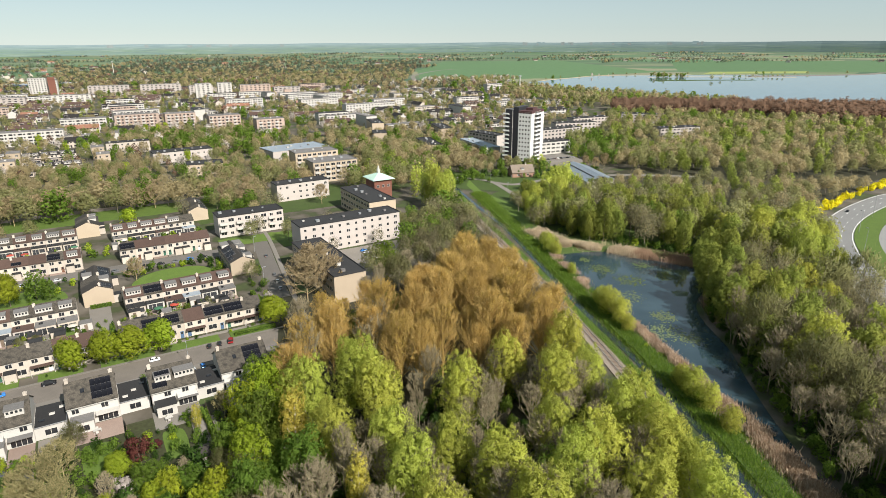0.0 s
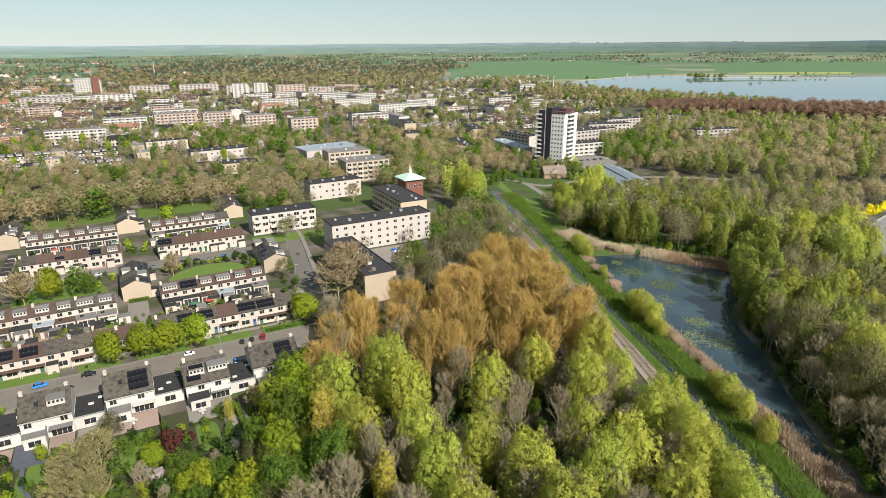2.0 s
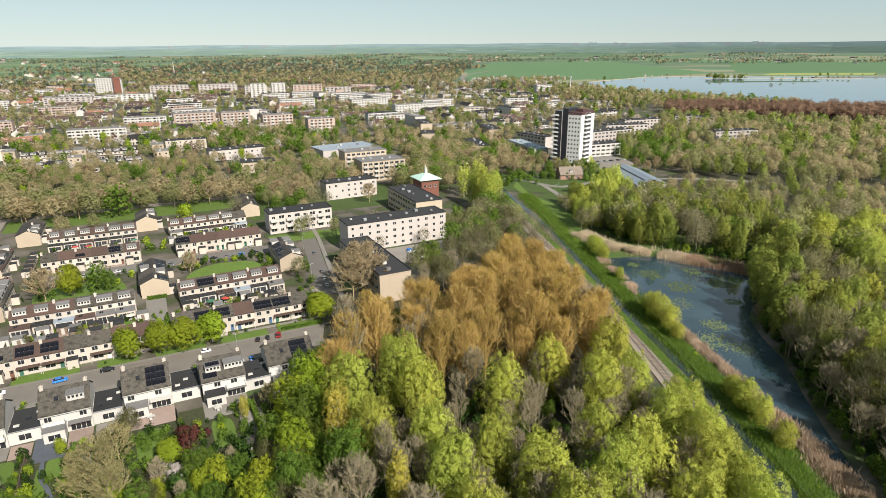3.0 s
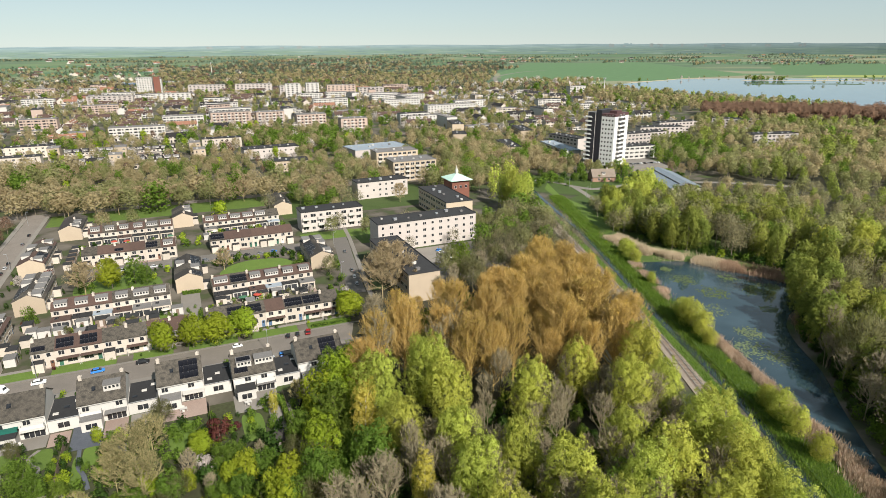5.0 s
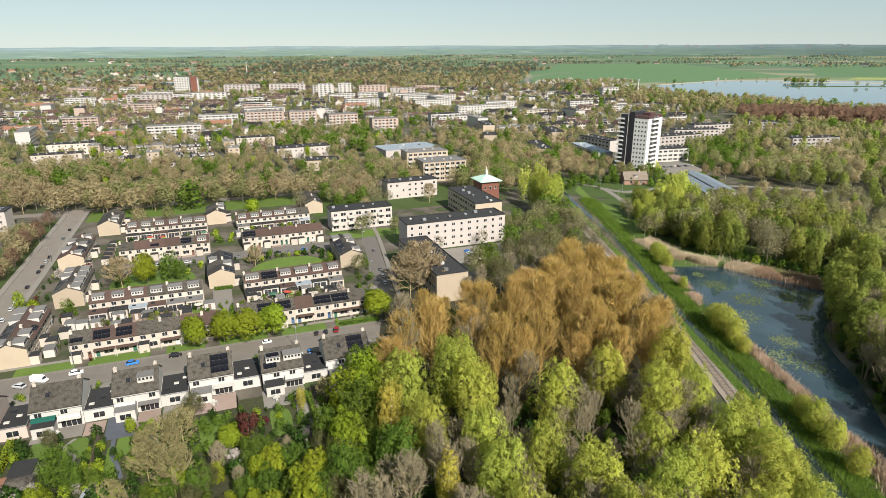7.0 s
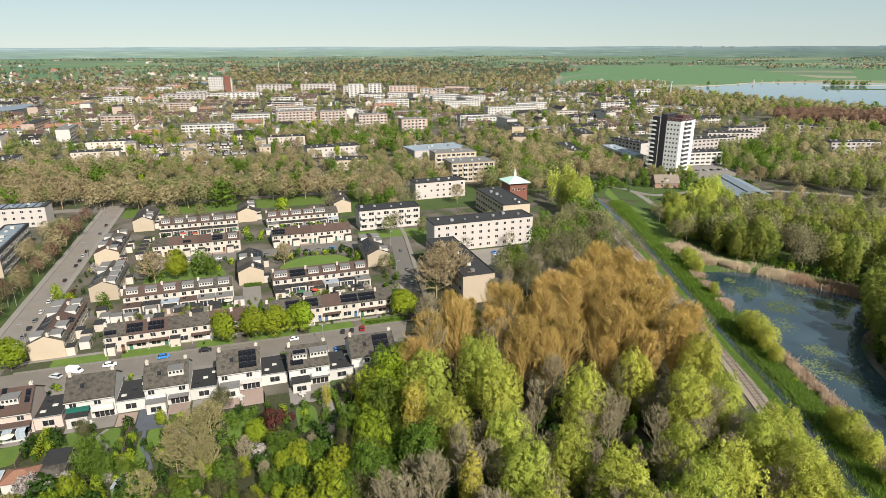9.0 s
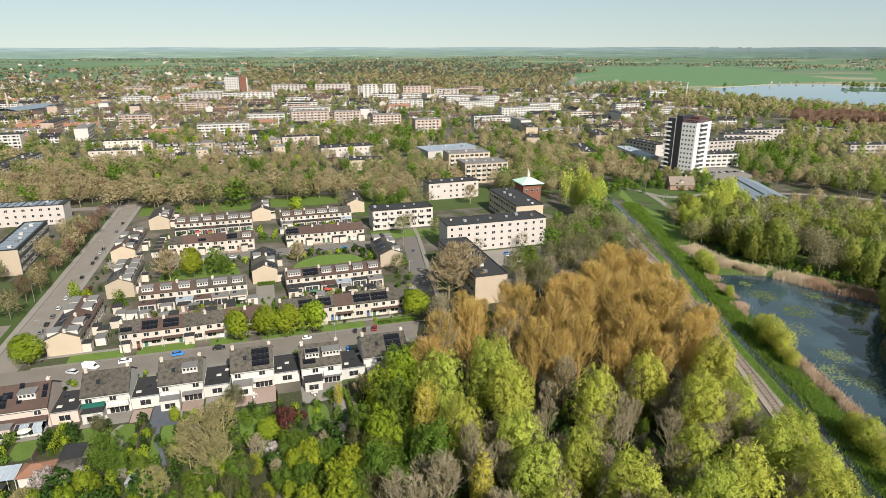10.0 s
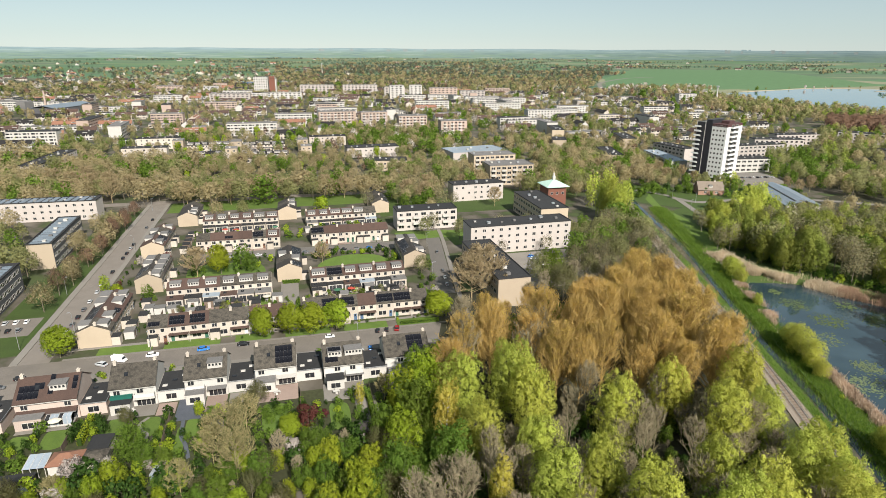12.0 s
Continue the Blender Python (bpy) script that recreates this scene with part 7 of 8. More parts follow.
BODY = [(-2.1, 0.72, 0.42, 0.72), (-2.0, 0.84, 0.3, 0.86), (-1.2, 0.88, 0.26, 0.92), (0.6, 0.88, 0.26, 0.93), (1.7, 0.84, 0.28, 0.86), (2.05, 0.74, 0.4, 0.74)]
CABIN = [(-1.75, 0.74, 0.85, 0.93), (-1.2, 0.70, 0.85, 1.38), (0.0, 0.70, 0.85, 1.45), (0.45, 0.70, 0.85, 1.38), (1.15, 0.76, 0.85, 0.94)]
ROOFC = [(-1.25, 0.66, 1.32, 1.42), (0.0, 0.68, 1.36, 1.485), (0.45, 0.66, 1.32, 1.42)]
wheel_geo = Geo().tube([(0, -0.1, 0), (0, 0.1, 0)], [0.32, 0.32], 12).tube([(0, -0.11, 0), (0, -0.1, 0)], [0.2, 0.2], 8, 1)
WHEEL = wheel_geo.mesh("wheel", [TYRE, STEEL])
PAINTS = {n: stained("car_" + n, c, tuple(x * 0.8 for x in c), 3, 1, rough=0.25, relief=0, amount=0.2) for n, c in (("black", (0.015, 0.016, 0.018)), ("white", (0.72, 0.72, 0.70)), ("silver", (0.42, 0.43, 0.44)), ("red", (0.22, 0.012, 0.012)), ("blue", (0.03, 0.16, 0.45)), ("grey", (0.12, 0.125, 0.13)))}
CAR_MASTERS = {}
LIGHT_MAT = stained("lamp_plastic", (0.5, 0.1, 0.08), (0.4, 0.08, 0.06), 5, 1, rough=0.3)


def car(m, colour, van=False):
    key, m = (colour, van), m @ Matrix.Scale(0.8, 4)
    if key in CAR_MASTERS:
        return copy_thing(CAR_MASTERS[key], m)
    c = thing("van" if van else "car", ("parked white delivery van" if van else f"parked {colour} hatchback with dark windows"), "van" if van else "car", "parked cars", m)
    if van:
        part("body", loft([(-2.5, 0.9, 0.35, 2.0), (-2.4, 0.95, 0.3, 2.15), (0.9, 0.95, 0.3, 2.2), (1.3, 0.95, 0.3, 2.0), (1.9, 0.93, 0.3, 1.15), (2.5, 0.85, 0.35, 0.95)]), PAINTS[colour], c)
        part("windscreen", loft([(1.25, 0.8, 1.25, 2.03), (1.92, 0.8, 1.1, 1.2)]), CAR_GLASS, c)
    else:
        part("body", loft(BODY), PAINTS[colour], c)
        part("window_band", loft(CABIN), CAR_GLASS, c)
        part("roof_panel", loft(ROOFC), PAINTS[colour], c)
        for y in (-0.62, 0.62):
            part("rear_light", Geo().box(-2.09, y - 0.14, 0.62, -1.98, y + 0.14, 0.78), LIGHT_MAT, c)
    for x, y in ((-1.3, -0.78), (-1.3, 0.78), (1.3, -0.78), (1.3, 0.78)):
        part("wheel", WHEEL, None, c, m=pose(x, y, 0.32, 0, 0, 0 if y < 0 else 180))
    CAR_MASTERS[key] = c
    return c


def car_uv(u, v, turn, colour, van=False, z=0.05):
    car(at_uv(u, v, z, turn), colour, van)


for u, v, tr, col in ((-43, 163.5, 4, "white"), (-30, 164, 5, "blue"), (-19.5, 164.5, 0, "black"), (4.5, 164, 0, "white"), (18.5, 164.6, 78, "black"), (21.2, 164.6, 80, "black"), (24.3, 164.8, 78, "red"), (-55, 161, 150, "silver"), (-5, 152, 90, "black"), (-19, 151, 90, "grey"), (-23, 151, 90, "black"), (-26, 152, 90, "silver"), (12.5, 153, 90, "silver"), (15, 154, 90, "blue"), (-73, 158, 20, "black"), (-76, 154, 10, "grey")):
    car_uv(u, v, tr, col)
car_uv(-51, 162.5, -25, "white", True)
colours = ("black", "white", "grey", "silver", "black", "grey", "red", "blue")
cr = random.Random(4)
for v in (184, 189.5, 195, 201, 207.5, 216, 221, 236, 252, 258, 264.5, 270, 296, 310):
    car_uv(-70.2, v, 90, cr.choice(colours[:6]))
for k in range(7):
    car_uv(0 + k * 5.2, 244 + cr.uniform(-0.3, 0.3), 0, cr.choice(colours))
    if k < 5:
        car_uv(-40 + k * 5.4, 244 + cr.uniform(-0.3, 0.3), 0, cr.choice(colours))
for k in range(11):
    car_uv(76 + (k % 2) * 0.3, 194 + k * 2.6, 4, cr.choice(colours))
    car_uv(88, 192 + k * 2.6, 4, cr.choice(colours))
    if k > 4:
        car_uv(97, 192 + k * 2.6, 4, cr.choice(("white", "black", "grey")))
for u, v in ((48.6, 203), (49.5, 210), (52.5, 232), (47.6, 196)):
    car_uv(u, v, 83, cr.choice(("white", "grey", "silver")))
for k in range(9):
    car(pose(66 + k * 2.4, 417 + k * 1.1, 2.62, 0, 0, 120), cr.choice(colours))
plate_uv("parking_court", -92, 185, -80.5, 198, 0.075, CLINKER, "brick-paved car park beside the flats", "pavement")
for k in range(6):
    car_uv(-90 + (k % 3) * 2.9, 189 + (k // 3) * 6, 90, cr.choice(("white", "black", "grey", "silver")))
for x, y, tr, col in ((193, 290, 222, "black"), (150, 214, 252, "black")):
    car(pose(x, y, 0.06, 0, 0, tr), col)

# ---- street lamps ----
lamp_master = None


def street_lamp(x, y, turn, h=6.5):
    global lamp_master
    m = pose(x, y, 0, 0, 0, turn) @ Matrix.Diagonal((1, 1, h / 6.5, 1))
    if lamp_master:
        return copy_thing(lamp_master, m)
    lamp_master = thing("street_lamp", "slim grey steel street lamp", "street lamp", "street lamps", m)
    part("pole", Geo().tube([(0, 0, 0), (0, 0, 5), (0, 0, 6.3), (0.35, 0, 6.5)], [0.09, 0.07, 0.05, 0.04], 6), STEEL, lamp_master)
    part("lamp_head", Geo().box(0.3, -0.12, 6.42, 1.1, 0.12, 6.55), STEEL, lamp_master)
    lamp_master.scale = (1, 1, 1)
    return lamp_master


for u, v, tr in ((12, 157, 90), (-44, 166.5, -90), (-18, 172, -90), (-68, 184, 180), (-79.5, 176, 0), (-79.5, 216, 0), (-68, 262, 180), (-79, 300, 0), (-74, 330, 0), (44, 203, 0), (50, 240, 0), (51, 190, 180), (60, 290, 0)):
    x, y = uv(u, v)
    street_lamp(x, y, GRID + tr)
for x, y in side_line([(229, 315), (194, 287), (170, 260), (155, 233), (146, 206)], 8):
    street_lamp(x, y, 120, 10)
for x, y in ((22, 352), (30, 330), (34, 350)):
    street_lamp(x, y, 40, 6)

# ---- gardens: sheds, fences, hedges, patios ----
shed_masters = {}


def garden_shed(m, sort):
    if sort in shed_masters:
        return copy_thing(shed_masters[sort], m)
    wall, roof, label = ((WOOD_DARK, FELT, "dark wooden garden shed with felt roof"), (WHITE, FELT_PALE, "white garden shed with a flat grey roof"), (CREAM, FELT, "brick garden shed with a flat dark roof"), (WOOD_DARK, TILE_GREY, "gabled wooden garden house"), (WHITE, TILE_ORANGE, "white garden house with an orange roof"))[sort]
    s = thing("garden_shed", label, "shed", "garden sheds", m)
    if sort >= 3:
        part("wall", house_wall(4.4, 3.6, 2.1, 3.1), wall, s)
        part("roof", Geo().gable_roof(-0.2, 0, 4.6, 3.6, 2.1, 3.1, 0.3, 0.12), roof, s)
    else:
        part("wall", Geo().box(0, 0, 0, 3.2, 2.6, 2.3), wall, s)
        part("roof", Geo().box(-0.15, -0.15, 2.3, 3.35, 2.75, 2.45), roof, s)
    part("door", Geo().box(1.1, -0.05, 0, 2.0, 0.0, 1.95), WOOD_DARK if sort in (1, 2, 4) else PALE, s)
    shed_masters[sort] = s
    return s


gr = random.Random(8)
for u, v, tr, sort in ((6.5, 113, 3, 3), (-8, 112, 92, 0), (-64, 112, 2, 2), (18, 122, 0, 2), (-21, 121, 90, 1)):
    garden_shed(at_uv(u, v, 0, tr), sort)
for row_v, row_u, n in ((189, -44, 6), (189.5, 1, 6), (271, -42, 6), (271, 3, 6)):
    for k in range(n):
        garden_shed(at_uv(row_u + k * 5.5 + gr.uniform(0, 1.6), row_v + gr.uniform(-2, 2), 0, gr.choice((0, 90, 180))), gr.choice((0, 1, 2, 2)))
for k in range(5):
    garden_shed(at_uv(-50 + gr.uniform(-1, 2), 176 + k * 5.5, 0, 90), gr.choice((1, 2, 2)))
    garden_shed(at_uv(-46.5 + gr.uniform(-0.3, 0.3), 253 + k * 5.3, 0, 90), gr.choice((0, 1, 2)))
for row_v, row_u, n in ((194.5, -45.2, 7), (195.5, 1, 6), (208.6, -44, 6), (209.8, 2, 6)):
    for k in range(n):
        if gr.random() < 0.75:
            garden_shed(at_uv(row_u + k * 5.5 + gr.uniform(0, 2.2), row_v + gr.uniform(-0.6, 0.6), 0, gr.choice((0, 180))), gr.choice((1, 1, 2, 2, 0)))
edge = []
for k in range(6):
    a = k * 1.8
    edge += [(a - 0.04, -0.05), (a + 0.04, -0.05), (a + 0.04, -0.02), (a + 1.76, -0.02)]
FENCE_MESH = Geo().prism(edge + [(x, -y) for x, y in reversed(edge)], 0, 1.75).mesh("fence", [WOOD_DARK])


def fence(u, v, turn, scale=1.0):
    tagged(part("fence", FENCE_MESH, None, m=at_uv(u, v, 0, turn) @ Matrix.Diagonal((scale, 1, 1, 1))), "weathered wooden garden fence", "fence", "garden fences")


for k in range(7):
    for u0, v0 in ((-45.2, 183.5), (0.7, 184.5), (-43, 266), (2.8, 266)):
        fence(u0 + k * 5.5, v0, 90, 0.9)
for u, v, tr, s in ((-52.8, 123, 90, 1.0), (-33.2, 119, 90, 1.35), (-20.5, 112, 90, 2.0), (-41.2, 122, 90, 1.0), (-4.5, 113, 90, 2.2), (12, 113, 90, 2.0), (-46, 183, 0, 3.1), (0, 184, 0, 3.1)):
    fence(u, v, tr, s)


def hedge(u, v, turn, length, w=0.9, h=1.6, leaf=None, label="clipped green hedge between gardens"):
    rng = np.random.default_rng(int(abs(u * 10 + v)))
    n = int(length * (w + 2 * h) * 14)
    side = rng.uniform(0, w + 2 * h, n)
    x = rng.uniform(0, length, n)
    top = (side > h) & (side < h + w)
    y = np.where(top, side - h, np.where(side <= h, 0, w)) + rng.normal(size=n) * 0.05
    z = np.where(top, h, np.where(side <= h, side, side - h - w)) + rng.normal(size=n) * 0.05
    nr = np.stack([np.zeros(n), np.where(top, 0, np.where(side <= h, -1.0, 1.0)), np.where(top, 1.0, 0.0)], 1) + rng.normal(size=(n, 3)) * 0.5
    me = quad_mesh("hedge", leaf_verts(np.stack([x, y, z], 1), nr, 0.26, rng), [leaf or LEAF_GREEN])
    h_ = thing("hedge", label, "hedge", "hedges", at_uv(u, v, 0, turn))
    part("leaves", me, None, h_)
    part("stem_core", Geo().box(0.1, 0.15, 0, length - 0.1, w - 0.15, h - 0.12), LEAF_DARK, h_)


for u, v, tr, L, hh in ((-49.4, 124.6, 90, 9.5, 2.0), (-10.6, 176, 90, 16, 1.6), (-3.4, 176, 90, 16, 1.6), (26, 167.4, 0, 12, 0.9), (-20, 116, 90, 12, 1.5), (12, 118, 90, 14, 1.5), (-62, 120, 0, 8, 1.4), (-9, 210, 0, 6, 1.2), (38.5, 176, 90, 20, 1.8)):
    hedge(u, v, tr, L, 1.1, hh, LEAF_LIME if L == 9.5 else None)
PATIO_RED = stained("reddish_patio", (0.28, 0.21, 0.175), (0.2, 0.15, 0.125), 6, 0.5)
SLATE_BLUE = stained("slate_paving", (0.09, 0.1, 0.12), (0.06, 0.066, 0.08), 5, 0.5, amount=0.5)
for u0, v0, u1, v1, mat in ((-65, 132, -54, 136.3, PAVING), (-47, 133.5, -37, 138.2, PAVING), (-32.4, 129.6, -26.4, 138.8, SLATE_BLUE), (-26.2, 132, -21.5, 138.8, PATIO_RED), (-36.8, 133, -32.7, 138, PATIO_RED), (-15, 133, -5, 140, PATIO_RED), (1, 130, 11, 137.8, PAVING), (8, 112, 13, 130, PAVING), (17, 130, 28, 138.8, PAVING), (-21, 134, -15.2, 139, PAVING)):
    plate_uv("patio", u0, v0, u1, v1, 0.1, mat, "paved garden terrace behind the house", "patio")
for u0, v0, u1, v1 in ((-65, 126.6, -61.6, 130.6), (-58.3, 126, -53.4, 131.2), (-46.2, 128.4, -42.4, 133), (-39.2, 126, -35.6, 132), (-29.4, 123.8, -26.6, 129), (-31, 116.5, -29.4, 126), (-13, 122, -8, 131), (2, 119, 6, 128)):
    plate("lawn", [uv(a, b) for a, b in ((u0, v0), ((u0 + u1) / 2, v0 - 1.2), (u1, v0), (u1 + 0.5, (v0 + v1) / 2), (u1, v1), ((u0 + u1) / 2, v1 + 0.6), (u0, v1))], 0.09, LAWN, "small bright green garden lawn", "lawn", True)

strip("path", [uv(-38, 132.6), uv(-39.5, 130.2), uv(-38.6, 127.6), uv(-37.2, 126), uv(-37.1, 124)], 0.35, 0.35, 0.13, PAVING, "pale curved garden path", "path")
strip("path", [uv(-30.3, 129.4), uv(-29.9, 123.5), uv(-28.5, 119.8), uv(-27.3, 115.1)], 0.4, 0.4, 0.13, SLATE_BLUE, "dark winding garden path", "path")


def hip_roof(x0, y0, x1, y1, z0, z1, over=0.35):
    g, ym, r = Geo(), (y0 + y1) / 2, (y1 - y0) / 2 * 0.9
    o = [(x0 - over, y0 - over), (x1 + over, y0 - over), (x1 + over, y1 + over), (x0 - over, y1 + over)]
    a, b = (x0 + r, ym, z1), (x1 - r, ym, z1)
    lo, hi = [(*p, z0) for p in o], [(*p, z0 + 0.14) for p in o]
    g.poly(lo[::-1])
    for k in range(4):
        j = (k + 1) % 4
        g.poly([lo[k], lo[j], hi[j], hi[k]])
    g.poly([hi[0], hi[1], b, a]).poly([hi[2], hi[3], a, b]).poly([hi[1], hi[2], b]).poly([hi[3], hi[0], a])
    return g


def garden_house():
    """The white garden house with its tiled hip roof, a lower wing and a felt-roofed store."""
    g = thing("garden_house", "white garden house with an orange tiled hip roof", "garden house", "", at_uv(-52.9, 115.6, 0, -3))
    part("wall", Geo().box(0, 0, 0, 5.4, 4.2, 2.3), WHITE, g)
    part("roof", hip_roof(0, 0, 5.4, 4.2, 2.3, 3.7), TILE_ORANGE, g)
    put_window(g, (1.5, 1.25, 1), 2.6, 0, 0.8)
    w = part("wing", Geo().box(5.45, 0.9, 0, 10.0, 4.0, 2.1), CREAM, g, "lower wing with a grey hip roof")
    part("roof", hip_roof(5.8, 0.9, 10.0, 4.0, 2.1, 3.2), TILE_MOSSY, w)
    s = part("store", Geo().box(5.6, 4.4, 0, 9.6, 9.2, 2.2), CREAM, g, "flat-roofed store room")
    part("flat_roof", Geo().box(5.4, 4.3, 2.2, 9.8, 9.4, 2.38), FELT, s)
    keep_clear(at_uv(-52.9, 115.6, 0, -3), -4, -0.5, 10.2, 9.5)


def pergola():
    p = thing("pergola", "glass-roofed garden veranda on thin pale posts", "pergola", "", at_uv(-57.2, 115.8, 0, -3))
    for x in (0, 1.3, 2.6, 3.9):
        for y in (0, 3.4):
            part("post", Geo().box(x - 0.05, y - 0.05, 0, x + 0.05, y + 0.05, 2.3), WHITE, p)
        part("rafter", Geo().box(x - 0.05, -0.2, 0, x + 0.05, 3.9, 0.1), WHITE, p, m=pose(0, 0, 2.25, 8))
    for k in range(3):
        part("pane", Geo().box(k * 1.3 + 0.06, -0.2, 0.1, k * 1.3 + 1.24, 3.9, 0.13), SHEET_BLUE, p, m=pose(0, 0, 2.25, 8))
    b = thing("pergola", "dark wooden garden shelter with a felt roof", "pergola", "", at_uv(-61.5, 112.2, 0, -2))
    part("roof", Geo().box(-0.2, -0.2, 2.2, 7.2, 2.4, 2.36), FELT, b)
    for x in (0, 1.75, 3.5, 5.25, 7.0):
        part("post", Geo().box(x - 0.07, -0.07, 0, x + 0.07, 0.07, 2.2), PALE, b)
    part("back_wall", Geo().box(0, 2.1, 0, 7, 2.2, 2.2), WOOD_DARK, b)


garden_house()
pergola()
gp = random.Random(31)
for u0, v0, dv in ((-45.2, 184.5, 14), (0.7, 185.5, 14), (-43, 263.5, 20), (2.8, 263.5, 18)):
    for k in range(6):
        u, cut = u0 + k * 5.5, gp.uniform(0.25, 0.7)
        plate_uv("garden", u + 0.15, v0, u + 5.35, v0 + dv * cut, 0.06, gp.choice((LAWN, PAVING, FELT_PALE, bpy.data.materials["garden_soil"], PATIO_RED)), "small walled back garden plot", "garden")
        plate_uv("garden", u + 0.15, v0 + dv * cut + 0.02, u + 5.35, v0 + dv, 0.08, gp.choice((PAVING, PAVING, PATIO_RED, LAWN)), "small paved back garden plot", "garden")
for u0, v0 in ((-45.2, 167), (-2.5, 170.2), (-43, 251.2), (2.8, 251.5)):
    for k in range(6):
        plate_uv("garden", u0 + k * 5.5 + 0.2, v0 + 5.9 if v0 < 200 else v0, u0 + k * 5.5 + 5.3, v0 + 4.2 if v0 < 200 else v0 + 2.2, 0.07, gp.choice((PAVING, LAWN, PATIO_RED)), "small front garden plot", "garden")

# ---- loose garden things ----
def parasol(m, mat, label):
    t = thing("parasol", label, "parasol", "parasols", m)
    part("pole", Geo().tube([(0, 0, 0), (0, 0, 2.4)], [0.03, 0.03], 6), STEEL, t)
    g = Geo()
    for k in range(8):
        a, b = k * math.pi / 4, (k + 1) * math.pi / 4
        g.poly([(1.4 * math.cos(a), 1.4 * math.sin(a), 2.05), (1.4 * math.cos(b), 1.4 * math.sin(b), 2.05), (0, 0, 2.5)])
        g.poly([(1.4 * math.cos(b), 1.4 * math.sin(b), 2.0), (1.4 * math.cos(a), 1.4 * math.sin(a), 2.0), (0, 0, 2.45)])
    part("canopy", g, mat, t)


def garden_table(m):
    t = thing("garden_table", "white plastic garden table on a terrace", "table", "garden tables", m)
    part("tabletop", Geo().box(-0.8, -0.45, 0.7, 0.8, 0.45, 0.75), WHITE, t)
    for x, y in ((-0.7, -0.35), (0.7, -0.35), (-0.7, 0.35), (0.7, 0.35)):
        part("leg", Geo().box(x - 0.03, y - 0.03, 0, x + 0.03, y + 0.03, 0.7), WHITE, t)


def garden_chair(m):
    t = thing("garden_chair", "pale plastic garden chair on a terrace", "chair", "garden chairs", m)
    part("seat", Geo().box(-0.25, -0.25, 0.4, 0.25, 0.25, 0.45), WHITE, t)
    part("backrest", Geo().box(-0.25, 0.2, 0.45, 0.25, 0.26, 0.95), WHITE, t)
    part("frame", Geo().box(-0.25, -0.25, 0, -0.2, 0.25, 0.4).box(0.2, -0.25, 0, 0.25, 0.25, 0.4), WHITE, t)


def wheelie_bin(m, mat, label):
    t = thing("wheelie_bin", label, "bin", "wheelie bins", m)
    part("body", loft([(-0.3, 0.25, 0.05, 1.0), (0.0, 0.28, 0.05, 1.02), (0.3, 0.28, 0.05, 1.0)]), mat, t)
    part("lid", Geo().box(-0.34, -0.3, 1.0, 0.34, 0.3, 1.06), mat, t)


def greenhouse(m):
    t = thing("greenhouse", "small glass greenhouse with a pale frame", "greenhouse", "", m)
    part("glazing", house_wall(3.2, 2.4, 1.7, 2.4), SHEET_BLUE, t)
    g = Geo()
    for k in range(6):
        x = k * 0.62
        g.box(x, -0.03, 0, x + 0.06, 0.03, 1.75).box(x, 2.37, 0, x + 0.06, 2.43, 1.75)
        g.tube([(x + 0.03, -0.03, 1.74), (x + 0.03, 1.2, 2.45), (x + 0.03, 2.43, 1.74)], [0.03, 0.03, 0.03], 4)
    part("frame", g, WHITE, t)


def trampoline(m):
    t = thing("trampoline", "round dark garden trampoline with a blue rim", "trampoline", "", m)
    ringp = [(1.6 * math.cos(k * math.pi / 8), 1.6 * math.sin(k * math.pi / 8)) for k in range(16)]
    part("mat", Geo().prism([(x * 0.85, y * 0.85) for x, y in ringp], 0.68, 0.72), FELT, t)
    part("rim", Geo().tube([(x, y, 0.7) for x, y in ringp + ringp[:1]], [0.12] * 17, 6), PAINTS["blue"], t)
    for k in range(0, 16, 4):
        part("leg", Geo().tube([(*ringp[k], 0), (*ringp[k], 0.65)], [0.04, 0.04], 6), STEEL, t)


yr = random.Random(12)
CANVAS = [stained("canvas_" + n, c, tuple(x * 0.8 for x in c), 5, 1) for n, c in (("cream", (0.55, 0.5, 0.42)), ("red", (0.35, 0.06, 0.04)), ("green", (0.05, 0.14, 0.08)))]
BIN_GREEN = stained("green_plastic", (0.03, 0.09, 0.04), (0.02, 0.06, 0.03), 5, 1, rough=0.5)
BIN_GREY = stained("grey_plastic", (0.08, 0.08, 0.085), (0.05, 0.05, 0.055), 5, 1, rough=0.5)
for u0, v0 in ((-45.2, 195.5), (0.7, 196.5), (-43, 279), (2.8, 279)):
    for k in range(6):
        u = u0 + k * 5.5 + yr.uniform(1.5, 4)
        r = yr.random()
        if r < 0.3:
            parasol(at_uv(u, v0 + yr.uniform(-1.5, 1)), yr.choice(CANVAS), "open canvas garden parasol on a terrace")
        if r < 0.6:
            garden_table(at_uv(u, v0 + yr.uniform(-1, 0.6), 0.07, yr.uniform(0, 90)))
            garden_chair(at_uv(u + 1.2, v0 + yr.uniform(-1, 0.6), 0.07, yr.uniform(0, 360)))
        if r > 0.4:
            wheelie_bin(at_uv(u0 + k * 5.5 + 0.6, v0 - yr.uniform(0, 9), 0.06, yr.uniform(0, 90)), yr.choice((BIN_GREEN, BIN_GREY)), "plastic wheelie bin in a back garden")
for u, v in ((-60, 133.5), (-42, 135), (-27, 134), (-10, 136), (4, 133), (22, 134)):
    garden_table(at_uv(u, v, 0.1, 10))
    for a in (0, 180):
        garden_chair(at_uv(u, v, 0.1, a) @ pose(0, 0.8, 0))
parasol(at_uv(-57, 133), CANVAS[0], "cream canvas parasol on a terrace")
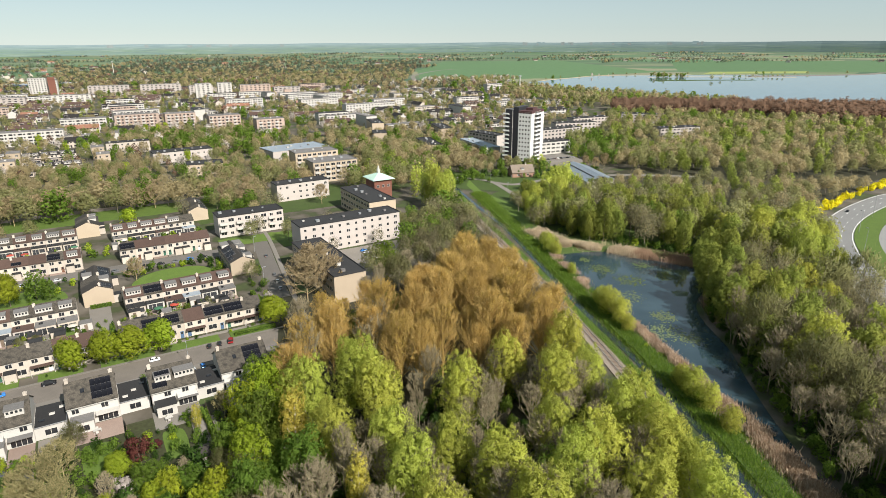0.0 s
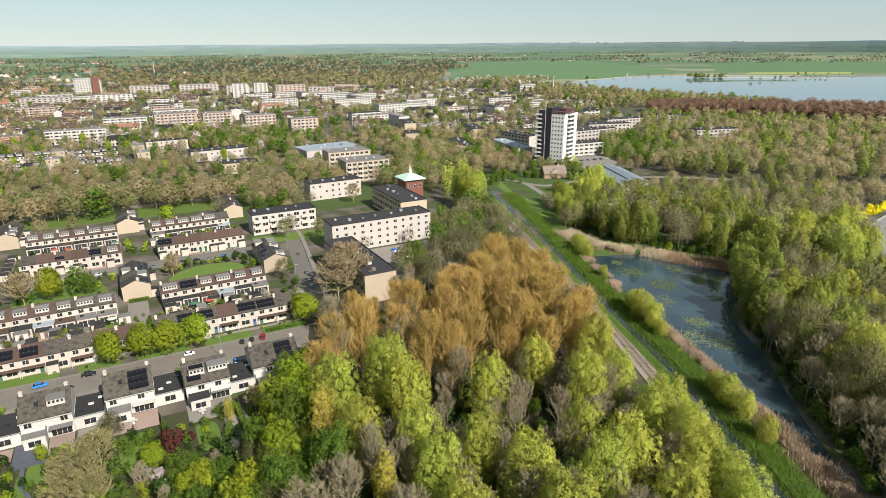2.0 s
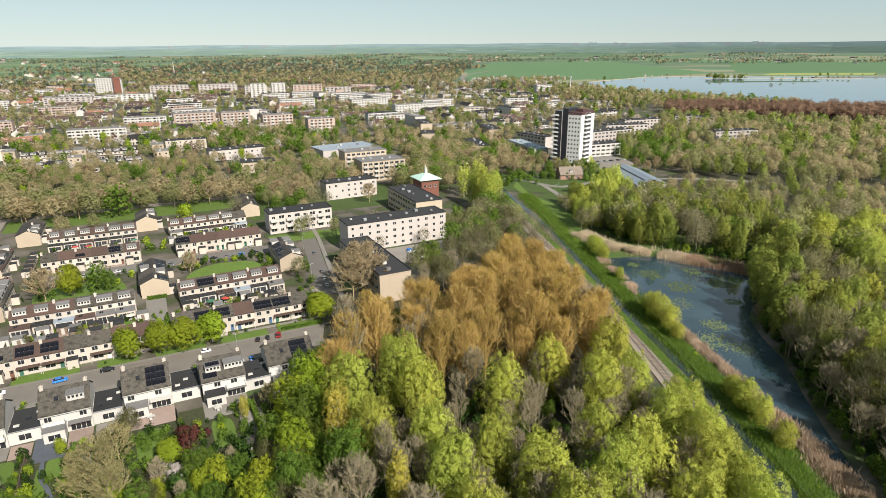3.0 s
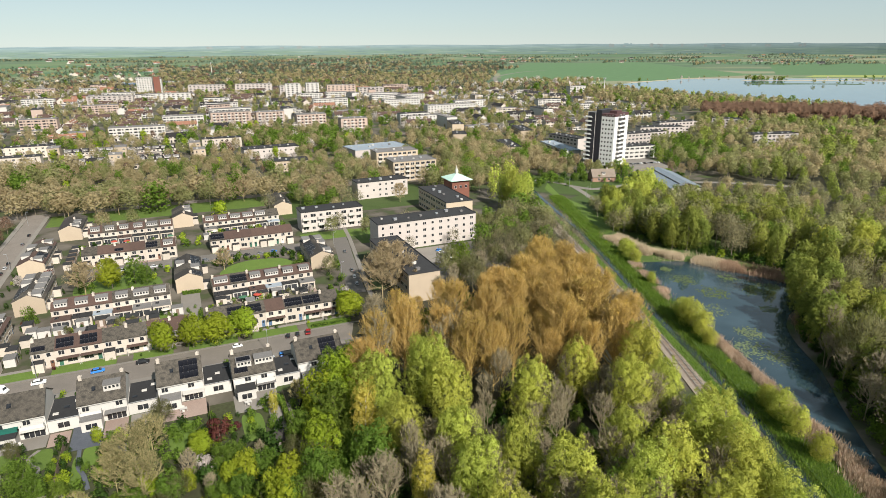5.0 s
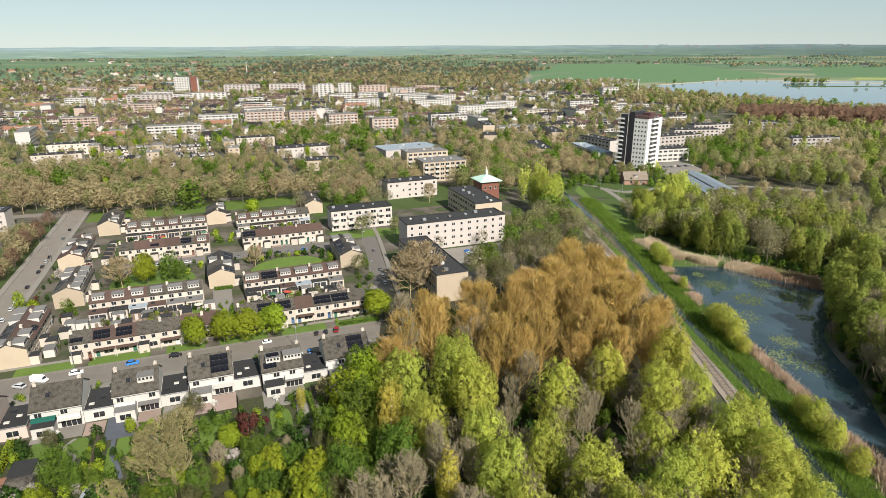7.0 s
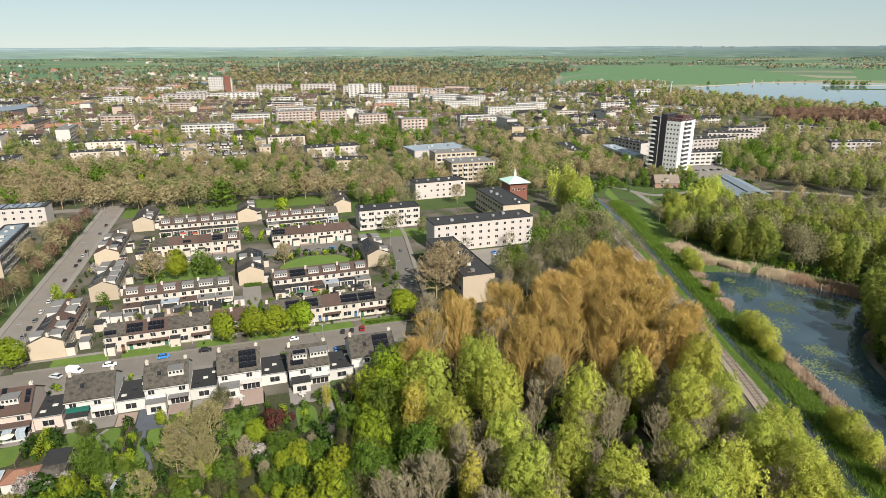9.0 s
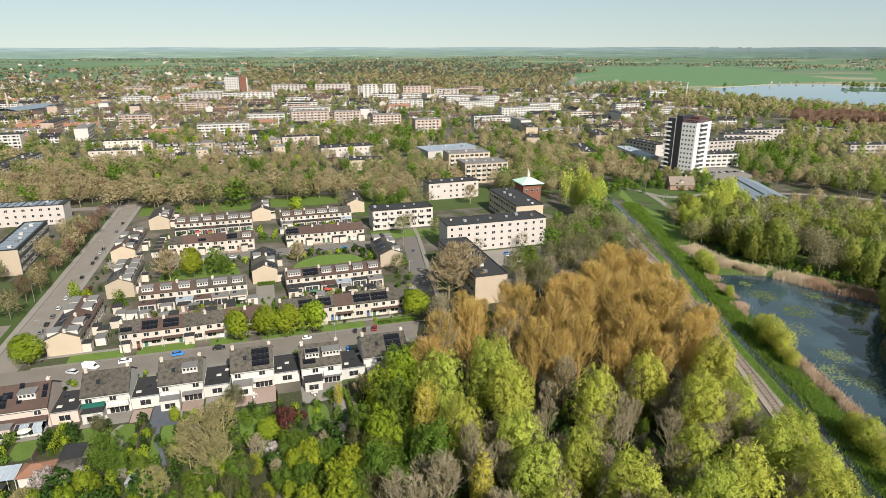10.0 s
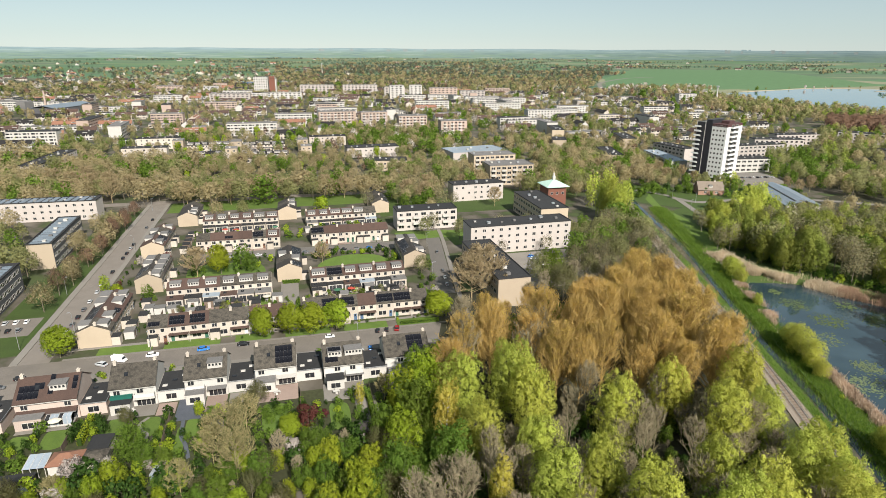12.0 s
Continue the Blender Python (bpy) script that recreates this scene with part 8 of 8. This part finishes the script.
greenhouse(at_uv(-58, 108.5, 0, 0))
greenhouse(at_uv(-31, 109, 0, 80))

# ---- pond edge: reeds and duckweed ----
def reeds(line, width, count, lo, hi, mats, seed):
    rng = np.random.default_rng(seed)
    ln = np.array(smooth_line(line, 12))
    i = rng.integers(len(ln) - 1, size=count)
    f = rng.uniform(0, 1, (count, 1))
    p = ln[i] * (1 - f) + ln[i + 1] * f + rng.normal(size=(count, 2)) * width * 0.35
    patch = np.array([noise.noise(Vector((x * 0.16, y * 0.16, seed))) for x, y in p])
    if mats[0].name != "bank_grass":
        p = p[patch > -0.12]
    count = len(p)
    h = rng.uniform(lo, hi, count)
    az = rng.uniform(0, math.pi, count)
    w = rng.uniform(0.02, 0.055, count)
    lean = rng.normal(size=(count, 2)) * 0.22
    dx, dy = np.cos(az) * w, np.sin(az) * w
    q = np.zeros((count, 4, 3))
    q[:, 0] = np.stack([p[:, 0] - dx, p[:, 1] - dy, np.zeros(count)], 1)
    q[:, 1] = np.stack([p[:, 0] + dx, p[:, 1] + dy, np.zeros(count)], 1)
    q[:, 2] = np.stack([p[:, 0] + lean[:, 0] * h + dx * 0.9, p[:, 1] + lean[:, 1] * h + dy * 0.9, h], 1)
    q[:, 3] = np.stack([p[:, 0] + lean[:, 0] * h - dx * 0.8, p[:, 1] + lean[:, 1] * h - dy * 0.8, h], 1)
    grass = mats[0].name == "bank_grass"
    tagged(part("bank_grass" if grass else "reed_bed", quad_mesh("reed_bed", q.reshape(-1, 3), mats, rng.integers(len(mats), size=count))), "long green grass on the bank" if grass else "dry straw-coloured reeds along the water", "grass" if grass else "reeds", kind="stuff")


reeds([(34, 259), (41, 247), (46, 238), (62, 233), (72, 226)], 5.5, 32000, 1.2, 2.4, [REED], 1)
reeds([(72, 226), (80, 222), (91, 215)], 5.0, 18000, 1.2, 2.6, [REED_BROWN], 2)
reeds([(39, 225), (43, 205), (47, 186), (53, 160), (58, 138), (62, 117), (65, 95), (66, 70)], 2.6, 46000, 0.7, 1.7, [REED, REED, REED_BROWN], 3)
reeds([(60, 122), (63.5, 108), (66, 92), (67, 70)], 4.2, 26000, 0.8, 1.8, [REED_BROWN, REED], 7)
reeds([(92, 205), (86, 192), (79, 178), (78, 164)], 1.6, 2500, 0.8, 1.8, [REED_BROWN], 4)
# tall grass on the dike and banks
reeds(DIKE, 5.6, 120000, 0.35, 1.1, [leafy("bank_grass", (0.06, 0.125, 0.018), (0.12, 0.215, 0.03), (0.21, 0.29, 0.06))], 5)
reeds([(46.8, 60), (46.6, 123), (43.5, 145), (37, 175), (29, 215), (16.5, 268)], 2.4, 14000, 0.2, 0.7, [bpy.data.materials["bank_grass"]], 6)
WEED = stained("duckweed", (0.085, 0.115, 0.035), (0.045, 0.065, 0.025), 1.5, 0.4, amount=0.7)
wr = random.Random(3)
ALGAE = stained("pale_algae", (0.12, 0.15, 0.07), (0.07, 0.1, 0.05), 1.5, 0.4, amount=0.7)
for cx, cy, r, k, mat in ((54, 211, 4.0, 260, WEED), (61, 200, 4.6, 320, WEED), (56.5, 185, 4.6, 200, ALGAE), (63, 170, 3.4, 260, ALGAE), (60, 160, 4.6, 280, ALGAE), (66, 155, 3.6, 180, ALGAE), (75, 204, 3.4, 160, WEED), (82, 208, 3.0, 150, WEED), (70, 215, 3.4, 150, WEED), (50, 221, 2.2, 130, WEED), (75, 188, 2.6, 120, WEED)):
    pads = Geo()
    for _ in range(k):
        a, q = wr.uniform(0, 6.28), r * math.sqrt(wr.random()) * (1 + 0.3 * math.sin(3 * wr.uniform(0, 6.28)))
        x, y, w = cx + q * math.cos(a), cy + 1.1 * q * math.sin(a), wr.uniform(0.12, 0.42)
        pads.poly([(x + w * math.cos(b + a) * wr.uniform(0.7, 1.2), y + w * math.sin(b + a) * wr.uniform(0.7, 1.2), 0.112 + wr.uniform(0, 0.012)) for b in (0, 1.2, 2.4, 3.6, 4.9)])
    tagged(part("water_weed", pads, mat), "loose floating mat of green weed on the pond" if mat is WEED else "thin pale algae floating on the pond", "water weed", "water weeds", kind="stuff")
sand = stained("sand", (0.45, 0.38, 0.27), (0.33, 0.28, 0.2), 2, 0.1)
strip("shore", [(196, 1345), (280, 1440), (401, 1538), (751, 1542)], 7, 4, 0.2, sand, "pale sandy lake shore", "shore")
strip("shore", [(455, 1455), (560, 1462), (780, 1430)], 9, 9, 0.3, sand, "low spit of land in the lake", "shore")
strip("causeway", [(700, 1480), (860, 1500), (1010, 1540), (1090, 1600)], 6, 6, 1.2, PAVING, "pale road embankment along the lake", "causeway")
plate("island", [(430, 1330), (470, 1322), (560, 1330), (640, 1326), (620, 1340), (520, 1346), (450, 1342)], 0.5, GRASS, "low grassy island in the lake", "island", True)
strip("path", [(-64, 1290), (-78, 1400), (-86, 1600), (-30, 1850), (40, 1950)], 5, 5, 0.12, PAVING, "pale country lane beside the meadow", "path")

plant_all(860)

# ---- railway pieces ----
rail_line = smooth_line(RAIL, 40)
for off in (-0.75, 0.75):
    tagged(part("rail", ribbon_geo(side_line(rail_line, off), 0.05, 0.05, 0.3, 0.46), STEEL), "steel rail on wooden sleepers", "rail", "rails", kind="structure")
SLEEPER = Geo().box(-1.3, -0.13, 0, 1.3, 0.13, 0.16).mesh("sleeper", [WOOD_DARK])
bed = bpy.data.objects["railway_bed"]
acc, count, rest = 0.0, 0, Geo()
for (xa, ya), (xb, yb) in zip(rail_line, rail_line[1:]):
    seg = math.hypot(xb - xa, yb - ya)
    while acc < seg:
        x, y = xa + (xb - xa) * acc / seg, ya + (yb - ya) * acc / seg
        m = pose(x, y, 0.2, 0, 0, math.degrees(math.atan2(yb - ya, xb - xa)) + 90)
        if 60 < y < 245:
            part("sleeper", SLEEPER, None, bed, m=m)
        elif y >= 245:
            rest.box(-1.3, -0.13, 0, 1.3, 0.13, 0.16, 0, m)
        acc += 0.68
    acc -= seg
tagged(part("far_sleepers", rest, WOOD_DARK, bed), kind="stuff")
